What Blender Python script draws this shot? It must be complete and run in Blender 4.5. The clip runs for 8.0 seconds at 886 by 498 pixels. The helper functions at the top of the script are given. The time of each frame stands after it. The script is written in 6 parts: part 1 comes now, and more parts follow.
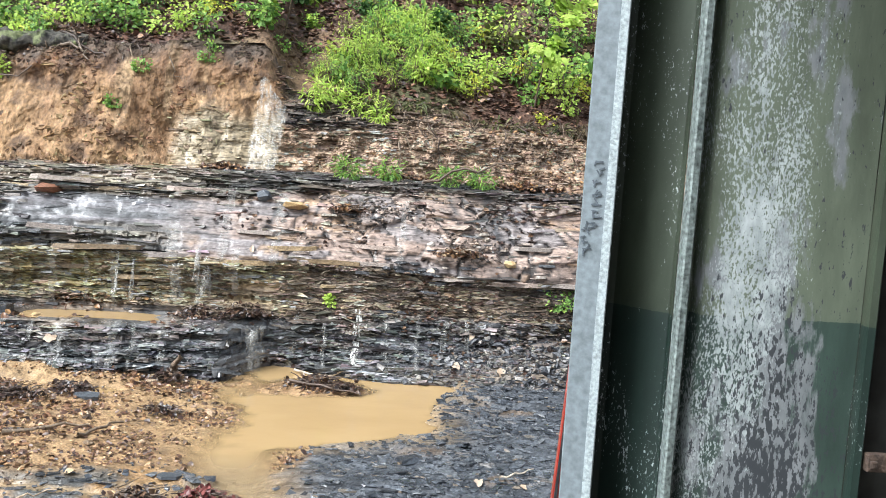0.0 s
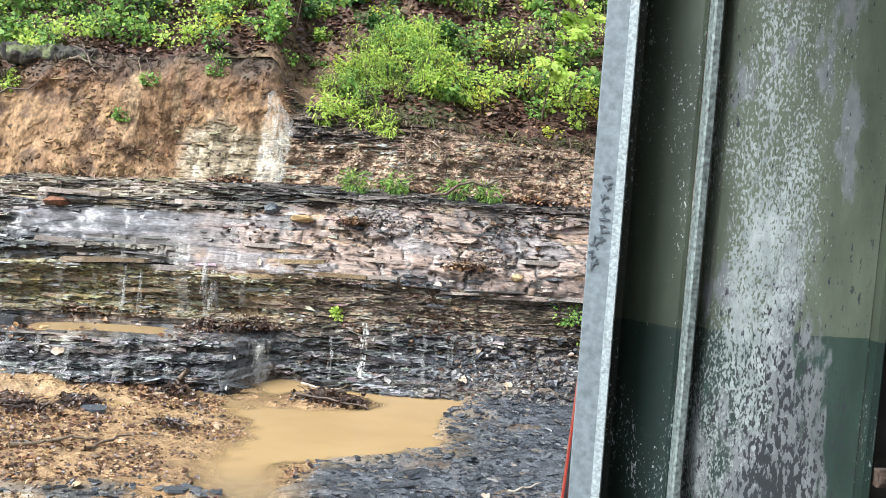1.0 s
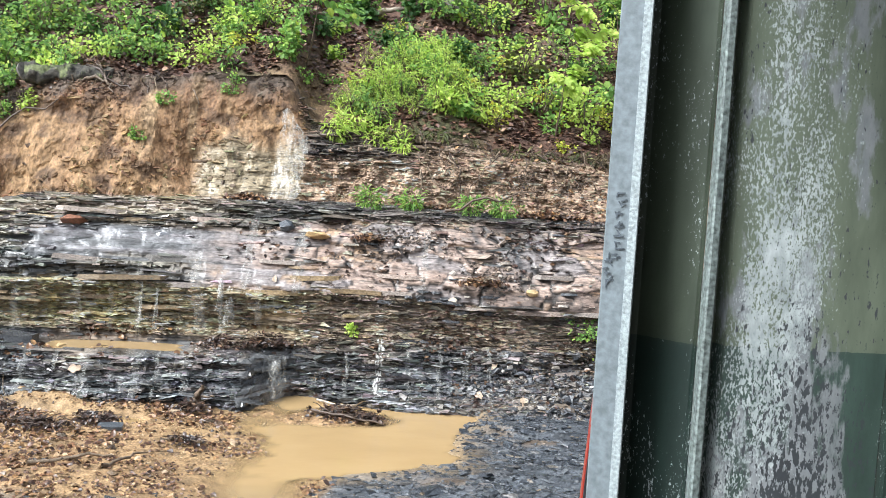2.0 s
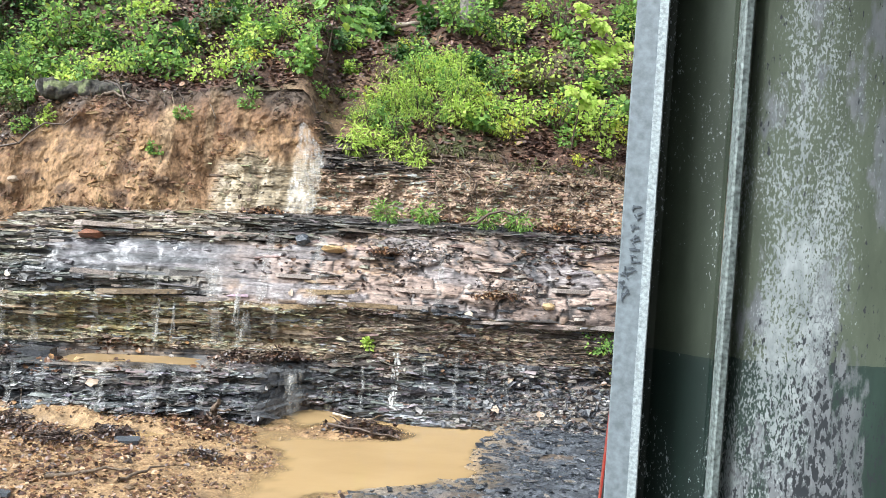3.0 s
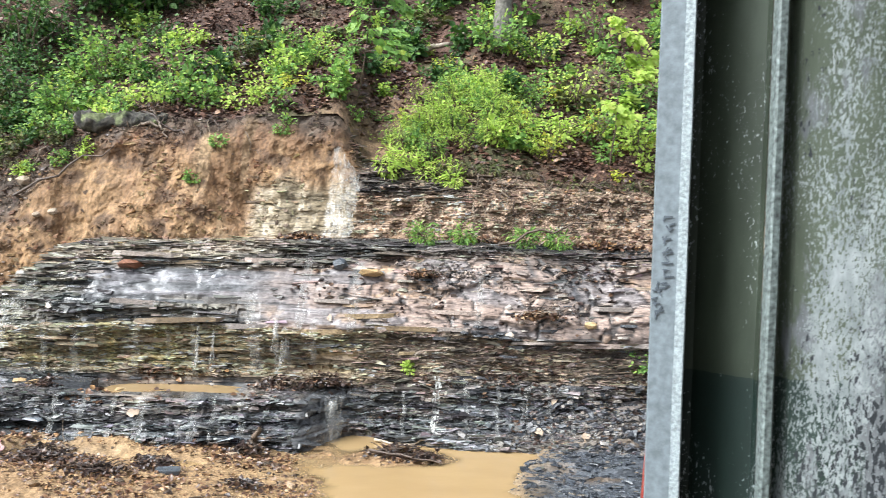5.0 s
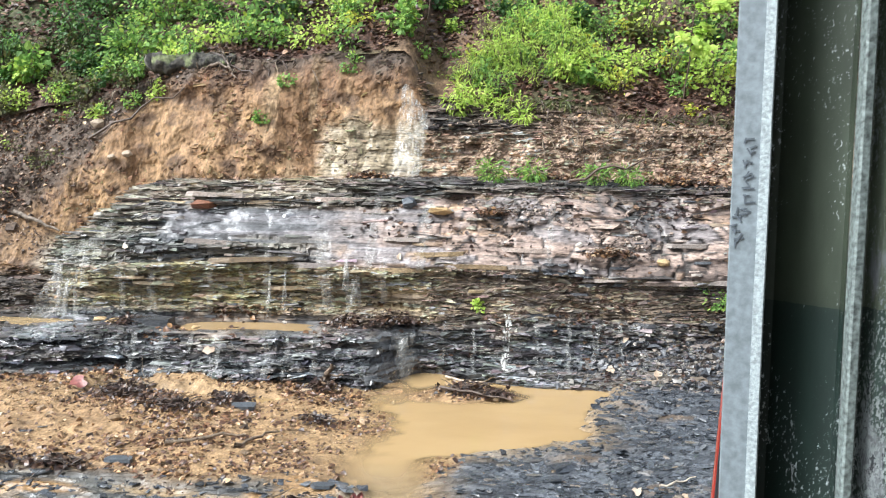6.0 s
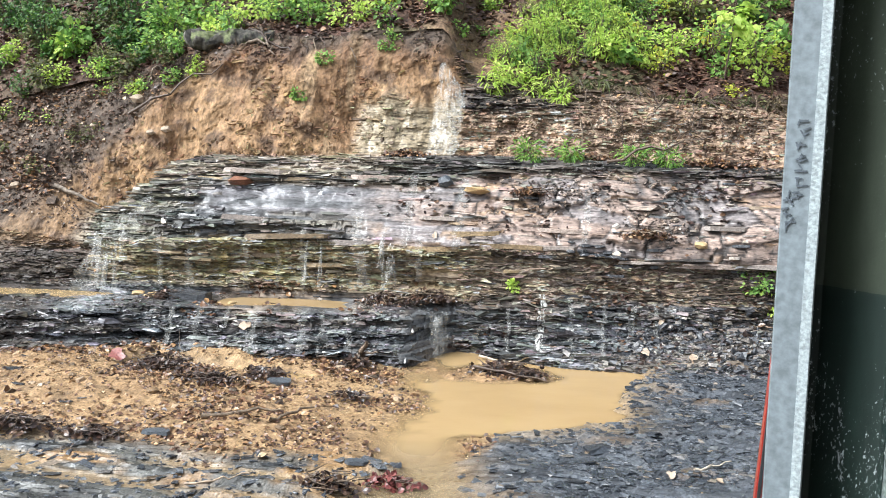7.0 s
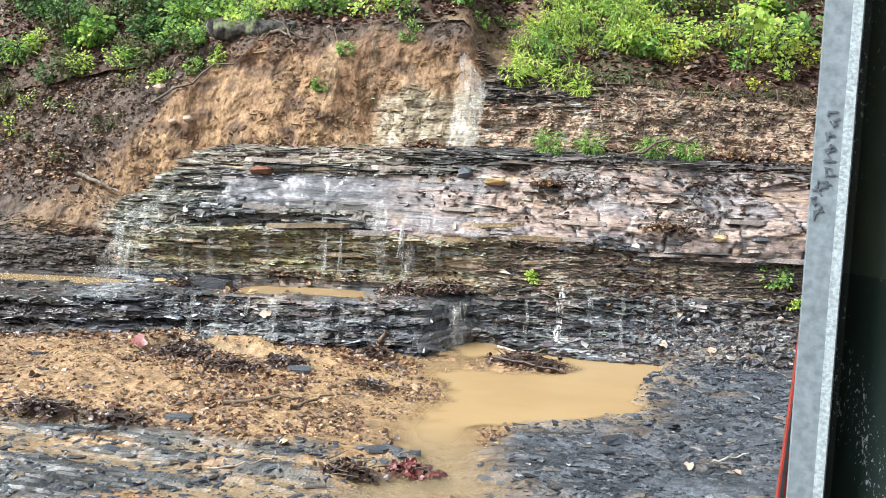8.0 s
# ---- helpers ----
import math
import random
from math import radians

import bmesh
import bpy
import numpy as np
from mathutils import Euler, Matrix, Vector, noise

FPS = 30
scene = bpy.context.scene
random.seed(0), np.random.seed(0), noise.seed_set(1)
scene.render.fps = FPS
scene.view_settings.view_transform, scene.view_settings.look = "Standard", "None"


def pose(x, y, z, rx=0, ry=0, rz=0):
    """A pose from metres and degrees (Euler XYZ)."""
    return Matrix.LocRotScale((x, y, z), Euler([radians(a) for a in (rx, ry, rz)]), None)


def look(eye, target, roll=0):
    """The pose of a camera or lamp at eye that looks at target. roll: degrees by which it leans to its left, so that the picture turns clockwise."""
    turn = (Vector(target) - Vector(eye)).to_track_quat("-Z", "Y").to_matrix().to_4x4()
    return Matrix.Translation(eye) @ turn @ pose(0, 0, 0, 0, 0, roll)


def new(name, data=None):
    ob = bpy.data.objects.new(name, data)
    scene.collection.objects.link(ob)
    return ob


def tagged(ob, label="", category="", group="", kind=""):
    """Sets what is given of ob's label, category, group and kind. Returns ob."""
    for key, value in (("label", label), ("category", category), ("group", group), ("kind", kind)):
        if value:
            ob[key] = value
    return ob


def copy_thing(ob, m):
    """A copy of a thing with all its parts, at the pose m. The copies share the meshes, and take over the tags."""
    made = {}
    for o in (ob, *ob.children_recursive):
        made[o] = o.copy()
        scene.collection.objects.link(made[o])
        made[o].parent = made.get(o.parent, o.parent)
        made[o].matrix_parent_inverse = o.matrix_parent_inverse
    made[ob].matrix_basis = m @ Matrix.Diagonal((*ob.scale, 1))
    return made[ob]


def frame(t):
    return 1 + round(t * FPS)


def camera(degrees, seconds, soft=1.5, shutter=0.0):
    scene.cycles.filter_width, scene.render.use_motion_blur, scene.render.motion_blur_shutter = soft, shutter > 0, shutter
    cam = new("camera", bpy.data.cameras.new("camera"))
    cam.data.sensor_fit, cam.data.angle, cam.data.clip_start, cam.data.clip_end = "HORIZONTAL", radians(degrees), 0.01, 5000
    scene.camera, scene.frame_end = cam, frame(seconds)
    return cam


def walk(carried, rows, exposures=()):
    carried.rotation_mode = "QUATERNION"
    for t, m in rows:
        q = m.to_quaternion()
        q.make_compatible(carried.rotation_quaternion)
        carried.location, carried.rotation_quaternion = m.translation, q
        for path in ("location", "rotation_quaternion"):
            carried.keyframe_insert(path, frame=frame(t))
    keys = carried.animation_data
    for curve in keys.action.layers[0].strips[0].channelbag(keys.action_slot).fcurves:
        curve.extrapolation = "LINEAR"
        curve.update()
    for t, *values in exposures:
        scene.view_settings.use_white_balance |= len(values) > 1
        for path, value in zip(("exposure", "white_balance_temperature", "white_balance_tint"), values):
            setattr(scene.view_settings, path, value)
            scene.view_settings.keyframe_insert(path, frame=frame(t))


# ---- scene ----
cam = camera(48.0, 8.0, soft=0.8, shutter=0.5)
PATH = [
    (0, (0.054, -0.304, 2.127), (0.214, 1.679, 1.919), 3.8),
    (0.5, (0.053, -0.3, 2.127), (0.207, 1.684, 1.93), 3.8),
    (1, (0.051, -0.307, 2.13), (0.196, 1.679, 1.947), 3.8),
    (1.5, (0.05, -0.311, 2.133), (0.18, 1.678, 1.965), 3.6),
    (3, (0.053, -0.307, 2.135), (0.133, 1.687, 2.006), 3.2),
    (3.5, (0.044, -0.304, 2.134), (0.112, 1.692, 2.02), 3.2),
    (4, (0.054, -0.311, 2.139), (0.132, 1.686, 2.05), 3.0),
    (4.2, (0.061, -0.299, 2.141), (0.147, 1.697, 2.059), 2.6),
    (5.3, (0.106, -0.178, 2.116), (0.046, 1.819, 2.018), 1.1),
    (5.5, (0.099, -0.185, 2.11), (0.007, 1.808, 1.976), 0.9),
    (6, (0.103, -0.143, 2.103), (-0.042, 1.84, 1.891), 0.7),
    (6.5, (0.099, -0.126, 2.102), (-0.084, 1.851, 1.861), 1.1),
    (7, (0.084, -0.133, 2.102), (-0.127, 1.839, 1.847), 1.3),
    (7.5, (0.074, -0.144, 2.1), (-0.155, 1.825, 1.835), 1.5),
    (8, (0.058, -0.181, 2.096), (-0.184, 1.785, 1.824), 1.7),
]
walk(cam, [(t, look(eye, target, roll)) for t, eye, target, roll in PATH], [(0, 1.4, 5900, 7), (8, 1.4, 5900, 7)])
SKY, SUN = 0.11, 2.2

# ---- light ----
world = bpy.data.worlds.new("overcast_sky")
scene.world = world
world.use_nodes = True
wn, wl = world.node_tree.nodes, world.node_tree.links
sky = wn.new("ShaderNodeTexSky")
sky.sky_type, sky.sun_disc = "NISHITA", False
sky.sun_elevation, sky.sun_rotation = radians(49), radians(240)
sky.dust_density, sky.air_density = 4.0, 1.0
grey = wn.new("ShaderNodeHueSaturation")
grey.inputs["Saturation"].default_value = 0.3
wl.new(sky.outputs[0], grey.inputs["Color"])
wl.new(grey.outputs[0], wn["Background"].inputs["Color"])
wn["Background"].inputs["Strength"].default_value = SKY

sun_data = bpy.data.lights.new("sun", "SUN")
sun_data.energy, sun_data.angle, sun_data.color = SUN, radians(28), (1.0, 0.97, 0.92)
sun = new("sun", sun_data)
sun.matrix_world = look((-13, 2, 17), (-1, 9, 1))

# ---- numbers ----
rng = np.random.default_rng(7)


def sst(a, b, x):
    t = np.clip((np.asarray(x, float) - a) / (b - a), 0, 1)
    return t * t * (3 - 2 * t)


def hashed(i, j, seed):
    n = (i.astype(np.int64) * 374761393 + j.astype(np.int64) * 668265263 + seed * 1442695041) & 0x7FFFFFFF
    n = ((n ^ (n >> 13)) * 1274126177) & 0x7FFFFFFF
    n = ((n ^ (n >> 16)) * 971215073) & 0x7FFFFFFF
    return ((n >> 7) & 0xFFFF) / 65535.0


def vn(x, y, seed=0):
    """Value noise in two directions, 0 to 1."""
    x, y = np.broadcast_arrays(np.asarray(x, float), np.asarray(y, float))
    i, j = np.floor(x), np.floor(y)
    u, v = x - i, y - j
    u, v = u * u * (3 - 2 * u), v * v * (3 - 2 * v)
    i, j = i.astype(np.int64), j.astype(np.int64)
    a = hashed(i, j, seed) * (1 - u) + hashed(i + 1, j, seed) * u
    b = hashed(i, j + 1, seed) * (1 - u) + hashed(i + 1, j + 1, seed) * u
    return a * (1 - v) + b * v


def fbm(x, y, seed=0, octaves=4):
    total, size, norm = 0, 1.0, 0
    for k in range(octaves):
        total = total + size * vn(x * 2 ** k + 17 * k, y * 2 ** k - 9 * k, seed + k)
        norm, size = norm + size, size * 0.5
    return total / norm


def cells(u, v, seed=0):
    """Broken plates: a value for each plate, and how far a place lies from the plate's edge."""
    i0, j0 = np.floor(u).astype(np.int64), np.floor(v).astype(np.int64)
    first, second, ident = np.full(u.shape, 9.0), np.full(u.shape, 9.0), np.zeros(u.shape)
    for di in (-1, 0, 1):
        for dj in (-1, 0, 1):
            i, j = i0 + di, j0 + dj
            d = np.hypot(i + 0.1 + 0.8 * hashed(i, j, seed) - u, j + 0.1 + 0.8 * hashed(i, j, seed + 1) - v)
            near = d < first
            second = np.where(near, first, np.minimum(second, d))
            ident = np.where(near, hashed(i, j, seed + 2), ident)
            first = np.where(near, d, first)
    return ident, second - first


def mix(a, b, f):
    f = np.asarray(f)[..., None]
    return np.asarray(a) * (1 - f) + np.asarray(b) * f


# ---- materials ----
def nodes_of(name):
    m = bpy.data.materials.new(name)
    m.use_nodes = True
    nt = m.node_tree
    return m, nt.nodes, nt.links, nt.nodes["Principled BSDF"]


def add_bump(n, l, shader, fine, strength, distance=0.01):
    co = n.new("ShaderNodeTexCoord")
    t = n.new("ShaderNodeTexNoise")
    t.inputs["Scale"].default_value, t.inputs["Detail"].default_value = fine, 6
    l.new(co.outputs["Object"], t.inputs["Vector"])
    b = n.new("ShaderNodeBump")
    b.inputs["Strength"].default_value, b.inputs["Distance"].default_value = strength, distance
    l.new(t.outputs["Fac"], b.inputs["Height"])
    l.new(b.outputs[0], shader.inputs["Normal"])
    return t


def ramp(n, l, fac, stops):
    r = n.new("ShaderNodeValToRGB")
    while len(r.color_ramp.elements) < len(stops):
        r.color_ramp.elements.new(0.5)
    for e, (p, c) in zip(r.color_ramp.elements, stops):
        e.position, e.color = p, (*c, 1)
    l.new(fac, r.inputs[0])
    return r.outputs[0]


def terrain_material(name, fine=90, bump=0.6, grain_dark=0.5, grain_light=1.5, stretch=1.0, film_most=0.8, partings=0.0):
    """Takes the mineral colour and the dampness that the mesh carries, and adds grain at two scales."""
    m, n, l, s = nodes_of(name)
    tint = n.new("ShaderNodeAttribute")
    tint.attribute_name = "tint"
    damp = n.new("ShaderNodeAttribute")
    damp.attribute_name = "damp"
    grain = add_bump(n, l, s, fine, bump, 0.012)
    co = n.new("ShaderNodeTexCoord")
    bedded = n.new("ShaderNodeMapping")
    bedded.inputs["Scale"].default_value = (1, 1, stretch)
    l.new(co.outputs["Object"], bedded.inputs[0])
    l.new(bedded.outputs[0], grain.inputs["Vector"])
    blot = n.new("ShaderNodeTexNoise")
    blot.inputs["Scale"].default_value, blot.inputs["Detail"].default_value = 11, 5
    l.new(co.outputs["Object"], blot.inputs["Vector"])
    g1 = ramp(n, l, grain.outputs["Fac"], [(0.32, (grain_dark,) * 3), (0.5, (0.97, 0.97, 0.97)), (0.68, (grain_light,) * 3)])
    g2 = ramp(n, l, blot.outputs["Fac"], [(0.3, (0.7, 0.68, 0.66)), (0.7, (1.28, 1.28, 1.26))])
    x1, x2 = n.new("ShaderNodeMix"), n.new("ShaderNodeMix")
    for x in (x1, x2):
        x.data_type, x.blend_type = "RGBA", "MULTIPLY"
        x.inputs["Factor"].default_value = 1
    l.new(tint.outputs["Color"], x1.inputs["A"])
    l.new(g1, x1.inputs["B"])
    l.new(x1.outputs["Result"], x2.inputs["A"])
    l.new(g2, x2.inputs["B"])
    colour = x2.outputs["Result"]
    if partings:
        # thin dark partings between the laminae, broken along their length
        flat = n.new("ShaderNodeMapping")
        flat.inputs["Scale"].default_value = (5.5, 5.5, 62)
        lam = n.new("ShaderNodeTexNoise")
        lam.inputs["Scale"].default_value, lam.inputs["Detail"].default_value = 1, 4
        l.new(co.outputs["Object"], flat.inputs[0])
        l.new(flat.outputs[0], lam.inputs["Vector"])
        x3 = n.new("ShaderNodeMix")
        x3.data_type, x3.blend_type = "RGBA", "MULTIPLY"
        x3.inputs["Factor"].default_value = partings
        l.new(colour, x3.inputs["A"])
        l.new(ramp(n, l, lam.outputs["Fac"], [(0.36, (0.28, 0.26, 0.25)), (0.43, (1, 1, 1)), (0.6, (1, 1, 1)), (0.68, (1.3, 1.28, 1.24))]), x3.inputs["B"])
        colour = x3.outputs["Result"]
    l.new(colour, s.inputs["Base Color"])
    rr = n.new("ShaderNodeMapRange")
    rr.inputs["To Min"].default_value, rr.inputs["To Max"].default_value = 0.95, 0.22
    wet = n.new("ShaderNodeMath")
    wet.operation = "MULTIPLY"
    l.new(damp.outputs["Fac"], wet.inputs[0])
    l.new(ramp(n, l, blot.outputs["Fac"], [(0.36, (0.45, 0.45, 0.45)), (0.64, (1.25, 1.25, 1.25))]), wet.inputs[1])
    l.new(wet.outputs[0], rr.inputs["Value"])
    l.new(rr.outputs[0], s.inputs["Roughness"])
    s.inputs["Specular IOR Level"].default_value = 0.4
    # a thin film of water over the damp parts, smoother than the stone beneath
    film = ramp(n, l, wet.outputs[0], [(0.35, (0, 0, 0)), (0.85, (film_most,) * 3)])
    l.new(film, s.inputs["Coat Weight"])
    s.inputs["Coat Roughness"].default_value, s.inputs["Coat IOR"].default_value = 0.2, 1.36
    soft = n.new("ShaderNodeBump")
    soft.inputs["Strength"].default_value, soft.inputs["Distance"].default_value = 0.25, 0.02
    l.new(blot.outputs["Fac"], soft.inputs["Height"])
    l.new(soft.outputs[0], s.inputs["Coat Normal"])
    return m


def varied_material(name, stops, rough=0.6, fine=60, bump=0.3, islands=False, through_light=0.0, spread=0.5):
    """A colour drawn per object or per island from the stops, with grain."""
    m, n, l, s = nodes_of(name)
    if islands:
        rnd = n.new("ShaderNodeNewGeometry").outputs["Random Per Island"]
    else:
        rnd = n.new("ShaderNodeObjectInfo").outputs["Random"]
    base = ramp(n, l, rnd, stops)
    grain = add_bump(n, l, s, fine, bump)
    g = ramp(n, l, grain.outputs["Fac"], [(0.3, (1 - spread,) * 3), (0.7, (1 + spread,) * 3)])
    x = n.new("ShaderNodeMix")
    x.data_type, x.blend_type = "RGBA", "MULTIPLY"
    x.inputs["Factor"].default_value = 1
    l.new(base, x.inputs["A"])
    l.new(g, x.inputs["B"])
    l.new(x.outputs["Result"], s.inputs["Base Color"])
    s.inputs["Roughness"].default_value = rough
    if through_light:
        t = n.new("ShaderNodeBsdfTranslucent")
        l.new(x.outputs["Result"], t.inputs["Color"])
        b = n.new("ShaderNodeMixShader")
        b.inputs[0].default_value = through_light
        l.new(s.outputs[0], b.inputs[1])
        l.new(t.outputs[0], b.inputs[2])
        l.new(b.outputs[0], n["Material Output"].inputs["Surface"])
    return m


ROCK = terrain_material("wet_layered_rock", 22, 0.7, 0.6, 1.35, 2.6, 0.55, 0.85)
CLAY = terrain_material("rilled_clay", 38, 0.9, 0.55, 1.35, 0.6, 0.2)
EARTH = terrain_material("earth", 45, 0.8, 0.5, 1.5)
FLOOR = terrain_material("mud_and_shale", 70, 0.6, 0.6, 1.35, film_most=0.45)
SHALE = varied_material("shale_plate", [(0, (0.035, 0.038, 0.042)), (0.5, (0.08, 0.082, 0.088)), (0.8, (0.13, 0.12, 0.11)), (1, (0.2, 0.17, 0.13))], 0.25, 60, 0.5)
SLABS = varied_material("sandstone_plate", [(0, (0.2, 0.17, 0.15)), (0.5, (0.3, 0.25, 0.21)), (1, (0.38, 0.29, 0.24))], 0.35, 40, 0.5)
OCHRE = varied_material("ochre_plate", [(0, (0.12, 0.085, 0.05)), (0.5, (0.24, 0.17, 0.09)), (1, (0.34, 0.26, 0.15))], 0.4, 40, 0.5)
GRAVEL = varied_material("gravel", [(0, (0.09, 0.055, 0.032)), (0.3, (0.2, 0.12, 0.056)), (0.8, (0.34, 0.22, 0.11)), (1, (0.42, 0.31, 0.18))], 0.45, 60, 0.4, islands=True)
CHIPS = varied_material("shale_chips", [(0, (0.03, 0.032, 0.036)), (0.6, (0.09, 0.092, 0.1)), (0.9, (0.14, 0.12, 0.1)), (1, (0.24, 0.22, 0.19))], 0.4, 60, 0.4, islands=True)
COBBLE = varied_material("mud_stones", [(0, (0.05, 0.04, 0.035)), (0.4, (0.15, 0.09, 0.05)), (0.8, (0.32, 0.19, 0.09)), (1, (0.42, 0.32, 0.22))], 0.4, 50, 0.5, islands=True)
DARK_LITTER = varied_material("matted_dark_leaves", [(0, (0.016, 0.01, 0.008)), (0.6, (0.05, 0.026, 0.018)), (0.9, (0.1, 0.055, 0.03)), (1, (0.2, 0.13, 0.08))], 0.35, 40, 0.2, islands=True)
BROWN_RUBBLE = varied_material("brown_rubble", [(0, (0.05, 0.035, 0.025)), (0.5, (0.13, 0.085, 0.055)), (0.9, (0.26, 0.18, 0.125)), (1, (0.36, 0.3, 0.23))], 0.6, 60, 0.4, islands=True)
BED_CHIPS = varied_material("bed_shale_chips", [(0, (0.02, 0.023, 0.028)), (0.7, (0.075, 0.082, 0.093)), (0.95, (0.13, 0.135, 0.14)), (1, (0.2, 0.15, 0.1))], 0.25, 60, 0.4, islands=True)
LITTER = varied_material("wet_leaf_litter", [(0, (0.035, 0.018, 0.012)), (0.4, (0.09, 0.042, 0.022)), (0.75, (0.17, 0.085, 0.04)), (0.93, (0.3, 0.17, 0.07)), (1, (0.45, 0.33, 0.2))], 0.4, 40, 0.2, islands=True)
HILL_LITTER = varied_material("red_brown_litter", [(0, (0.03, 0.016, 0.011)), (0.5, (0.09, 0.042, 0.028)), (0.9, (0.16, 0.08, 0.048)), (1, (0.27, 0.16, 0.09))], 0.5, 40, 0.2, islands=True)
MUD_STONE = varied_material("mud_coated_stone", [(0, (0.07, 0.055, 0.04)), (0.4, (0.17, 0.11, 0.06)), (0.8, (0.31, 0.2, 0.1)), (1, (0.4, 0.29, 0.18))], 0.4, 50, 0.5)
OLIVE = varied_material("olive_leaf", [(0, (0.045, 0.055, 0.018)), (0.6, (0.11, 0.125, 0.035)), (1, (0.2, 0.19, 0.06))], 0.6, 20, 0.15, True, 0.35, 0.2)
DEAD_GRASS = varied_material("dead_brown_grass", [(0, (0.05, 0.036, 0.02)), (0.6, (0.12, 0.09, 0.045)), (1, (0.22, 0.17, 0.09))], 0.7, 20, 0.15, True, 0.3, 0.2)
PALE_LEAF = varied_material("pale_dead_leaf", [(0, (0.34, 0.25, 0.17)), (1, (0.48, 0.4, 0.31))], 0.5, 30, 0.2)
RED_LEAF = varied_material("red_dead_leaf", [(0, (0.1, 0.022, 0.02)), (1, (0.19, 0.06, 0.048))], 0.4, 30, 0.2)
TWIG = varied_material("wet_bark", [(0, (0.05, 0.032, 0.022)), (0.6, (0.11, 0.075, 0.05)), (1, (0.2, 0.15, 0.1))], 0.5, 60, 0.6)
ROOT = varied_material("pale_bark", [(0, (0.2, 0.16, 0.12)), (1, (0.3, 0.25, 0.19))], 0.7, 30, 0.8)
GREEN = varied_material("green_leaf", [(0, (0.09, 0.19, 0.035)), (0.5, (0.22, 0.39, 0.09)), (0.85, (0.35, 0.51, 0.11)), (1, (0.4, 0.47, 0.06))], 0.6, 20, 0.15, True, 0.5, 0.2)
DEEP = varied_material("deep_green_leaf", [(0, (0.025, 0.075, 0.016)), (0.6, (0.06, 0.14, 0.028)), (1, (0.12, 0.21, 0.035))], 0.6, 20, 0.15, True, 0.35, 0.2)
LIME = varied_material("lime_leaf", [(0, (0.3, 0.44, 0.06)), (0.6, (0.5, 0.66, 0.13)), (1, (0.62, 0.7, 0.17))], 0.6, 20, 0.15, True, 0.5, 0.2)
YELLOW = varied_material("yellow_leaf", [(0, (0.28, 0.38, 0.04)), (0.5, (0.54, 0.58, 0.08)), (1, (0.68, 0.6, 0.09))], 0.6, 20, 0.15, True, 0.5, 0.2)


def water_material(name, colour, rough, clear=0.0, bump=0.08, scale=14):
    m, n, l, s = nodes_of(name)
    t = add_bump(n, l, s, scale, bump, 0.01)
    l.new(ramp(n, l, t.outputs["Fac"], [(0.3, tuple(c * 0.93 for c in colour)), (0.7, colour)]), s.inputs["Base Color"])
    s.inputs["Roughness"].default_value = rough
    s.inputs["IOR"].default_value = 1.33
    if clear:
        s.inputs["Transmission Weight"].default_value = clear
    return m


def silt_material(name):
    m, n, l, s = nodes_of(name)
    a = n.new("ShaderNodeAttribute")
    a.attribute_name = "tint"
    l.new(a.outputs["Color"], s.inputs["Base Color"])
    s.inputs["Roughness"].default_value, s.inputs["IOR"].default_value = 0.1, 1.33
    add_bump(n, l, s, 16, 0.1, 0.008)
    d = n.new("ShaderNodeAttribute")
    d.attribute_name = "damp"
    l.new(d.outputs["Fac"], s.inputs["Alpha"])
    return m


SILT = silt_material("silty_pool_water")
MUD_WATER = water_material("muddy_water", (0.36, 0.25, 0.125), 0.12)
WASH = water_material("silty_wash", (0.48, 0.34, 0.17), 0.12, 0.3)


def foam_material(name, most):
    """Falling water: thin white threads with clear gaps between them."""
    m, n, l, s = nodes_of(name)
    s.inputs["Base Color"].default_value = (0.66, 0.65, 0.6, 1)
    s.inputs["Roughness"].default_value = 0.15
    co = n.new("ShaderNodeTexCoord")
    mp = n.new("ShaderNodeMapping")
    mp.inputs["Scale"].default_value = (48, 8, 9)
    t = n.new("ShaderNodeTexNoise")
    t.inputs["Scale"].default_value, t.inputs["Detail"].default_value = 1, 4
    t.inputs["Distortion"].default_value = 0.6
    l.new(co.outputs["Object"], mp.inputs[0])
    l.new(mp.outputs[0], t.inputs["Vector"])
    a = ramp(n, l, t.outputs["Fac"], [(0.36, (0.03, 0.03, 0.03)), (0.72, (most,) * 3)])
    l.new(a, s.inputs["Alpha"])
    return m


FALLS = foam_material("falling_water", 0.4)
TRICKLE = foam_material("trickling_water", 0.24)
WHITE_DRIP = foam_material("foaming_drip", 0.95)


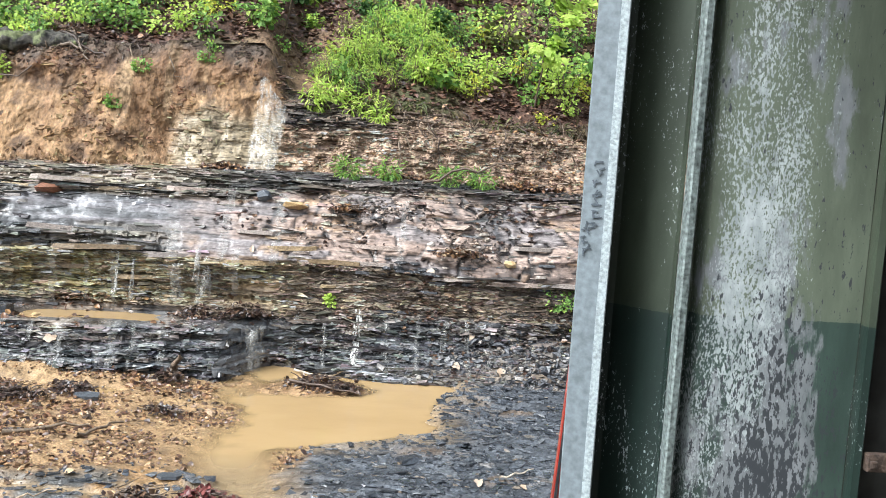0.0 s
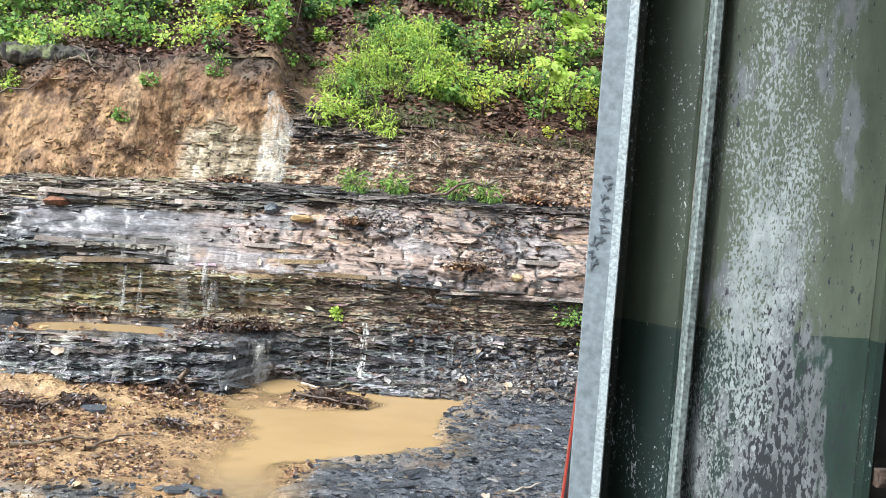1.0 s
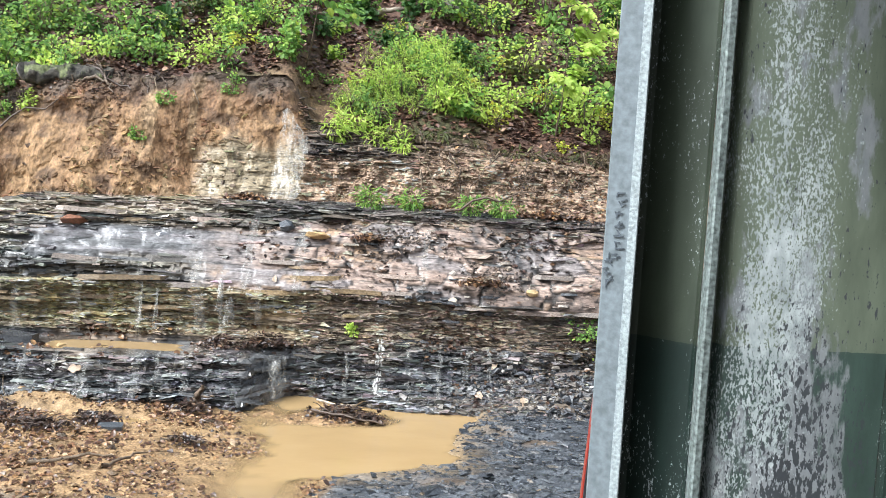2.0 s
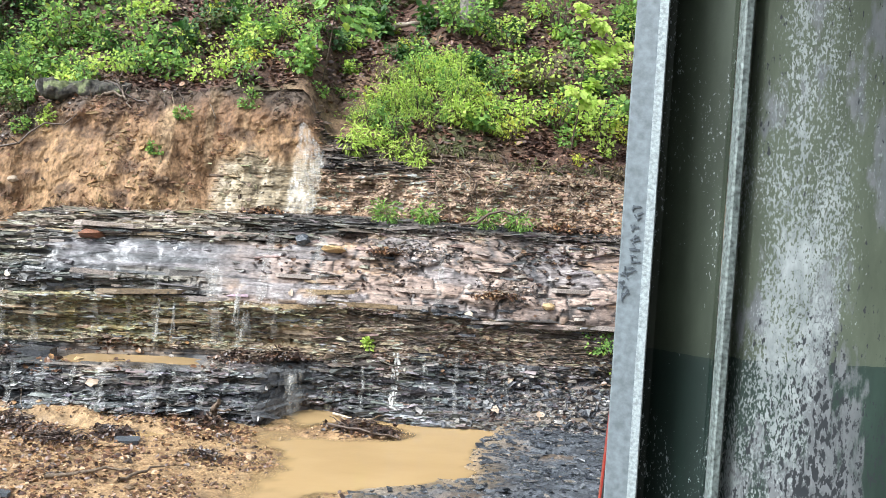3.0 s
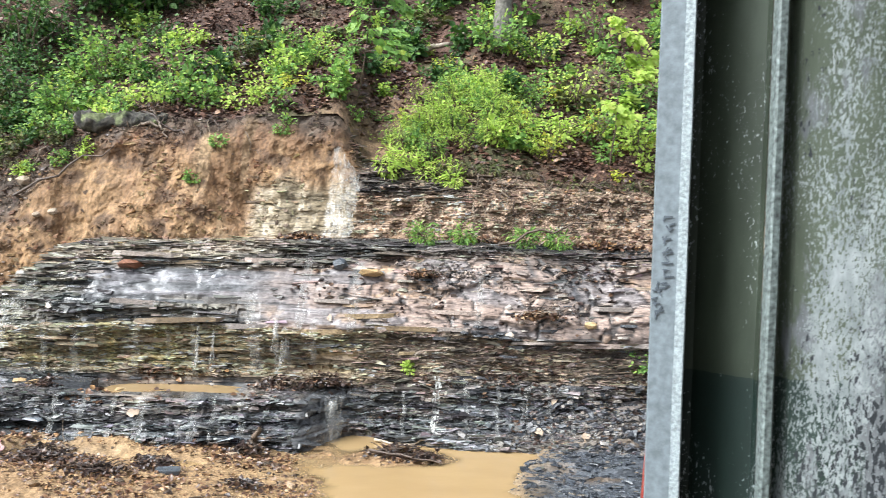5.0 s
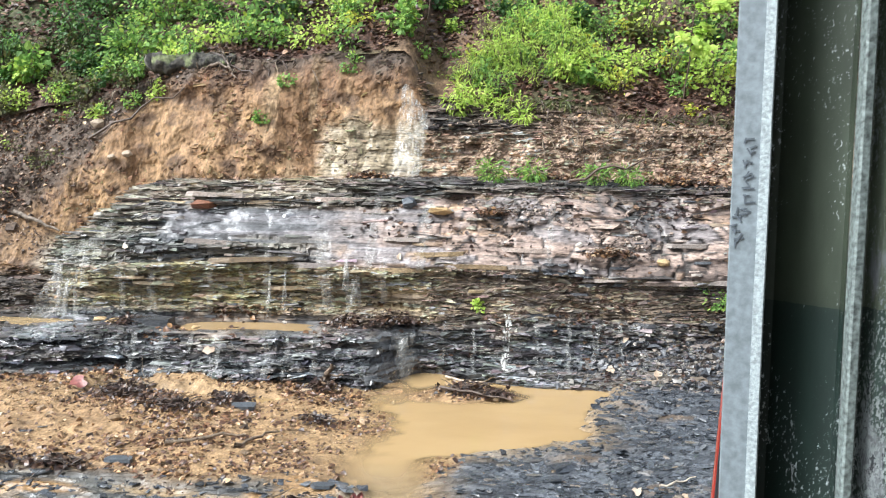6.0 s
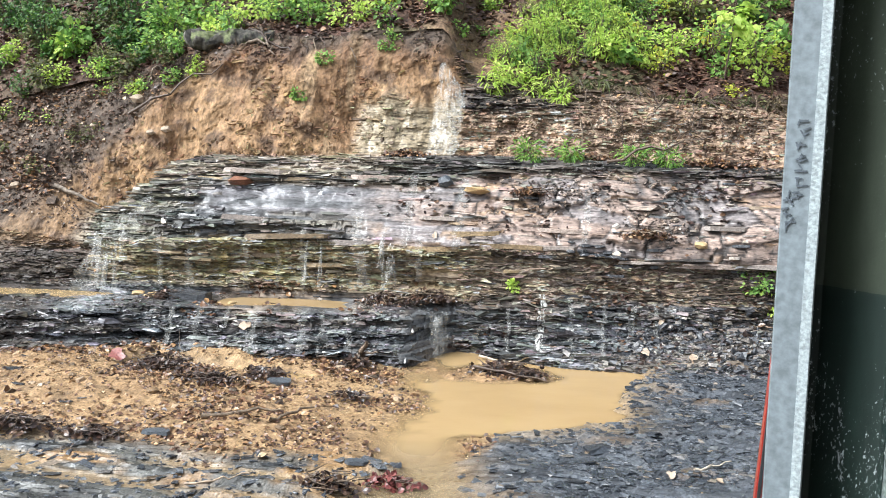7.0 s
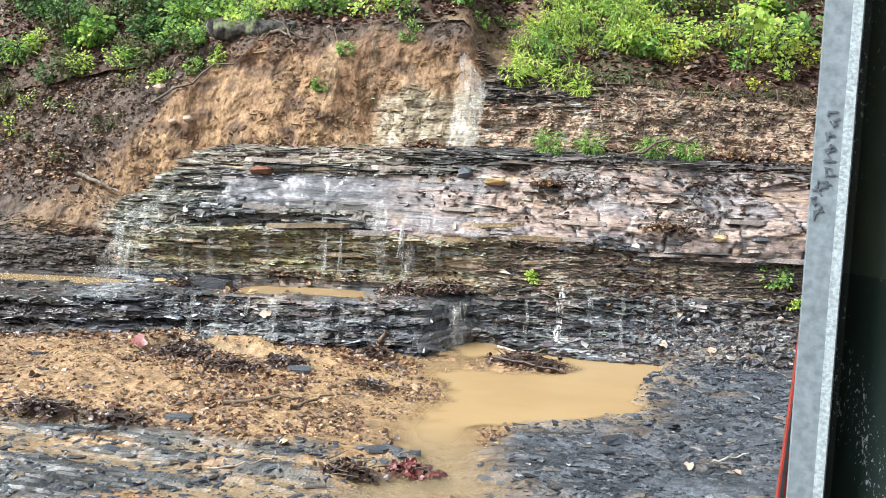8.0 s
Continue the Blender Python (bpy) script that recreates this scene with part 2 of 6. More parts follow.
def painted_material(name, upper, lower, line, wear, chips, fields=True):
    """Old two-tone paint on galvanised sheet, worn to pale zinc in upright streaks and to dark metal in chips."""
    m, n, l, s = nodes_of(name)
    co = n.new("ShaderNodeTexCoord")
    sep = n.new("ShaderNodeSeparateXYZ")
    l.new(co.outputs["Object"], sep.inputs[0])

    def noise_at(scale, stretch, detail):
        mp = n.new("ShaderNodeMapping")
        mp.inputs["Scale"].default_value = (scale, scale, scale * stretch)
        t = n.new("ShaderNodeTexNoise")
        t.inputs["Scale"].default_value, t.inputs["Detail"].default_value = 1, detail
        t.inputs["Roughness"].default_value = 0.65
        l.new(co.outputs["Object"], mp.inputs[0])
        l.new(mp.outputs[0], t.inputs["Vector"])
        return t.outputs["Fac"]

    def arith(op, a, b):
        k = n.new("ShaderNodeMath")
        k.operation = op
        for i, v in enumerate((a, b)):
            if isinstance(v, (int, float)):
                k.inputs[i].default_value = v
            else:
                l.new(v, k.inputs[i])
        return k.outputs[0]

    def blend(f, a, b):
        x = n.new("ShaderNodeMix")
        x.data_type = "RGBA"
        l.new(f, x.inputs["Factor"])
        for key, v in (("A", a), ("B", b)):
            if isinstance(v, tuple):
                x.inputs[key].default_value = (*v, 1)
            else:
                l.new(v, x.inputs[key])
        return x.outputs["Result"]

    def bump_at(value, centre, width):
        """One at the centre, falling to none at the width."""
        return arith("MAXIMUM", arith("SUBTRACT", 1.0, arith("DIVIDE", arith("ABSOLUTE", arith("SUBTRACT", value, centre), 0), width)), 0.0)

    below = arith("LESS_THAN", arith("ADD", sep.outputs["Z"], arith("MULTIPLY", noise_at(60, 1, 2), 0.004)), line)
    tone = noise_at(14, 0.3, 4)
    up = ramp(n, l, tone, [(0.3, tuple(v * 0.75 for v in upper)), (0.7, tuple(v * 1.3 for v in upper))])
    down = ramp(n, l, tone, [(0.3, tuple(v * 0.75 for v in lower)), (0.7, tuple(v * 1.3 for v in lower))])
    c = blend(below, up, down)
    low = n.new("ShaderNodeMapRange")
    low.inputs["From Min"].default_value, low.inputs["From Max"].default_value = line - 0.4, line + 0.15
    low.inputs["To Min"].default_value, low.inputs["To Max"].default_value = 1.0, 0.0
    l.new(sep.outputs["Z"], low.inputs["Value"])
    broad, fine = noise_at(9, 0.25, 4), noise_at(220, 0.5, 6)
    middle = bump_at(sep.outputs["X"], 0.845, 0.19)
    flank = bump_at(sep.outputs["X"], 0.775, 0.19)
    if fields:
        deep = n.new("ShaderNodeMapRange")
        deep.inputs["From Min"].default_value, deep.inputs["From Max"].default_value = line - 0.14, line
        deep.inputs["To Min"].default_value, deep.inputs["To Max"].default_value = 0.13, 0.06
        l.new(sep.outputs["Z"], deep.inputs["Value"])
        zone = arith("ADD", arith("MULTIPLY", noise_at(13, 0.35, 7), 0.95), arith("ADD", arith("MULTIPLY", middle, 0.12), deep.outputs[0]))
        bared = ramp(n, l, zone, [(0.655, (0, 0, 0)), (0.71, (1, 1, 1))])
        zinc = ramp(n, l, noise_at(30, 0.5, 4), [(0.3, (0.17, 0.185, 0.19)), (0.7, (0.29, 0.305, 0.315))])
        c = blend(bared, c, zinc)
    high = arith("MULTIPLY", arith("MAXIMUM", arith("SUBTRACT", sep.outputs["Z"], line + 0.25), 0.0), 0.1)
    fleck = arith("ADD", arith("ADD", arith("MULTIPLY", broad, 0.45), arith("MULTIPLY", fine, 0.6)), arith("SUBTRACT", arith("SUBTRACT", arith("MULTIPLY", flank, 0.112), arith("MULTIPLY", low.outputs[0], 0.045)), high) if fields else 0.0)
    white = ramp(n, l, fleck, [(wear, (0, 0, 0)), (wear + 0.02, (1, 1, 1))])
    c = blend(white, c, ramp(n, l, noise_at(50, 0.5, 3), [(0.3, (0.25, 0.28, 0.28)), (0.7, (0.5, 0.545, 0.54))]))
    if fields:
        flake = arith("ADD", noise_at(125, 0.38, 4), arith("ADD", arith("MULTIPLY", arith("MULTIPLY", low.outputs[0], middle), 0.27), arith("MULTIPLY", noise_at(16, 0.5, 2), 0.16)))
        c = blend(ramp(n, l, flake, [(chips, (0, 0, 0)), (chips + 0.02, (1, 1, 1))]), c, (0.05, 0.056, 0.062))
    l.new(c, s.inputs["Base Color"])
    s.inputs["Roughness"].default_value = 0.45
    b = n.new("ShaderNodeBump")
    b.inputs["Strength"].default_value, b.inputs["Distance"].default_value = 0.35, 0.002
    l.new(fine, b.inputs["Height"])
    l.new(b.outputs[0], s.inputs["Normal"])
    return m


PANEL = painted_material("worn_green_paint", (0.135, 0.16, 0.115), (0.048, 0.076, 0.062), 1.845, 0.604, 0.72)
# Same green as the panel, darkened so the colour carries the recess's shade.
TRAY = painted_material("shade_darkened_green_paint", (0.043, 0.055, 0.037), (0.012, 0.024, 0.019), 1.842, 0.625, 0.98, False)
ZINC = varied_material("galvanised_steel", [(0, (0.165, 0.195, 0.21)), (1, (0.185, 0.215, 0.23))], 0.45, 75, 0.12, spread=0.25)
EDGE = varied_material("scuffed_zinc_edge", [(0, (0.3, 0.345, 0.35)), (1, (0.33, 0.37, 0.38))], 0.5, 160, 0.25, spread=0.35)
RIB = varied_material("dull_rib_zinc", [(0, (0.11, 0.135, 0.125)), (1, (0.21, 0.245, 0.235))], 0.5, 110, 0.25, spread=0.7)
RUST = varied_material("rusty_iron", [(0, (0.05, 0.035, 0.028)), (1, (0.075, 0.05, 0.036))], 0.8, 80, 0.6)
RED = varied_material("red_paint", [(0, (0.3, 0.032, 0.02)), (1, (0.34, 0.036, 0.022))], 0.4, 20, 0.1, spread=0.2)
BLACK = varied_material("black_rubber", [(0, (0.015, 0.015, 0.017)), (1, (0.02, 0.02, 0.022))], 0.7, 40, 0.2)
BOARD = varied_material("dark_added_board", [(0, (0.03, 0.032, 0.03)), (1, (0.045, 0.046, 0.042))], 0.8, 12, 0.4)
INK = varied_material("marker_ink", [(0, (0.07, 0.085, 0.1)), (1, (0.08, 0.095, 0.11))], 0.6, 40, 0.1)


# ---- mesh helpers ----
def mesh_from(name, verts, faces, material, smooth=False):
    me = bpy.data.meshes.new(name)
    verts, faces = np.asarray(verts, np.float32), np.asarray(faces, np.int32)
    k = faces.shape[1]
    me.vertices.add(len(verts))
    me.vertices.foreach_set("co", verts.ravel())
    me.loops.add(faces.size)
    me.loops.foreach_set("vertex_index", faces.ravel())
    me.polygons.add(len(faces))
    me.polygons.foreach_set("loop_start", np.arange(0, faces.size, k, dtype=np.int32))
    me.polygons.foreach_set("loop_total", np.full(len(faces), k, np.int32))
    me.update(calc_edges=True)
    me.validate()
    me.polygons.foreach_set("use_smooth", np.full(len(me.polygons), smooth))
    me.materials.append(material)
    return me


def paint(me, tint, damp):
    a = me.attributes.new("tint", "FLOAT_COLOR", "POINT")
    rgba = np.ones((len(me.vertices), 4), np.float32)
    rgba[:, :3] = np.asarray(tint, np.float32).reshape(-1, 3)
    a.data.foreach_set("color", rgba.ravel())
    d = me.attributes.new("damp", "FLOAT", "POINT")
    d.data.foreach_set("value", np.asarray(damp, np.float32).ravel())


def grid_faces(nu, nv):
    i = np.arange(nu * nv).reshape(nu, nv)
    return np.stack([i[:-1, :-1], i[1:, :-1], i[1:, 1:], i[:-1, 1:]], -1).reshape(-1, 4)


def part(name, bm, material, parent, label=""):
    me = bpy.data.meshes.new(name)
    bm.to_mesh(me)
    bm.free()
    me.materials.append(material)
    ob = new(name, me)
    ob.parent = parent
    return tagged(ob, label)


def child(name, me, parent, m=None, label=""):
    ob = new(name, me)
    ob.parent = parent
    if m is not None:
        ob.matrix_basis = m
    return tagged(ob, label)


def base(name, m=None):
    ob = new(name)
    ob.empty_display_size = 0.1
    if m is not None:
        ob.matrix_basis = m
    return ob


def box_bm(x0, x1, y0, y1, z0, z1, bevel=0.0):
    bm = bmesh.new()
    bmesh.ops.create_cube(bm, size=1)
    for v in bm.verts:
        v.co = Vector(((x0 + x1) / 2 + v.co.x * (x1 - x0), (y0 + y1) / 2 + v.co.y * (y1 - y0), (z0 + z1) / 2 + v.co.z * (z1 - z0)))
    if bevel:
        bmesh.ops.bevel(bm, geom=bm.edges[:], offset=bevel, segments=2, affect="EDGES", profile=0.6)
    return bm


def tube(points, radii, sides=7):
    """Verts and faces of a tapering stick along the points."""
    points = [Vector(p) for p in points]
    vs, fs = [], []
    for i, p in enumerate(points):
        d = (points[min(i + 1, len(points) - 1)] - points[max(i - 1, 0)]).normalized()
        s = d.cross(Vector((0.31, 0.17, 0.93))).normalized()
        u = d.cross(s)
        for k in range(sides):
            a = 2 * math.pi * k / sides
            vs.append(p + (s * math.cos(a) + u * math.sin(a)) * radii[i])
    for i in range(len(points) - 1):
        for k in range(sides):
            a, b = i * sides + k, i * sides + (k + 1) % sides
            fs.append((a, b, b + sides, a + sides))
    return vs, fs


def stick_mesh(name, sticks, material, sides=6):
    vs, fs = [], []
    for pts, rad in sticks:
        v, f = tube(pts, rad, sides)
        o = len(vs)
        vs += [tuple(q) for q in v]
        fs += [tuple(i + o for i in q) for q in f]
    return mesh_from(name, vs, fs, material, True)


def crooked(a, b, n, wobble, rnd):
    a, b = Vector(a), Vector(b)
    return [a.lerp(b, i / n) + Vector((rnd.uniform(-1, 1), rnd.uniform(-1, 1), rnd.uniform(-1, 1))) * wobble * (0 if i in (0, n) else 1) for i in range(n + 1)]


BROAD = np.array([(0, 0, 0), (0.34, 0.3, 0.06), (0.3, 0.68, 0.04), (0, 1, -0.1), (-0.3, 0.68, 0.04), (-0.34, 0.3, 0.06), (0, 0.5, 0)])
BLADE = np.array([(0, 0, 0), (0.1, 0.3, 0.03), (0.085, 0.68, 0.02), (0, 1, -0.18), (-0.085, 0.68, 0.02), (-0.1, 0.3, 0.03), (0, 0.5, 0.01)])
LOBED = np.array([(0, 0, 0), (0.4, 0.22, 0.08), (0.3, 0.75, 0.03), (0, 1, -0.12), (-0.36, 0.6, 0.05), (-0.28, 0.25, 0.1), (0, 0.45, 0)])
LEAF_TRIS = np.array([(0, 1, 6), (1, 2, 6), (2, 3, 6), (3, 4, 6), (4, 5, 6), (5, 0, 6)])


def leaves(name, places, aims, ups, sizes, material, shape=BROAD):
    """Many leaves in one mesh: each points along its aim, with its face towards its up."""
    places, aims, ups = (np.asarray(a, float) for a in (places, aims, ups))
    aims = aims / np.linalg.norm(aims, axis=1, keepdims=True)
    side = np.cross(aims, ups)
    side /= np.linalg.norm(side, axis=1, keepdims=True) + 1e-9
    up = np.cross(side, aims)
    s = np.asarray(sizes, float)[:, None, None]
    v = places[:, None, :] + s * (shape[None, :, :1] * side[:, None] + shape[None, :, 1:2] * aims[:, None] + shape[None, :, 2:] * up[:, None])
    f = LEAF_TRIS[None] + (np.arange(len(places)) * len(shape))[:, None, None]
    return mesh_from(name, v.reshape(-1, 3), f.reshape(-1, 3), material)


def stone_mesh(name, seed, flat, material, rough=0.25, cuts=1):
    """A broken stone, about one metre wide, thin when flat is small."""
    r = random.Random(seed)
    bm = bmesh.new()
    bmesh.ops.create_icosphere(bm, subdivisions=cuts, radius=0.5)
    turn = Euler((r.random() * 6, r.random() * 6, r.random() * 6)).to_matrix()
    for v in bm.verts:
        p = turn @ v.co
        p *= 1 + rough * r.uniform(-1, 1)
        p.x *= r.uniform(0.85, 1.15)
        p.z = max(-0.36, min(0.36, p.z)) * flat
        v.co = p
    me = bpy.data.meshes.new(name)
    bm.to_mesh(me)
    bm.free()
    me.materials.append(material)
    return me


def plate_mesh(name, seed, material, thick=0.12):
    """A thin plate with a broken outline, one metre long."""
    r = random.Random(seed)
    n = 9
    ring = []
    for i in range(n):
        a = 2 * math.pi * (i + r.uniform(-0.3, 0.3)) / n
        d = r.uniform(0.7, 1.05)
        ring.append((0.5 * d * math.copysign(abs(math.cos(a)) ** 0.6, math.cos(a)), 0.3 * d * math.copysign(abs(math.sin(a)) ** 0.7, math.sin(a))))
    vs = [(x, y, thick * r.uniform(-0.6, -0.4)) for x, y in ring] + [(x * 0.97 + 0.01, y * 0.95, thick * r.uniform(0.35, 0.6)) for x, y in ring]
    fs = [(i, (i + 1) % n, n + (i + 1) % n, n + i) for i in range(n)]
    me = bpy.data.meshes.new(name)
    me.from_pydata(vs, [], fs + [tuple(range(n))[::-1], tuple(range(n, 2 * n))])
    me.materials.append(material)
    return me


# ---- the rock cliff: strata, slab, terrace and the bank above ----
BEDS = 15


def clay_line(x):
    """Where the orange clay gives way to dark topsoil."""
    return 2.98 - 0.28 * sst(-3.0, -3.8, x) - 1.9 * np.clip((-3.7 - x) / 2.0, 0, 1)


def bank_top(x):
    """Height of the bank's upper edge."""
    z = 2.98 - 0.22 * sst(-3.0, -3.8, x) - 0.62 * np.clip((-3.7 - x) / 2.6, 0, 1.6)
    z = z + 0.08 * sst(-2.6, -1.8, x)
    z = z - 0.52 * sst(-1.1, -0.74, x)
    z = z - 0.2 * sst(0.2, 1.8, x)
    return z + (0.14 + 0.2 * sst(-0.6, 0.1, x)) * (fbm(x * 1.6, x * 0 + 3, 5) - 0.5)


def profile(x):
    """The cliff's line from foot to bank top at each x: outwards (y) and upwards (z)."""
    a = sst(-1.16, -0.74, x)
    l = sst(-3.35, -4.5, x)
    far = sst(-4.3, -5.6, x)
    wob = 0.10 * (fbm(x * 0.7, x * 0, 11) - 0.5)
    top = 1.66 + 0.06 * sst(-3.4, -0.5, x) - 0.05 * sst(0.3, 2.3, x)
    slab_top = top - 0.62 * l - 0.1 * far
    lip = 0.95 - 0.08 * sst(-0.4, 1.6, x) - 0.12 * l + 0.1 * (fbm(x * 0.9, x * 0 + 6, 14) - 0.5)
    by = 0.05 * sst(-0.4, 2, x)
    bt = np.maximum(bank_top(x), slab_top + 0.2)
    foot = 7.86 - 0.35 * sst(-3.2, -4.6, x) + 0.18 * sst(-2.2, -1.2, x)
    zero = x * 0
    ledge = [
        (foot - 0.15, zero - 0.25), (foot + 0.05, zero - 0.02), (foot + 0.22, zero + 0.2), (foot + 0.36, zero + 0.412), (zero + 8.93, zero + 0.425),
        (zero + 9.0, 0.62 + zero), (zero + 9.05, lip - 0.08)]
    wall = [
        (8.2 - 0.12 * sst(0.5, 2.2, x) + 0.5 * sst(0.2, -0.7, x), zero - 0.25), (8.32 - 0.16 * sst(0.5, 2.2, x) + 0.45 * sst(0.2, -0.7, x), zero + 0.02),
        (8.5 - 0.12 * sst(0.5, 2.2, x) + 0.3 * sst(0.2, -0.7, x), zero + 0.16), (zero + 8.68 + 0.14 * sst(0.2, -0.7, x), zero + 0.32), (zero + 8.78 + 0.08 * sst(0.2, -0.7, x), zero + 0.47),
        (zero + 8.86, zero + 0.62), (zero + 8.94, lip - 0.06)]
    ys = [u[0] * (1 - a) + v[0] * a for u, v in zip(ledge, wall)]
    zs = [u[1] * (1 - a) + v[1] * a for u, v in zip(ledge, wall)]
    over = 0.02 + 0.15 * np.clip(fbm(x * 1.1, x * 0 + 9, 12) - 0.33, 0, 0.5)
    lip_y = 8.9 - by + 0.2 * l + 0.14 * (fbm(x * 1.4, x * 0 + 4, 13) - 0.5)
    ys[6] = lip_y + over
    rise = slab_top - lip
    ys += [lip_y, 8.98 - by + 0.2 * l, 9.2 - by + 0.12 * l, 9.42 - by]
    zs += [lip, lip + 0.25 * rise, lip + 0.68 * rise, slab_top]
    ys += [9.83 - by * 2 - 0.2 * l + wob, 9.98 - 0.15 * l + wob - 0.05 * a, 10.12 + wob - 0.02 * a, 10.32 + wob + 0.05 * l]
    zs += [slab_top + 0.05, slab_top + 0.05 + 0.35 * (bt - slab_top), slab_top + 0.05 + 0.75 * (bt - slab_top), bt + zero]
    for k in range(7, 14):
        ys[k] = ys[k] * (1 - far) + (ys[6] + (ys[14] - ys[6]) * (k - 6) / 8) * far
        zs[k] = zs[k] * (1 - far) + (zs[6] + (zs[14] - zs[6]) * (k - 6) / 8) * far
    return np.array(ys), np.array(zs)


xs = np.concatenate([np.arange(-16, -6.8, 0.12), np.arange(-6.8, 3.4, 0.0155), np.arange(3.4, 12, 0.12)])
ROWS = [5, 14, 20, 14, 24, 20, 24, 8, 20, 40, 34, 22, 30, 34, 20][:BEDS - 1]
Yk, Zk = profile(xs)
vv = np.concatenate([k + np.arange(c) / c for k, c in enumerate(ROWS)] + [[BEDS - 1.0]])
kk = np.minimum(vv.astype(int), BEDS - 2)
ff = vv - kk
CX = np.repeat(xs[:, None], len(vv), 1)
CY = (Yk[kk] * (1 - ff)[:, None] + Yk[kk + 1] * ff[:, None]).T
CZ = (Zk[kk] * (1 - ff)[:, None] + Zk[kk + 1] * ff[:, None]).T
CV = np.repeat(vv[None], len(xs), 0)
# strata: beds of uneven thickness, each broken off along its length at uneven depths
soil = np.clip(sst(10.6, 11.2, CV) + sst(-4.35, -4.75, CX) * sst(5.8, 6.8, CV), 0, 1)
rightbank = sst(-0.95, -0.75, CX) * sst(10.8, 11.3, CV)
pale = sst(-2.05, -1.8, CX + 0.25 * (fbm(CX * 3, CZ * 3, 21) - 0.5)) * (1 - sst(-0.9, -0.78, CX)) * sst(10.9, 11.1, CV) * (1 - sst(2.2, 2.45, CZ + 0.3 * (fbm(CX * 4, CZ * 3, 22) - 0.5)))
slab = sst(6.95, 7.1, CV) * (1 - sst(9.75, 10, CV))
layered = np.clip(sst(-1.5, -2.1, CX + 0.7 * (fbm(CX * 1.5, CZ * 3, 23) - 0.5)) * sst(1.22, 1.1, CZ + 0.2 * (fbm(CX * 1.4, CZ * 2, 24) - 0.5)) + sst(-3.1, -3.5, CX) + sst(1.44, 1.52, CZ - 0.17 * sst(-1.2, -0.4, CX) + 0.14 * (fbm(CX * 1.5, CZ, 25) - 0.5)), 0, 1)
smooth = slab * (1 - layered)
joint = np.abs(np.mod(CX * 1.9 + 0.9 * CZ + 2.2 * fbm(CX * 1.6, CZ * 2.5, 26), 1) - 0.5) * 2
joint = sst(0.9, 0.96, joint) * sst(-0.9, -0.5, CX) * smooth
warp = CZ + 0.13 * (fbm(CX * 0.55, CZ * 0.9, 31, 3) - 0.5) + 0.022 * (fbm(CX * 3, CZ * 3, 32) - 0.5)
edges = np.cumsum(rng.uniform(0.012, 0.05, 160)) - 0.6
bed = np.searchsorted(edges, warp)
bed_hi = np.searchsorted(np.cumsum(rng.uniform(0.05, 0.13, 60)) - 0.6, warp)
brk = np.floor(fbm(CX * 3.4 + bed * 7.3, bed * 3.1, 41, 3) * 8) / 8
brk_hi = np.floor(fbm(CX * 1.1 + bed_hi * 5.7, bed_hi * 2.3, 42, 3) * 7) / 7
steep = np.clip(np.abs(np.gradient(CZ, axis=1)) / (np.hypot(np.gradient(CY, axis=1), np.gradient(CZ, axis=1)) + 1e-6), 0.12, 1)
puddled = sst(2.9, 3.1, CV) * (1 - sst(4.2, 4.5, CV)) * (1 - sst(-1.2, -1.0, CX))
strata = (1 - soil) * (1 - 0.92 * smooth) * (1 - 0.8 * puddled) + 0.11 * pale + 0.55 * rightbank * (0.3 + 0.7 * sst(2.0, 2.3, CZ))
under = sst(0.45, 0.55, CZ) * (1 - slab) * (1 - sst(9.5, 9.8, CV))
wall_right = sst(-1.0, -0.7, CX) * (1 - sst(6.9, 7.1, CV))
jut = (brk - 0.45) * (0.2 - 0.08 * under - 0.05 * wall_right) + (brk_hi - 0.45) * (0.32 - 0.14 * under - 0.1 * wall_right)
plate, plate_edge = cells(CX * 1.7 + 1.2 * CZ + 0.5 * fbm(CX * 2, CZ * 2, 33), warp * 7.5 + 0.3 * CX, 34)
shard, shard_edge = cells(CX * 3.8 - 1.5 * CZ, warp * 19 + 0.6 * fbm(CX * 3, CZ * 3, 36), 37)
broken = smooth * (0.25 + 0.75 * sst(-1.25, -0.7, CX + 0.5 * (fbm(CX * 2, CZ * 3, 38) - 0.5)))
CYd = CY - jut * np.clip(strata, 0, 1) * (0.25 + 0.75 * steep)
CYd = CYd - broken * (0.07 * (plate - 0.35) * sst(0.0, 0.14, plate_edge) + 0.035 * (shard - 0.4) * sst(0, 0.16, shard_edge) * sst(0.35, 0.6, fbm(CX * 1.5, CZ * 3, 39)))
CZd = CZ + (1 - soil) * (1 - steep) * (1 - puddled) * (0.05 * (np.floor(fbm(CX * 2, CY * 6, 51, 3) * 6) / 6 - 0.45))
# two shallow basins in the lower ledge, where rain stands
bowl = np.exp(-((CX + 2.33) / 0.62) ** 4 - ((CY - 8.68 - 0.05 * np.sin(CX * 5)) / 0.2) ** 4) + np.exp(-((CX + 4.75) / 0.8) ** 4 - ((CY - 8.66) / 0.2) ** 4)
CZd = CZd + puddled * (0.03 * (fbm(CX * 4, CY * 7, 52) - 0.5) + 0.012 - 0.05 * np.clip(bowl, 0, 1))
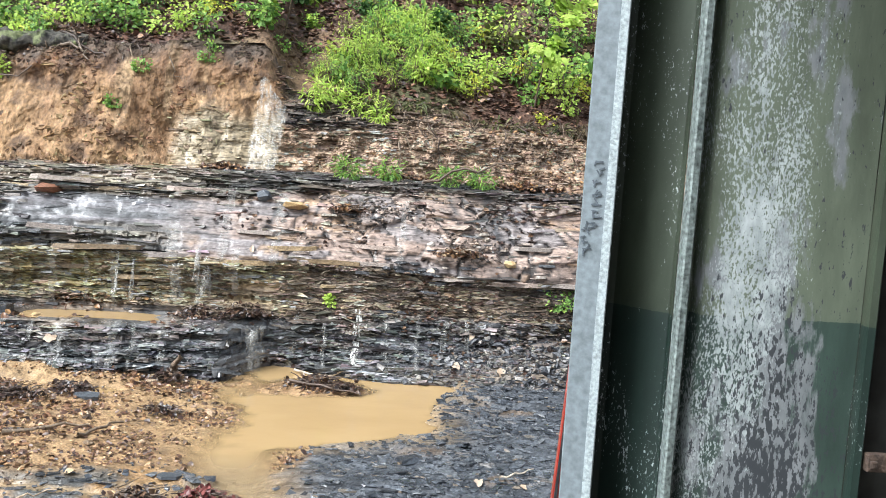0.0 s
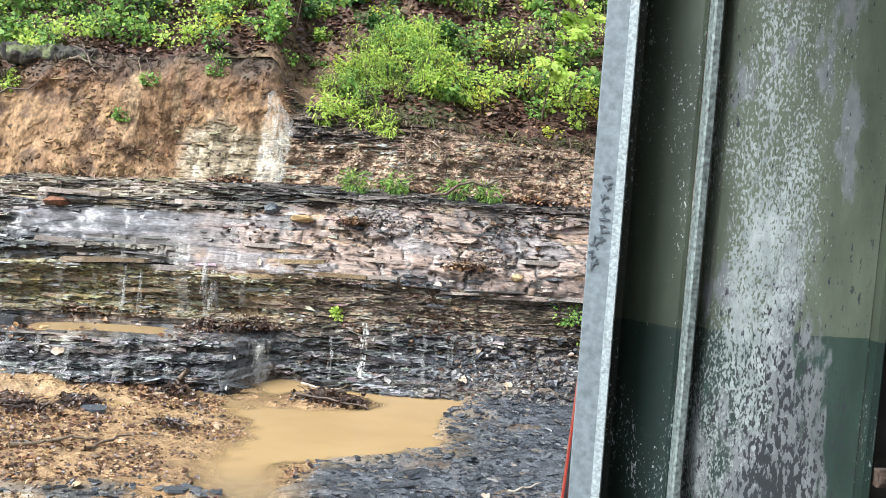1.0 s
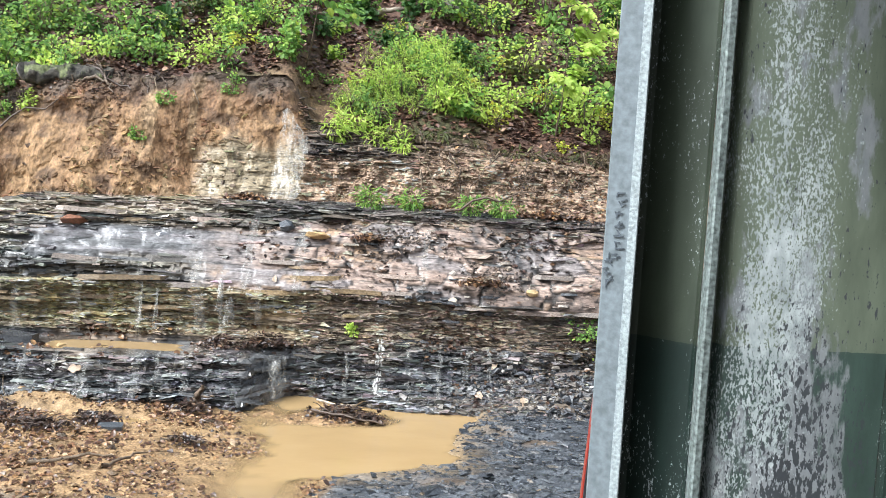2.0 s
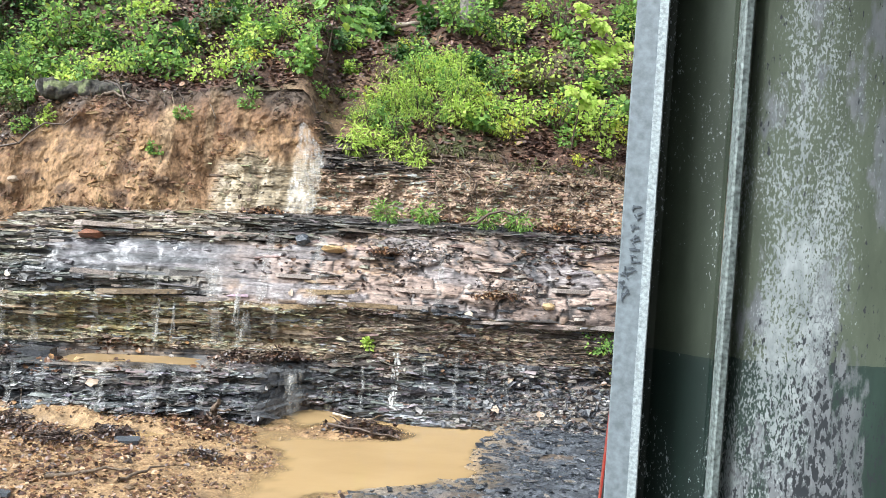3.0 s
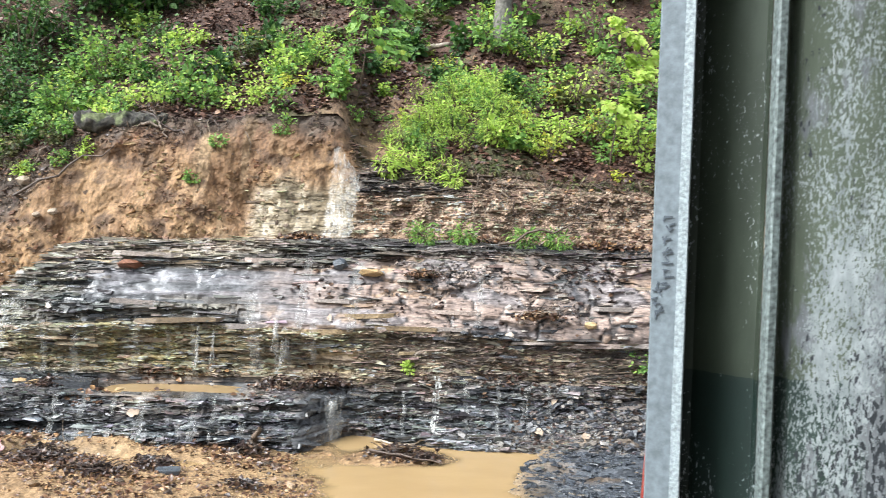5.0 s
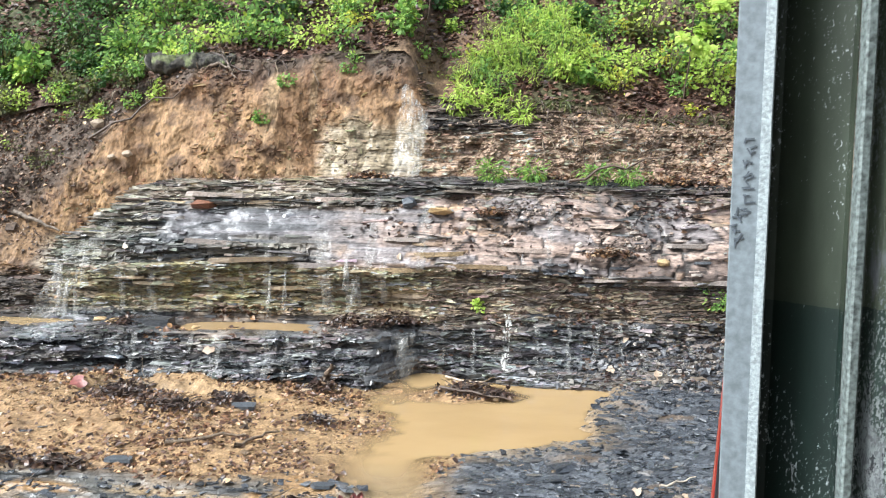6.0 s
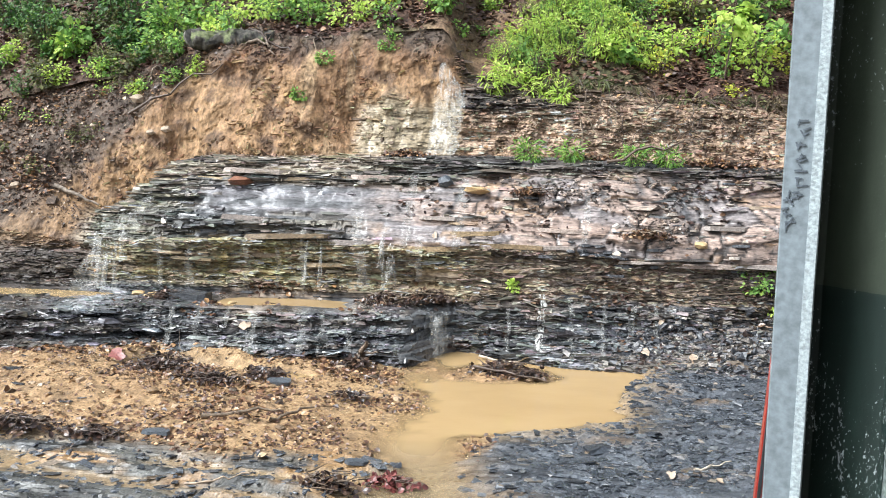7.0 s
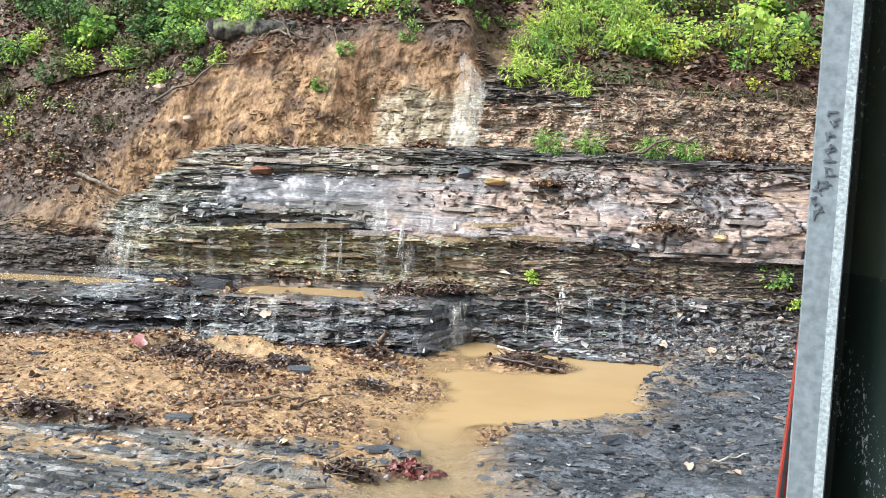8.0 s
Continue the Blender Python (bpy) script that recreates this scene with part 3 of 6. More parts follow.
# soil: lumps, rills and clods
rill = fbm(CX * 4 + 1.5 * fbm(CX, CZ * 1.5, 64), CZ * 0.9, 61, 4) - 0.5
clod = fbm(CX * 9, CZ * 9 + CY * 5, 62, 4) - 0.5
CYd = CYd + 0.03 * joint + smooth * 0.06 * (fbm(CX * 2.2, CZ * 2.2, 27, 2) - 0.5)
CYd = CYd + soil * (0.2 * rill + 0.065 * clod + 0.36 * (fbm(CX * 1.2, CZ * 1.2, 63, 3) - 0.5)) + rightbank * 0.12 * clod
CZd = CZd + soil * 0.03 * clod

fine_bed = vn(bed * 3.7, CX * 2.5, 71)
blue_grey = mix((0.022, 0.024, 0.028), (0.31, 0.315, 0.32), fine_bed ** 1.6)
brown_bed = mix((0.045, 0.034, 0.026), (0.4, 0.3, 0.21), vn(bed * 2.3, CX * 4, 70) ** 1.3)
patch = fbm(CX * 1.3, CZ * 3.2, 72)
browned = np.clip(sst(0.36, 0.52, CZ + 0.5 * (patch - 0.5)) + 0.35 * sst(0.52, 0.7, fbm(CX * 1.2, bed * 0.6, 68)) + 0.5 * sst(0.9, 1.6, CX), 0, 0.92)
shale_c = mix(blue_grey, brown_bed, browned)
shale_c = mix(shale_c, (0.2, 0.165, 0.12), 0.5 * sst(0.7, 0.9, vn(bed * 5.9, CX * 3.3, 67)) * sst(0.5, 0.6, patch))
run = sst(0.56, 0.7, fbm(CX * 5.5 + 0.6 * fbm(CX * 3, CZ * 2, 65), CZ * 0.55, 66))
shale_c = mix(shale_c, (0.035, 0.027, 0.021), 0.55 * sst(0.55, 0.68, fbm(CX * 2.4, CZ * 4.5, 59)) * sst(-1.0, -0.6, CX))
shale_c = mix(shale_c, shale_c * 0.4, run * sst(0.95, 0.7, CZ) * 0.8)
ochre_f = sst(0.45, 0.6, CZ) * (1 - sst(0.96, 1.04, CZ)) * sst(0.2, 0.5, fbm(CX * 1.5, CZ * 9, 73)) * (1 - sst(-1.0, -0.35, CX + 0.4 * (patch - 0.5)))
ochre_f = ochre_f * sst(-4.7, -4.0, CX)
rock_c = mix(shale_c, mix((0.22, 0.165, 0.09), (0.52, 0.43, 0.26), vn(bed * 2.1, CX * 3, 74)), ochre_f * 0.95)
slab_grey = mix((0.105, 0.101, 0.112), (0.205, 0.193, 0.2), fbm(CX * 1.2, warp * 6, 75))
slab_pink = mix((0.25, 0.18, 0.145), (0.45, 0.34, 0.28), np.clip(0.6 * plate + 0.4 * fbm(CX * 2.5, warp * 7, 76), 0, 1))
slab_pink = mix(slab_pink, (0.25, 0.24, 0.25), 0.7 * sst(0.6, 0.75, np.mod(plate * 7.3, 1)))
slab_pink = mix(slab_pink, (0.36, 0.23, 0.12), 0.6 * sst(0.8, 0.88, np.mod(plate * 13.7 + shard * 0.3, 1)))
slab_grey = mix(slab_grey, (0.12, 0.12, 0.125), sst(0.5, 0.75, vn(CX * 0.8 + bed * 2.1, bed * 3.3, 29)) * 0.75)
slab_pink = mix(slab_pink, (0.15, 0.11, 0.09), sst(0.55, 0.8, vn(CX * 1.2 + bed * 2.1, bed * 3.3, 30)) * 0.6)
slab_c = mix(slab_grey, slab_pink, sst(-2.3, -0.4, CX + 1.6 * (fbm(CX * 2, CZ * 3, 77) - 0.5)))
stain = sst(0.5, 0.62, fbm(CX * 2.2, CZ * 1.4 + 5, 78)) * 0.6
slab_c = mix(slab_c, (0.05, 0.052, 0.055), stain * 0.55 * (0.35 + 0.65 * sst(-1.3, -0.6, CX)))
slab_c = mix(slab_c, (0.03, 0.029, 0.028), joint * 0.9)
for at, half, low in ((-0.78, 0.05, 1.12), (0.56, 0.05, 1.2), (0.95, 0.04, 1.25), (1.3, 0.06, 1.02), (-0.42, 0.03, 1.2)):
    stray = at + 0.25 * (1.4 - CZ) * np.sign(at) + 0.16 * (fbm(CZ * 6, CZ * 0 + at * 9, 58) - 0.5)
    slab_c = mix(slab_c, (0.04, 0.041, 0.044), 0.85 * np.exp(-((CX - stray) / half) ** 2) * sst(low, low + 0.12, CZ) * sst(0.3, 0.5, fbm(CX * 14, CZ * 14, 57)))
slab_c = mix(slab_c, (0.035, 0.032, 0.03), 0.85 * broken * np.maximum(sst(0.055, 0.015, plate_edge), 0.6 * sst(0.07, 0.02, shard_edge) * sst(0.5, 0.62, fbm(CX * 1.5, CZ * 3, 39))))
slab_c = mix(slab_c, mix((0.035, 0.036, 0.036), (0.36, 0.325, 0.25), vn(bed * 4.1, CX * 2, 28) ** 1.3), layered * 0.85)
dark_beds = sst(0.52, 0.58, vn(CX * 1.3 + bed * 1.7, bed * 5.3, 79)) * (1 - sst(-2.2, -0.9, CX)) + 0.25 * sst(0.62, 0.68, vn(CX * 1.3 + bed * 1.7, bed * 5.3, 80)) * sst(-1.4, -0.5, CX)
slab_c = mix(slab_c, (0.07, 0.072, 0.075), np.clip(dark_beds, 0, 1) * 0.85)
crest = sst(9.1, 9.7, CV + 0.5 * (fbm(CX * 2, CV * 2, 95) - 0.5)) * (1 - sst(10.8, 11, CV))
slab_c = mix(slab_c, mix((0.02, 0.021, 0.023), (0.12, 0.105, 0.09), np.clip(1.8 * fbm(CX * 4, warp * 20, 81) - 0.45, 0, 1)), crest * (0.8 - 0.6 * sst(-0.6, 0.0, CX) * sst(10.05, 9.8, CV)) * sst(-1.6, -0.9, CX) + crest * 0.2)
slab_c = mix(slab_c, mix((0.13, 0.1, 0.07), (0.36, 0.3, 0.22), vn(bed * 2.9, CX * 2, 96)), layered * sst(1.4, 1.5, CZ) * sst(-1.0, -2.0, CX) * sst(0.35, 0.6, fbm(CX * 1.3, bed * 0.9, 97)) * 0.8)
slab_c = mix(slab_c, (0.22, 0.21, 0.13), sst(-3.4, -3.9, CX) * 0.5 * fbm(CX * 5, CZ * 5, 82))
rock_c = mix(rock_c, (0.27, 0.22, 0.075), sst(0.56, 0.66, fbm(CX * 6, CZ * 0.8, 98)) * sst(0.5, 0.62, CZ) * sst(1.0, 0.92, CZ) * sst(-0.7, -1.0, CX) * sst(-4.4, -4.1, CX) * 0.6)
rock_c = mix(rock_c, (0.045, 0.035, 0.028), sst(-4.1, -4.4, CX) * 0.85)
rock_c = mix(rock_c, slab_c, np.clip(slab + sst(9.6, 9.9, CV) * (1 - sst(10.7, 11, CV)), 0, 1))
clay_c = mix((0.14, 0.072, 0.034), (0.35, 0.222, 0.11), np.clip(0.5 * fbm(CX * 2.5, CZ * 2.5, 83) * 1.6 + 0.8 * fbm(CX * 6, CZ * 0.7, 69) - 0.32, 0, 1))
clay_c = mix(clay_c, (0.12, 0.058, 0.03), 0.55 * sst(2.45, 2.85, CZ + 0.4 * (fbm(CX * 3, CZ * 2, 64) - 0.5)))
clay_c = mix(clay_c, (0.5, 0.36, 0.21), sst(0.55, 0.72, fbm(CX * 7, CZ * 0.8, 84)) * 0.6 * sst(-3.6, -2, CX))
# Dark blots stand for pits, their shade put into the clay colour.
clay_c = mix(clay_c, (0.07, 0.04, 0.024), sst(0.54, 0.66, fbm(CX * 5, CZ * 7, 85)) * 0.7)
dark_soil = mix((0.035, 0.025, 0.018), (0.115, 0.078, 0.052), fbm(CX * 8, CZ * 8, 86))
edge_line = np.minimum(clay_line(CX), bank_top(CX)) - 0.1
clay_c = mix(clay_c, dark_soil, sst(-0.16, 0.1, CZ - edge_line + 0.35 * (fbm(CX * 3, CZ * 3, 87) - 0.5)))
clay_c = mix(clay_c, dark_soil, 0.6 * sst(-5.4, -6.2, CX + 0.8 * (fbm(CX * 2, CZ * 2, 88) - 0.5)))
bank_c = mix((0.22, 0.15, 0.1), (0.48, 0.345, 0.245), np.clip(fbm(CX * 5, CZ * 9, 89) * 1.8 - 0.45, 0, 1))
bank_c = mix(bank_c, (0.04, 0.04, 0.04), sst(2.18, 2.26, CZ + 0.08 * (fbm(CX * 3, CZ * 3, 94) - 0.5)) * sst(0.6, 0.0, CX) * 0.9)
bank_c = mix(bank_c, (0.13, 0.1, 0.07), sst(2.2, 2.45, CZ + 0.4 * (fbm(CX * 3, CZ * 3, 90) - 0.5)) * 0.8)
bank_c = mix(bank_c, dark_soil, sst(1.2, 2.6, CX) * 0.3)
clay_c = mix(clay_c, dark_soil, 0.6 * sst(-4.5, -5.2, CX + 0.5 * (fbm(CX * 3, CZ * 3, 93) - 0.5)) * sst(1.7, 1.2, CZ))
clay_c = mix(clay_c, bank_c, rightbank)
clay_c = mix(clay_c, mix((0.2, 0.16, 0.1), (0.33, 0.275, 0.18), fbm(CX * 4, CZ * 14, 91)), pale * 0.9)
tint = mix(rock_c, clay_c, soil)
low_ledge = (1 - sst(3.6, 4.2, CV)) * (1 - sst(-1.1, -0.7, CX))
damp = np.clip((1 - soil) * (0.5 + 0.4 * fbm(CX * 2, CZ * 2, 92) + 0.3 * low_ledge + 0.12 * smooth * sst(-0.4, -1.2, CX) - 0.3 * under * (1 - run)) + soil * 0.3 + pale * 0.3, 0, 1)
cliff = base("rock_cliff")
tagged(cliff, "wet layered shale cliff with pale sandstone slab and clay bank", "cliff", kind="structure")
me = mesh_from("cliff_face", np.stack([CX, CYd, CZd], -1).reshape(-1, 3), grid_faces(len(xs), len(vv)), ROCK, False)
paint(me, tint, damp)
me.materials.append(CLAY)
in_soil = (soil[:-1, :-1] > 0.5).ravel() & (pale[:-1, :-1] < 0.4).ravel() & (rightbank[:-1, :-1] < 0.5).ravel()
if len(me.polygons) == len(in_soil):
    me.polygons.foreach_set("material_index", in_soil.astype(np.int32))
    me.polygons.foreach_set("use_smooth", (smooth[:-1, :-1] > 0.6).ravel())
cliff_face = child("cliff_face", me, cliff)


def on_cliff(x, v):
    """A place on the cliff and how it faces, by x and by the row of its profile."""
    i = int(np.clip(np.searchsorted(xs, x), 1, len(xs) - 2))
    j = int(np.clip(np.searchsorted(vv, v), 1, len(vv) - 2))
    return Vector((CX[i, j], CYd[i, j], CZd[i, j]))


def cliff_at(x, z):
    """The foremost place on the cliff at that x and height."""
    i = int(np.clip(np.searchsorted(xs, x), 1, len(xs) - 2))
    j = int(np.argmin(np.abs(CZd[i] - z) + 0.15 * CYd[i]))
    return Vector((x, CYd[i, j], CZd[i, j]))


# ---- hillside above the bank ----
def bank_edge(x):
    """The bank's upper edge: outwards and upwards."""
    shape = np.shape(x)
    y, z = profile(np.ravel(np.asarray(x, float)))
    return y[-1].reshape(shape), z[-1].reshape(shape)


def hill_z(x, y):
    yt, zt = bank_edge(x)
    d = np.maximum(y - yt, 0)
    slope = 0.55 + 0.12 * sst(-0.8, 0.6, x) + 0.4 * sst(-4, -6, x)
    z = zt + slope * np.minimum(d, 12) + 0.35 * np.maximum(d - 12, 0) * (1 - 0.6 * sst(10, 60, d))
    gully = np.exp(-((x + 0.72 - 0.1 * d) / 0.32) ** 2) * sst(3.5, 0.2, d)
    return z - 0.05 * gully * sst(0, 0.3, d) + (0.22 * (fbm(x * 1.1, y * 1.1, 101) - 0.5) + 0.17 * (fbm(x * 5, y * 5, 102) - 0.5)) * sst(0, 0.4, d)


hx = np.concatenate([np.linspace(-160, -9, 40), np.arange(-9, 6, 0.07), np.linspace(6, 160, 40)])
hd = np.concatenate([np.arange(0.0, 6.5, 0.07), np.linspace(6.6, 210, 70)])
HX, HD = np.meshgrid(hx, hd, indexing="ij")
HY = HD + bank_edge(HX)[0] - 0.02
HZ = hill_z(HX, HY) - 0.03 * sst(0.1, 0, HD)
me = mesh_from("hillside", np.stack([HX, HY, HZ], -1).reshape(-1, 3), grid_faces(len(hx), len(hd)), EARTH, True)
lit = fbm(HX * 2.5, HY * 2.5, 103)
hc = mix((0.022, 0.014, 0.01), (0.11, 0.056, 0.037), lit)
hc = mix(hc, (0.06, 0.075, 0.025), sst(0.5, 0.7, fbm(HX * 1.2, HY * 1.2, 104)) * 0.6)
hc = mix(hc, mix((0.08, 0.05, 0.03), (0.31, 0.2, 0.115), np.clip(2 * fbm(HX * 7, HY * 7, 105) - 0.5, 0, 1)), np.exp(-((HX + 0.78 - 0.28 * HD + 0.5 * (lit - 0.5)) / 0.42) ** 2) * sst(2.0, 1.0, HD))
paint(me, hc, 0.1 + 0.2 * lit)
hillside = tagged(new("hillside", me), "steep wooded hillside with wet brown leaf litter", "hillside", kind="structure")


# ---- ground: mud bank, shale bed and basin ----
def silt_isle(x, y):
    """The silt bar that stands out of the pool below the spout."""
    wob = 0.3 * (fbm(x * 3, y * 3, 110) - 0.5)
    return np.exp(-(((x + 0.26 + wob) / 0.54) ** 2 + ((y - 8.05 + wob) / 0.36) ** 2) ** 2)


def pool_depth(x, y, soft=1.0):
    """One inside the muddy pool, none outside."""
    w = 0.25 * (fbm(x * 2.2, y * 2.2, 111) - 0.5)
    w2 = 0.12 * (fbm(x * 7, y * 7, 112) - 0.5)
    right = 0.62 + 0.18 * sst(6.9, 8.2, y) + w + w2
    near = 6.42 + 0.36 * sst(-0.45, 0.62, x) + 0.5 * w + w2
    left = -0.95 - 0.1 * sst(7.4, 8.6, y) + 2.6 * w + 2.5 * w2
    body = sst(0.1 * soft, -0.1, x - right) * sst(-0.1 * soft, 0.14, y - near) * sst(-0.15 * soft, 0.5, x - left)
    isle = silt_isle(x, y)
    tail = np.exp(-((x + 0.62 + 0.08 * (y - 5)) / (0.26 + 0.2 * sst(6.0, 4.6, y))) ** 2) * np.maximum(sst(0.28, 0.5, fbm(x * 2.5, y * 2.5, 124)), sst(5.5, 5.9, y)) * sst(6.6, 6.2, y) * sst(3.8, 4.6, y)
    rim = np.exp(-((y - 7.72 + 0.1 * sst(-3, -1.5, x)) / 0.16) ** 2) * sst(-3.5, -3.2, x) * sst(-1.6, -2.0, x)
    return np.clip(body * (1 - isle) + 0.75 * tail + 0.8 * rim, 0, 1)


def mud_part(x, y):
    w = 0.5 * (fbm(x * 1.6, y * 1.6, 113) - 0.5)
    near = 5.72 - 0.25 * sst(-2.6, -1.9, x) + 0.3 * sst(-1.6, -0.7, x)
    return np.maximum(sst(-0.12, 0.2, y - near + w) * sst(0.1, -0.15, x + 0.35 + w) * (1 - 0.6 * sst(-4.2, -5.6, x)), sst(0.3, 0.6, silt_isle(x, y)))


def ground_z(x, y):
    m, p = mud_part(x, y), pool_depth(x, y)
    plates = np.floor(fbm(x * 1.2 + 0.6 * y, y * 5.5 + 0.9 * x, 114, 4) * 11) / 11
    rock = 0.028 + (0.13 * (plates - 0.5) + 0.02 * (fbm(x * 9, y * 20, 115) - 0.5)) * (1 - 0.75 * pool_depth(x, y, 4.0)) + 0.05 * sst(0.5, 3, x)
    mud = 0.07 + 0.10 * (fbm(x * 1.5, y * 1.5, 116) - 0.5) + 0.05 * (fbm(x * 8, y * 8, 117) - 0.5) + 0.02 * (fbm(x * 24, y * 24, 123, 2) - 0.5) + 0.05 * sst(-1.6, -3.5, x) * sst(6, 7, y)
    mud = mud * (1 - 0.6 * sst(-2.0, -1.1, x)) - 0.03 * sst(0.02, 0.6, pool_depth(x, y, 4.0)) * sst(-1.6, -1.0, x) * (1 - silt_isle(x, y))
    z = rock * (1 - m) + mud * m
    z = np.maximum(z, 0.006) * (1 - p) - 0.09 * p
    rise = 0.55 * sst(4.4, 2.2, y)
    yard = 0.03 * (fbm(x * 1.3, y * 1.3, 126) - 0.5) * sst(-6, -4, y)
    k = sst(1.8, 3.8, y)
    return z * k + yard * (1 - k) + rise - 0.3 * sst(12, 16, y)


gx = np.concatenate([np.linspace(-220, -7, 50), np.arange(-6.9, 4.2, 0.022), np.linspace(4.3, 220, 50)])
gy = np.concatenate([np.linspace(-220, -6.2, 40), np.arange(-6, 3.78, 0.07), np.arange(3.8, 9.1, 0.016), np.linspace(9.2, 14, 12)])
GX, GY = np.meshgrid(gx, gy, indexing="ij")
GZ = ground_z(GX, GY)
me = mesh_from("ground", np.stack([GX, GY, GZ], -1).reshape(-1, 3), grid_faces(len(gx), len(gy)), FLOOR, False)
mudf, plt_ = mud_part(GX, GY), fbm(GX * 1.2 + 0.6 * GY, GY * 5.5 + 0.9 * GX, 114, 4)
gc_rock = mix((0.016, 0.019, 0.024), (0.105, 0.115, 0.13), np.clip(fbm(GX * 4.5 + GY, GY * 9, 118) * 2 - 0.5, 0, 1))
gc_rock = mix(gc_rock, (0.3, 0.19, 0.09), sst(0.55, 0.75, fbm(GX * 1.8, GY * 3.5, 119)) * (0.25 + 0.55 * sst(0.2, -1.5, GX)))
gc_rock = mix(gc_rock, gc_rock * (1.0, 0.9, 0.72), sst(0.0, -1.0, GX))
gc_rock = mix(gc_rock, (0.3, 0.21, 0.11), sst(0.54, 0.4, plt_ + 0.12 * (fbm(GX * 6, GY * 6, 125) - 0.5)) * sst(-0.2, -1.2, GX) * 0.65)
gc_mud = mix((0.2, 0.12, 0.058), (0.36, 0.238, 0.122), fbm(GX * 3, GY * 3, 120))
gc_mud = mix(gc_mud, (0.1, 0.065, 0.035), sst(0.58, 0.72, fbm(GX * 6, GY * 6, 121)) * 0.55)
gcol = mix(gc_rock, gc_mud, np.clip(np.maximum(mudf, pool_depth(GX, GY)), 0, 1))
gcol = mix(gcol, (0.36, 0.25, 0.125), 0.6 * pool_depth(GX, GY, 4.0) ** 0.7)
gcol = mix(gcol, gc_mud, sst(0.1, 0.5, silt_isle(GX, GY)))
gcol = mix(gcol, mix((0.08, 0.07, 0.055), (0.17, 0.14, 0.105), sst(0.3, 0.7, fbm(GX * 2.1, GY * 2.1, 127)) * sst(-6, -4, GY) + 0.5 * sst(-4, -6, GY)), sst(4.0, 2.6, GY + 0.8 * (fbm(GX * 1.2, GY * 1.2, 128) - 0.5)))
paint(me, gcol, 0.75 * (1 - mudf) + 0.35 * mudf + 0.1 * fbm(GX * 3, GY * 3, 122))
ground = tagged(new("ground", me), "wet ochre mud bank and dark shale bed below the cliff", "ground", kind="structure")

wx, wy = np.arange(-5.6, 1.6, 0.05), np.arange(3.9, 9.15, 0.05)
WX, WY = np.meshgrid(wx, wy, indexing="ij")
me = mesh_from("water", np.stack([WX, WY, 0.004 * (fbm(WX * 5, WY * 5, 130) - 0.5)], -1).reshape(-1, 3), grid_faces(len(wx), len(wy)), SILT, True)
paint(me, mix(mix((0.39, 0.27, 0.132), (0.315, 0.21, 0.098), fbm(WX * 2.5 + 1.2 * fbm(WX * 3, WY * 3, 133), WY * 3.5, 131)), (0.3, 0.24, 0.145), sst(6.5, 4.8, WY + 0.5 * (fbm(WX * 2, WY * 2, 132) - 0.5))), (0.2 + 0.8 * sst(0.15, 0.7, pool_depth(WX, WY, 1.8))) * (1 - 0.5 * sst(6.5, 5.5, WY)))
tagged(new("water", me), "opaque ochre rainwater pool over the mud", "water", kind="structure")


# ---- beside the camera: a sheet-steel door leaf; boards and roof added to shape light ----
def strip_bm(points, z0, z1, thick):
    """An upright folded sheet along points (x, y), with thickness behind it."""
    bm = bmesh.new()
    n = len(points)
    back = []
    for i, (x, y) in enumerate(points):
        a, b = points[max(i - 1, 0)], points[min(i + 1, n - 1)]
        d = Vector((b[0] - a[0], b[1] - a[1])).normalized()
        back.append((x - d.y * thick, y + d.x * thick))
    steps = 24
    rows = []
    for k in range(steps + 1):
        z = z0 + (z1 - z0) * k / steps
        rows.append([bm.verts.new((x, y, z)) for x, y in list(points) + back[::-1]])
    for k in range(steps):
        for i in range(2 * n):
            j = (i + 1) % (2 * n)
            bm.faces.new((rows[k][i], rows[k][j], rows[k + 1][j], rows[k + 1][i]))
    bm.faces.new(rows[0][::-1])
    bm.faces.new(rows[-1])
    return bm


def dented(bm, seed, amount):
    for v in bm.verts:
        v.co.x += amount * (noise.noise((v.co.z * 3.1, seed, 0.2)) + 0.4 * noise.noise((v.co.z * 11, seed, 4.2)))
        v.co.y += amount * noise.noise((v.co.z * 2.3, seed, 8.2))
    return bm


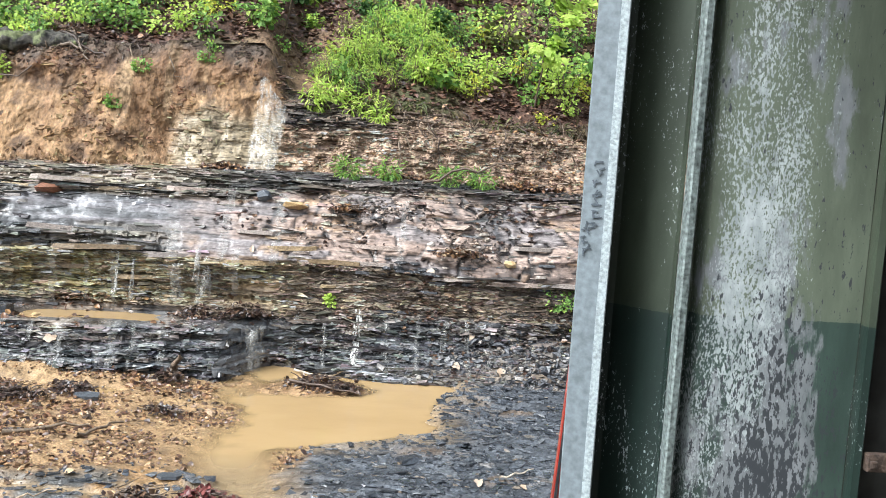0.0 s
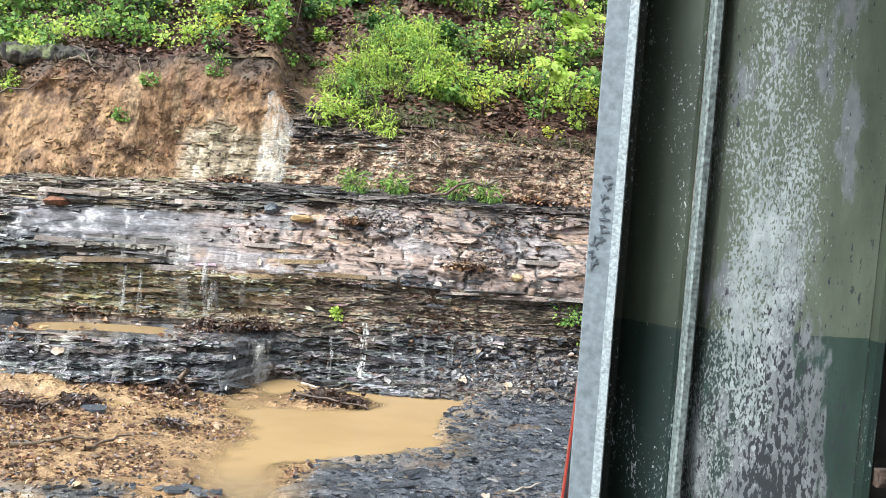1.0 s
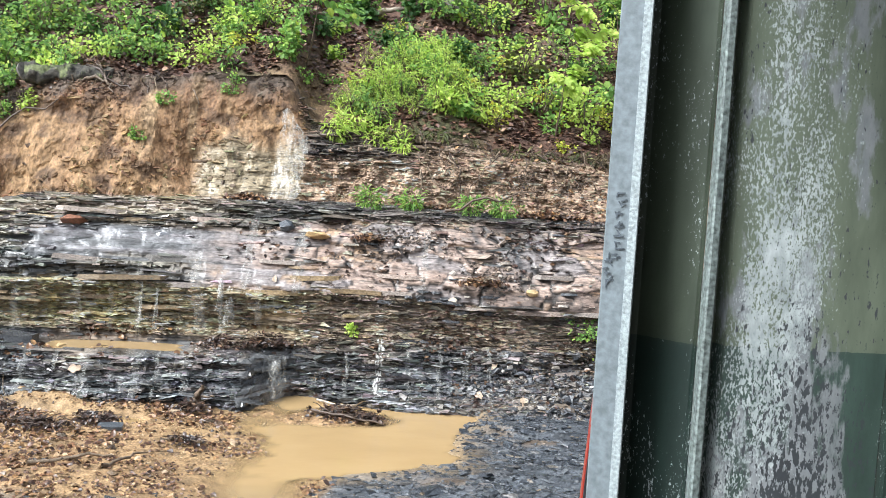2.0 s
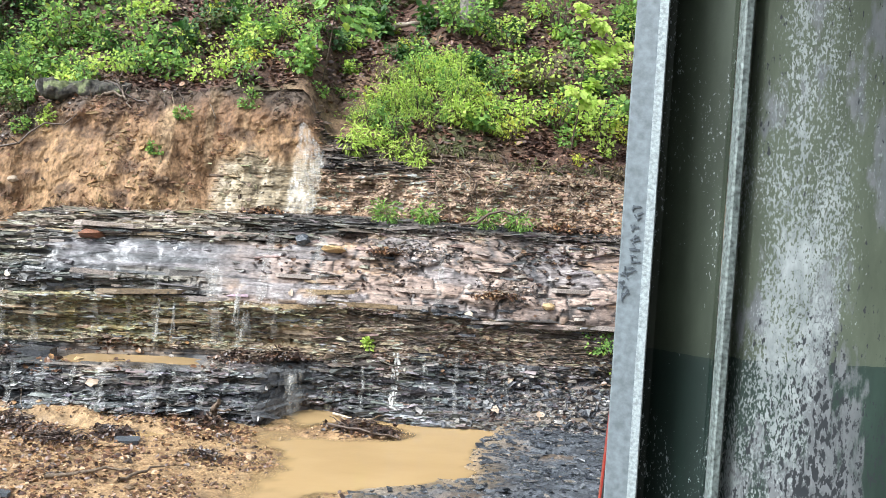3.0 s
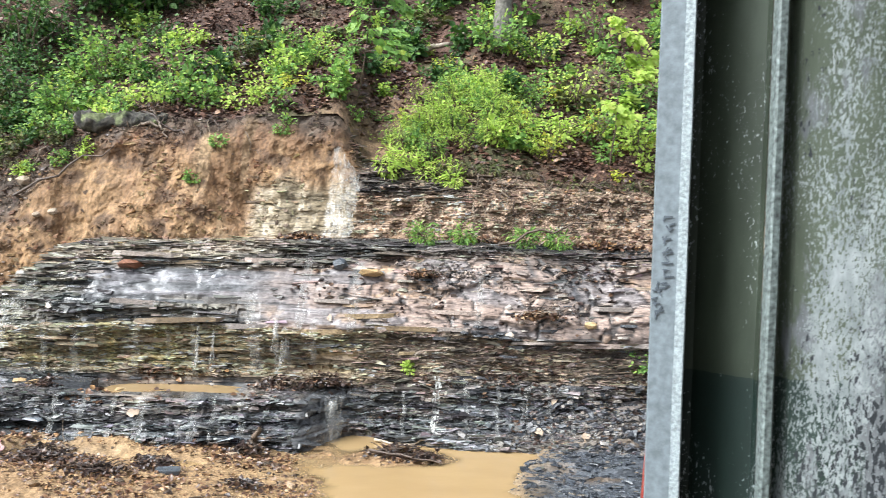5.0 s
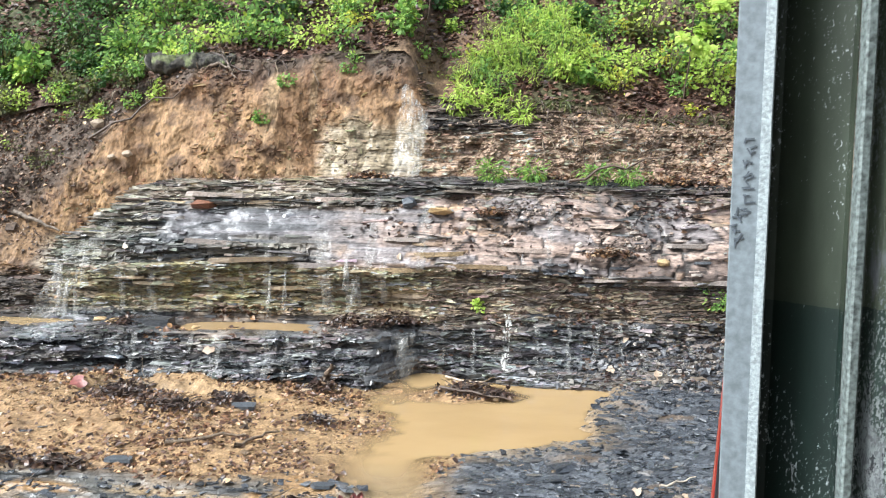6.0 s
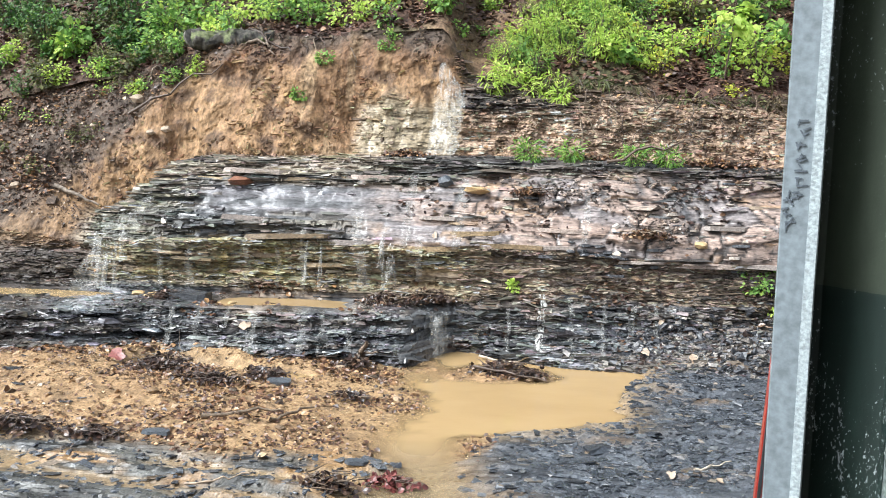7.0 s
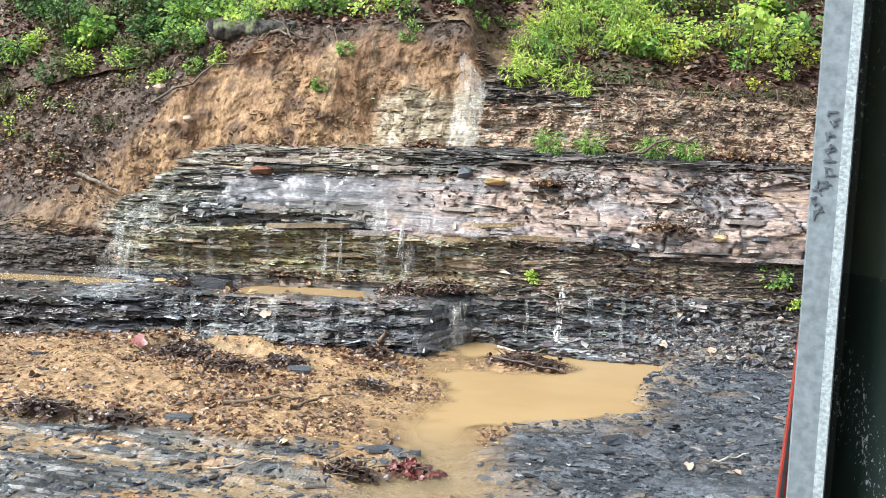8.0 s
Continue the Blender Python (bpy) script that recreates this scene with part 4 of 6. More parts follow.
def steel_door():
    door = tagged(base("steel_door", pose(0, 0, 0)), "worn two-tone green sheet-steel door with galvanised edge channel", "door")
    z0, z1 = 0.57, 3.1
    part("edge_channel", dented(strip_bm([(0.462, 1.535), (0.4475, 1.487), (0.4485, 1.481), (0.486, 1.468)], z0, z1, 0.003), 1.5, 0.0014), ZINC, door, "galvanised edge channel with faint marker scrawl")
    part("edge_lip", dented(strip_bm([(0.4850, 1.4672), (0.4995, 1.4615), (0.5020, 1.4635), (0.5025, 1.486)], z0, z1, 0.003), 2.5, 0.0012), EDGE, door, "scuffed pale zinc lip")
    # Back is slanted deeper at left, building the shade into its shape.
    part("tray", strip_bm([(0.506, 1.478), (0.507, 1.6), (0.513, 1.61), (0.55, 1.598), (0.59, 1.552), (0.629, 1.512), (0.633, 1.508), (0.634, 1.49)], z0, z1, 0.002), TRAY, door, "recessed green tray with shade put into its colour and shape")
    part("rib", dented(strip_bm([(0.6355, 1.488), (0.6365, 1.464), (0.640, 1.461), (0.652, 1.4625), (0.655, 1.466), (0.6555, 1.515)], z0, z1, 0.002), 3.5, 0.0012), RIB, door, "narrow galvanised rib")
    sheet = [(0.658, 1.526), (0.68, 1.528)] + [(0.69 + 0.31 * i / 14, 1.492 - 0.006 * math.sin(math.pi * i / 14)) for i in range(15)]
    part("panel", dented(strip_bm(sheet, z0, z1, 0.002), 4.5, 0.0008), PANEL, door, "worn green panel with pale streaks and dark chips")
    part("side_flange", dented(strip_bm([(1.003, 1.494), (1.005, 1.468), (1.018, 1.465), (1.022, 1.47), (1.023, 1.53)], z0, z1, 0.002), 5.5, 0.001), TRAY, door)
    latch = part("latch", box_bm(1.026, 1.09, 1.455, 1.475, 1.565, 1.60, 0.003), RUST, door, "rusty iron latch bar")
    part("bolt", box_bm(1.028, 1.042, 1.446, 1.4545, 1.575, 1.589, 0.003), RUST, latch)
    # marker scrawl that cannot be read, as short bars on the channel
    r = random.Random(4)
    for u0, z0_, count in ((0.468, 2.118, 7), (0.457, 1.992, 3)):
        for g in range(count):
            zc, uc = z0_ - 0.0195 * g, u0 + r.uniform(-0.002, 0.002) + 0.0005 * g
            for k in range(3):
                ln = r.uniform(0.009, 0.017)
                bar = part("scrawl", box_bm(-0.0013, 0.0013, -0.0006, 0.0006, -ln / 2, ln / 2), INK, door, "faded marker stroke")
                bar.rotation_euler = (0, radians(r.choice((0, 90, 80, 20, -30, 60)) + r.uniform(-12, 12)), radians(-18))
                u = uc + r.uniform(-0.005, 0.005)
                bar.location = (u, 1.481 - (u - 0.4485) * 0.347 - 0.0016, zc + r.uniform(-0.006, 0.006))
    return door


steel_door()

post = tagged(base("red_gate_post", pose(0, 0, 0)), "red-painted steel post with black edge behind the door", "post")
rows_z = [(0.56, 0.391), (1.2, 0.432), (1.5, 0.4495), (1.62, 0.4565), (1.8, 0.4665), (1.95, 0.475)]
bm = bmesh.new()
rings = []
for z, x in rows_z:
    rings.append([bm.verts.new(p) for p in ((x, 1.545, z), (0.48, 1.545, z), (0.48, 1.575, z), (x + 0.004, 1.575, z))])
for a, b in zip(rings, rings[1:]):
    for i in range(4):
        bm.faces.new((a[i], a[(i + 1) % 4], b[(i + 1) % 4], b[i]))
bm.faces.new(rings[0][::-1])
bm.faces.new(rings[-1])
part("post_body", bm, RED, post)
bm = bmesh.new()
rings = []
for z, x in rows_z[:-1]:
    w = 0.0045 * (1.95 - z) + 0.001
    rings.append([bm.verts.new(p) for p in ((x + w, 1.541, z), (x + 2.6 * w, 1.541, z), (x + 2.6 * w, 1.5455, z), (x + w, 1.5455, z))])
for a, b in zip(rings, rings[1:]):
    for i in range(4):
        bm.faces.new((a[i], a[(i + 1) % 4], b[(i + 1) % 4], b[i]))
part("seal", bm, BLACK, post, "black rubber edge seal")

# Dark board stands in for the dark void right of the door.
tagged(part("wall_right", box_bm(1.027, 3.4, 1.56, 1.64, 0.5, 3.12), BOARD, None), "dark board put in for the dark void beside the door", "wall", kind="structure")
# Unseen walls and canopy, added to block sky light from right, behind and above.
tagged(part("wall_side", box_bm(3.4, 3.48, -4, 1.64, 0.5, 3.12), BOARD, None), "unseen side wall added to block light from the right", "wall", kind="structure")
tagged(part("wall_back", box_bm(-0.1, 3.4, -1.6, -1.52, 0.5, 3.12), BOARD, None), "unseen wall added to block light from behind", "wall", kind="structure")
tagged(part("ceiling", box_bm(0.38, 3.5, -4.1, 1.75, 3.12, 3.2), BOARD, None), "unseen canopy added to keep sky light off the door", "ceiling", kind="structure")


# ---- water: falls, drips and ledge puddles ----
def ribbon(name, x, width, v0, v1, material, lean=0.0, seed=0, cols=6, lift=0.016):
    """A sheet of water that runs down the cliff's face."""
    n = max(6, int((v1 - v0) * 14))
    vs = []
    for i in range(n + 1):
        v = v1 + (v0 - v1) * i / n
        for c in range(cols + 1):
            u = (c / cols - 0.5) * width * (1 + 0.35 * float(vn(i * 0.4, seed * 3.0, seed))) + lean * i / n + 0.03 * (float(vn(i * 0.5, seed, seed + 9)) - 0.5)
            p = on_cliff(x + u, v)
            q = np.array((x + u, p.y - lift, p.z))
            vs.append(q)
    vs = np.array(vs).reshape(n + 1, cols + 1, 3)
    for i in range(1, n + 1):
        vs[i, :, 1] = np.minimum(vs[i, :, 1], vs[i - 1, :, 1] + 0.004)
    for k in range(3):
        vs[1:-1, :, 1] = np.minimum(vs[1:-1, :, 1], (vs[:-2, :, 1] + vs[1:-1, :, 1] + vs[2:, :, 1]) / 3)
        vs[:, 1:-1, 1] = np.minimum(vs[:, 1:-1, 1], (vs[:, :-2, 1] + vs[:, 2:, 1]) / 2)
    return mesh_from(name, vs.reshape(-1, 3), grid_faces(n + 1, cols + 1), material, True)


for i, (x, w, v0, v1, lean) in enumerate([
        (-0.93, 0.24, 10.95, 12.9, -0.1), (-4.12, 0.26, 3.9, 9.6, -0.22), (-3.8, 0.3, 7.2, 10.2, -0.3),
        (-0.86, 0.13, 0.9, 3.3, -0.02), (0.05, 0.05, 1.7, 4.6, -0.02), (-0.52, 0.04, 1.6, 4.3, -0.02), (0.86, 0.045, 1.6, 4.2, -0.05),
        (-2.2, 0.05, 4.2, 8.0, 0), (-1.72, 0.1, 4.6, 8.4, 0.1), (-2.45, 0.04, 4.3, 7.5, 0), (-1.2, 0.07, 7.0, 9.6, -0.05), (-0.72, 0.07, 7.0, 9.4, -0.04),
        (-2.0, 0.05, 1.2, 3.2, 0), (-2.45, 0.07, 1.1, 3.2, 0), (-1.6, 0.05, 1.1, 3.3, 0), (-2.95, 0.05, 1.0, 3.2, 0), (0.45, 0.05, 7.1, 9.4, -0.06),
        (-3.3, 0.06, 4.2, 7.4, 0), (1.62, 0.05, 1.0, 2.6, 0), (1.4, 0.06, 1.0, 2.4, 0),
        (-0.25, 0.03, 1.4, 4.0, 0), (0.3, 0.04, 1.2, 4.6, 0.01), (0.6, 0.03, 1.5, 4.8, -0.02), (1.05, 0.035, 1.4, 4.4, 0), (1.25, 0.03, 1.3, 3.8, 0.01), (-1.1, 0.05, 5.0, 7.6, 0), (-1.45, 0.04, 4.6, 7.4, 0), (-2.75, 0.045, 4.2, 7.2, 0), (-3.6, 0.05, 4.2, 7.2, 0), (-1.85, 0.035, 1.2, 3.2, 0), (-2.7, 0.04, 1.1, 3.2, 0), (-3.2, 0.05, 1.1, 3.2, 0)]):
    me = ribbon("waterfall", x, w, v0, v1, WHITE_DRIP if i == 4 else FALLS if i in (0, 3) else TRICKLE, lean, i, lift=0.05 if i in (0, 3) else 0.02)
    tagged(new("waterfall", me), "thin white trickle of rainwater running down the rock", "waterfall", group="trickles down the cliff")


def curtain(x, y, z0, z1, w, seed):
    """A small free fall of water, spreading as it drops."""
    vs = []
    for i in range(11):
        u = i / 10
        for c in range(7):
            s = (c / 6 - 0.5) * w * (0.6 + 0.7 * u)
            vs.append((x + s + 0.015 * (float(vn(i * 0.6, c, seed)) - 0.5), y - 0.1 * u ** 0.5 - 0.02 * math.cos(s * 40), z1 + (z0 - z1) * u))
    return tagged(new("waterfall", mesh_from("waterfall", vs, grid_faces(11, 7), FALLS, True)), "short white spout of water falling off the ledge", "waterfall", group="trickles down the cliff")


curtain(-0.88, 8.62, 0.0, 0.36, 0.12, 3)
curtain(-4.2, 8.98, 0.42, 0.92, 0.07, 4)
curtain(-4.05, 9.0, 0.42, 0.86, 0.04, 5)
for i, (x, y, z0, z1, w) in enumerate(((-4.22, 8.95, 0.66, 0.98, 0.05), (-4.12, 8.93, 0.44, 0.76, 0.06), (-3.98, 9.02, 0.74, 1.02, 0.04), (-1.36, 8.93, 0.6, 0.98, 0.09), (-1.44, 8.9, 0.75, 1.05, 0.06), (-2.02, 8.93, 0.55, 0.98, 0.03), (-2.16, 8.93, 0.62, 0.98, 0.025))):
    curtain(x, y, z0, z1, w, 20 + i)


def puddle(x0, x1, y0, y1, z, material, label):
    """Still water that fills a hollow; its edge is where the rock rises through it."""
    us, ws = np.linspace(x0, x1, 40), np.linspace(y0, y1, 16)
    U, W = np.meshgrid(us, ws, indexing="ij")
    rim = np.maximum(np.abs(U - (x0 + x1) / 2) / (x1 - x0), np.abs(W - (y0 + y1) / 2) / (y1 - y0)) * 2
    Z = z + 0.0015 * (fbm(U * 9, W * 9, 135) - 0.5) - 0.03 * sst(0.85, 1.0, rim)
    return tagged(new("puddle", mesh_from("puddle", np.stack([U, W, Z], -1).reshape(-1, 3), grid_faces(40, 16), material, True)), label, "puddle", kind="structure")


puddle(-3.05, -1.6, 8.4, 8.95, 0.413, MUD_WATER, "muddy orange puddle on the rock ledge")
puddle(-5.7, -3.85, 8.4, 8.95, 0.413, WASH, "pale silty water spread over the ledge")
puddle(-3.5, -2.5, 9.5, 9.75, 1.672, WASH, "silty runoff on the upper terrace")

# ---- stones ----
PLATES = {k: [plate_mesh("rock_plate", 100 + 9 * i + s, m, t) for s in range(6)] for i, (k, m, t) in enumerate((("shale", SHALE, 0.1), ("slab", SLABS, 0.09), ("ochre", OCHRE, 0.08)))}
PEBBLES = [stone_mesh("stone", 200 + s, 0.55, MUD_STONE) for s in range(6)]
r = random.Random(11)
for i in range(295):
    x = r.uniform(-4.5, 2.6)
    v = r.choice((r.uniform(1, 3.4), r.uniform(4.0, 6.9), r.uniform(6.9, 10.6)))
    if -1.16 < x < -0.72 and v < 5.5:
        continue
    p = on_cliff(x, v)
    if v > 6.9:
        kind = "slab" if r.random() < 0.5 else "shale"
    elif 0.5 < p.z < 0.95 and x < 0 and r.random() < 0.7:
        kind = "ochre"
    else:
        kind = "shale"
    if 1.08 < p.z < 1.46 and -3.1 < x < -0.9:
        continue
    s = r.uniform(0.07, 0.22)
    m = pose(p.x, p.y + 0.04 * s, p.z, r.uniform(-6, 6) - (14 if v > 7.5 else 0), r.uniform(-4, 4), r.uniform(-14, 14)) @ Matrix.Diagonal((s, s * r.uniform(0.5, 0.9), s * r.uniform(0.8, 1.6), 1))
    child("rock_plate", r.choice(PLATES[kind]), cliff, m)


# long thin ledges that run along the slab and its lower lip
q = random.Random(29)
for x, z, long, kind in ((-3.1, 0.98, 0.9, "ochre"), (-2.3, 1.0, 1.0, "ochre"), (-1.75, 0.96, 0.6, "slab"), (-1.0, 0.93, 0.8, "ochre"), (-0.35, 0.98, 0.9, "ochre"), (0.12, 0.98, 0.7, "slab"),
                         (0.95, 0.88, 0.6, "slab"), (1.5, 0.87, 0.8, "slab"), (2.05, 0.88, 0.7, "slab"), (-2.7, 1.15, 0.7, "slab"), (-1.95, 1.18, 0.5, "shale"), (-0.6, 1.07, 0.7, "ochre"), (-0.9, 1.2, 0.5, "slab"),
                         (0.2, 1.13, 0.6, "slab"), (-3.2, 1.5, 0.8, "ochre"), (-2.2, 1.52, 1.0, "ochre"), (-1.5, 1.55, 0.7, "slab"), (-2.7, 1.58, 0.8, "slab"), (1.7, 1.2, 0.5, "slab"), (-2.6, 0.8, 0.8, "ochre"), (-1.9, 0.74, 0.7, "ochre"), (-3.3, 0.76, 0.6, "ochre")):
    c = cliff_at(x, z)
    m = pose(x, c.y + 0.055, c.z, q.uniform(-5, 2), q.uniform(-2.5, 2.5), q.uniform(-4, 4)) @ Matrix.Diagonal((long, q.uniform(0.3, 0.4), q.uniform(0.3, 0.6), 1))
    child("ledge_plate", q.choice(PLATES[kind]), cliff, m)


def ground_at(x, y):
    return float(ground_z(np.array([x]), np.array([y]))[0])


for i in range(290):
    x = r.uniform(-4.6, 2.2)
    y = r.uniform(4.9, 8.2)
    if float(pool_depth(np.array([x]), np.array([y]))[0]) > 0.25:
        continue
    mud = float(mud_part(np.array([x]), np.array([y]))[0]) > 0.5
    if mud and r.random() < 0.3:
        continue
    if mud and r.random() < 0.8:
        s = r.uniform(0.03, 0.09)
        child("stone", r.choice(PEBBLES), ground, pose(x, y, ground_at(x, y) + 0.1 * s, r.uniform(-15, 15), 0, r.uniform(0, 360)) @ Matrix.Diagonal((s, s, s, 1)))
    else:
        s = r.uniform(0.05, 0.16)
        child("shale_plate", r.choice(PLATES["shale"]), ground, pose(x, y, ground_at(x, y) + 0.006, r.uniform(-6, 6), r.uniform(-6, 6), r.uniform(-25, 25)) @ Matrix.Diagonal((s, s * r.uniform(0.5, 0.9), s * 0.6, 1)))


def thing_stone(name, me, x, y, z, s, label, sy=0.8, sz=1.0, rz=0.0, tilt=0.0):
    ob = new(name, me)
    ob.matrix_basis = pose(x, y, z, tilt, 0, rz) @ Matrix.Diagonal((s, s * sy, s * sz, 1))
    return tagged(ob, label, "stone")


RUSTY = varied_material("rust_sandstone", [(0, (0.2, 0.085, 0.045)), (1, (0.22, 0.095, 0.05))], 0.5, 30, 0.5)
TAN = varied_material("tan_stone", [(0, (0.42, 0.28, 0.13)), (1, (0.46, 0.32, 0.16))], 0.45, 30, 0.5)
PALE = varied_material("pale_stone", [(0, (0.3, 0.23, 0.155)), (1, (0.37, 0.29, 0.21))], 0.6, 30, 0.5)
SLATE = varied_material("blue_slate", [(0, (0.06, 0.068, 0.078)), (1, (0.085, 0.095, 0.105))], 0.3, 30, 0.4)
c = cliff_at(-2.92, 1.44)
thing_stone("stone", stone_mesh("stone", 301, 0.3, RUSTY, 0.35), -2.9, c.y + 0.03, c.z + 0.03, 0.3, "flat rust-orange stone lying on the slab", 0.9, 1.2, 0, -16)
c = cliff_at(-0.9, 1.5)
thing_stone("stone", stone_mesh("stone", 302, 0.8, SLATE), -0.9, c.y, c.z + 0.04, 0.16, "blocky blue-grey stone on the slab", 0.8, 1.2)
c = cliff_at(1.44, 1.03)
thing_stone("stone", stone_mesh("stone", 303, 0.6, TAN), 1.44, c.y - 0.02, c.z + 0.02, 0.15, "tan stone resting on the pink slab")
c = cliff_at(-0.55, 1.42)
thing_stone("stone", stone_mesh("stone", 304, 0.3, TAN, 0.35), -0.62, c.y, c.z + 0.03, 0.3, "ochre flake on the slab's crest", 0.8, 1, 0, -16)
for x, z, s in ((-4.28, 2.26, 0.17), (-4.75, 1.98, 0.1), (-5.4, 1.35, 0.13), (-3.9, 1.95, 0.12), (-4.05, 1.92, 0.1)):
    c = cliff_at(x, z)
    thing_stone("stone", stone_mesh("stone", int(300 + 20 * s), 0.8, PALE), x, c.y - 0.02, c.z, s, "pale stone caught in the soil bank")
thing_stone("stone", plate_mesh("stone", 305, SLATE, 0.12), -2.36, 5.79, ground_at(-2.36, 5.79) + 0.012, 0.2, "flat blue slate on the mud", 0.9)
thing_stone("stone", plate_mesh("stone", 306, SLATE, 0.14), -1.95, 7.13, ground_at(-1.95, 7.13) + 0.03, 0.24, "dark slate on the mud bank", 0.9, 1, 10, 8)
thing_stone("stone", plate_mesh("stone", 307, SLATE, 0.12), -1.02, 5.6, ground_at(-1.02, 5.6) + 0.006, 0.17, "flat slate beside the wash", 0.9)


# single stones that stand out: dark blocks under the slab's lip, pale fragments on the slab and at the foot
DARK_BLOCK = varied_material("wet_black_shale", [(0, (0.022, 0.024, 0.027)), (1, (0.06, 0.062, 0.066))], 0.2, 40, 0.6)
BUFF = varied_material("buff_fragment", [(0, (0.22, 0.18, 0.14)), (0.6, (0.36, 0.31, 0.26)), (1, (0.46, 0.42, 0.38))], 0.45, 40, 0.5)
dark_blocks = [stone_mesh("stone", 330 + k, 0.55, DARK_BLOCK, 0.32) for k in range(4)]
buff_bits = [plate_mesh("stone", 340 + k, BUFF, 0.22) for k in range(5)]
q = random.Random(17)
for i in range(16):
    x = q.gauss(0.58, 0.16)
    c = cliff_at(x, 0.97 - 0.12 * (x - 0.4) + q.uniform(-0.06, 0.06))
    thing_stone("stone", q.choice(dark_blocks), x, c.y - 0.01, c.z, q.uniform(0.06, 0.15), "wet black shale block lodged under the slab", 0.8, q.uniform(0.5, 0.9), q.uniform(-30, 30), q.uniform(-15, 15))
for i in range(40):
    x, z = (q.gauss(1.5, 0.35), abs(q.gauss(0.12, 0.2)) + 0.08) if i % 2 else (q.gauss(1.25, 0.28), q.gauss(1.18, 0.13))
    c = cliff_at(x, z)
    thing_stone("stone", q.choice(buff_bits), x, c.y - 0.015, c.z, q.uniform(0.05, 0.12), "pale broken rock fragment lying on the wet ledges", q.uniform(0.6, 1.2), 1, q.uniform(0, 180), q.uniform(-45, 10))
for x, y, s, m, label in ((-3.55, 8.62, 0.16, TAN, "tan stone at the puddle's rim"), (-3.72, 8.7, 0.12, TAN, "tan stone at the puddle's rim"), (-2.72, 8.4, 0.1, TAN, "small ochre stone on the ledge's edge"), (-2.0, 8.75, 0.08, BUFF, "small pale stone in the puddle")):
    thing_stone("stone", stone_mesh("stone", int(400 + 100 * s), 0.5, m, 0.3), x, y, 0.445, s, label, 0.8, 0.9, 40 * x)
thing_stone("stone", plate_mesh("stone", 351, DARK_BLOCK, 0.16), -3.2, 8.6, 0.455, 0.5, "long dark shale slab across the ledge", 0.75, 1, -6, 5)


CHIP = np.array([(-.5, -.35, -.5), (.45, -.4, -.5), (.5, .3, -.5), (-.4, .4, -.5), (-.4, -.3, .5), (.4, -.3, .5), (.35, .28, .5), (-.38, .3, .5)])
CHIP_FACES = np.array([(0, 3, 2, 1), (4, 5, 6, 7), (0, 1, 5, 4), (1, 2, 6, 5), (2, 3, 7, 6), (3, 0, 4, 7)])


def chips(name, places, sizes, flat, material, label, category="gravel", tilt=0.25):
    n = len(places)
    a, b, t = rng.uniform(0, 6.28, n), rng.normal(0, tilt, n), rng.normal(0, tilt, n)
    v = np.repeat(CHIP[None], n, 0) * (1 + rng.uniform(-0.7, 0.4, (n, 8, 3)))
    v = v * np.stack([sizes, sizes * rng.uniform(0.5, 1, n), sizes * flat], -1)[:, None]
    x, y, z = v[..., 0].copy(), v[..., 1].copy(), v[..., 2].copy()
    y, z = y * np.cos(b)[:, None] - z * np.sin(b)[:, None], y * np.sin(b)[:, None] + z * np.cos(b)[:, None]
    x, z = x * np.cos(t)[:, None] - z * np.sin(t)[:, None], x * np.sin(t)[:, None] + z * np.cos(t)[:, None]
    x, y = x * np.cos(a)[:, None] - y * np.sin(a)[:, None], x * np.sin(a)[:, None] + y * np.cos(a)[:, None]
    v = np.stack([x, y, z], -1) + np.asarray(places)[:, None]
    f = CHIP_FACES[None] + (np.arange(n) * 8)[:, None, None]
    return tagged(new(name, mesh_from(name, v.reshape(-1, 3), f.reshape(-1, 4), material)), label, category, kind="stuff")


def spots(n, x0, x1, y0, y1, keep):
    x, y = rng.uniform(x0, x1, n), rng.uniform(y0, y1, n)
    k = keep(x, y) > rng.uniform(0, 1, n)
    x, y = x[k], y[k]
    return np.stack([x, y, ground_z(x, y)], -1)


dry = lambda x, y: 1 - sst(0.1, 0.4, pool_depth(x, y))
p = spots(20000, -5.2, 0.3, 4.6, 8.4, lambda x, y: mud_part(x, y) * dry(x, y) * sst(0.3, 0.65, fbm(x * 2, y * 2, 140)))
chips("gravel", p, rng.gamma(1.6, 0.0065, len(p)) + 0.005, 0.45, GRAVEL, "wet ochre gravel strewn over the mud bank")
p = spots(1500, -5.2, 0.2, 5.2, 8.2, lambda x, y: mud_part(x, y) * dry(x, y) * sst(0.4, 0.65, fbm(x * 2.5, y * 3, 153)))
chips("cobbles", p, rng.gamma(2, 0.012, len(p)) + 0.022, 0.45, COBBLE, "small brown and ochre stones on the mud", tilt=0.3)
p = spots(2600, -2.5, 3.2, -3.5, 4.4, lambda x, y: 0.35 + 0.65 * sst(0.35, 0.65, fbm(x * 1.5, y * 1.5, 155)))
chips("yard_gravel", p, rng.gamma(2, 0.008, len(p)) + 0.008, 0.5, GRAVEL, "loose gravel on the trodden ground by the shed")
p = spots(42000, -4.5, 3.0, 4.3, 8.5, lambda x, y: (1 - mud_part(x, y)) * dry(x, y) * (1 - 0.85 * pool_depth(x, y, 4.0)) * (0.35 + 0.65 * sst(0.3, 0.6, fbm(x * 2, y * 3, 141))) * (0.32 + 0.68 * sst(-0.6, 0.3, x)))
chips("shale_chips", p, rng.gamma(2, 0.017, len(p)) + 0.01, 0.13, BED_CHIPS, "dark shale chips on the wet rock bed", tilt=0.12)


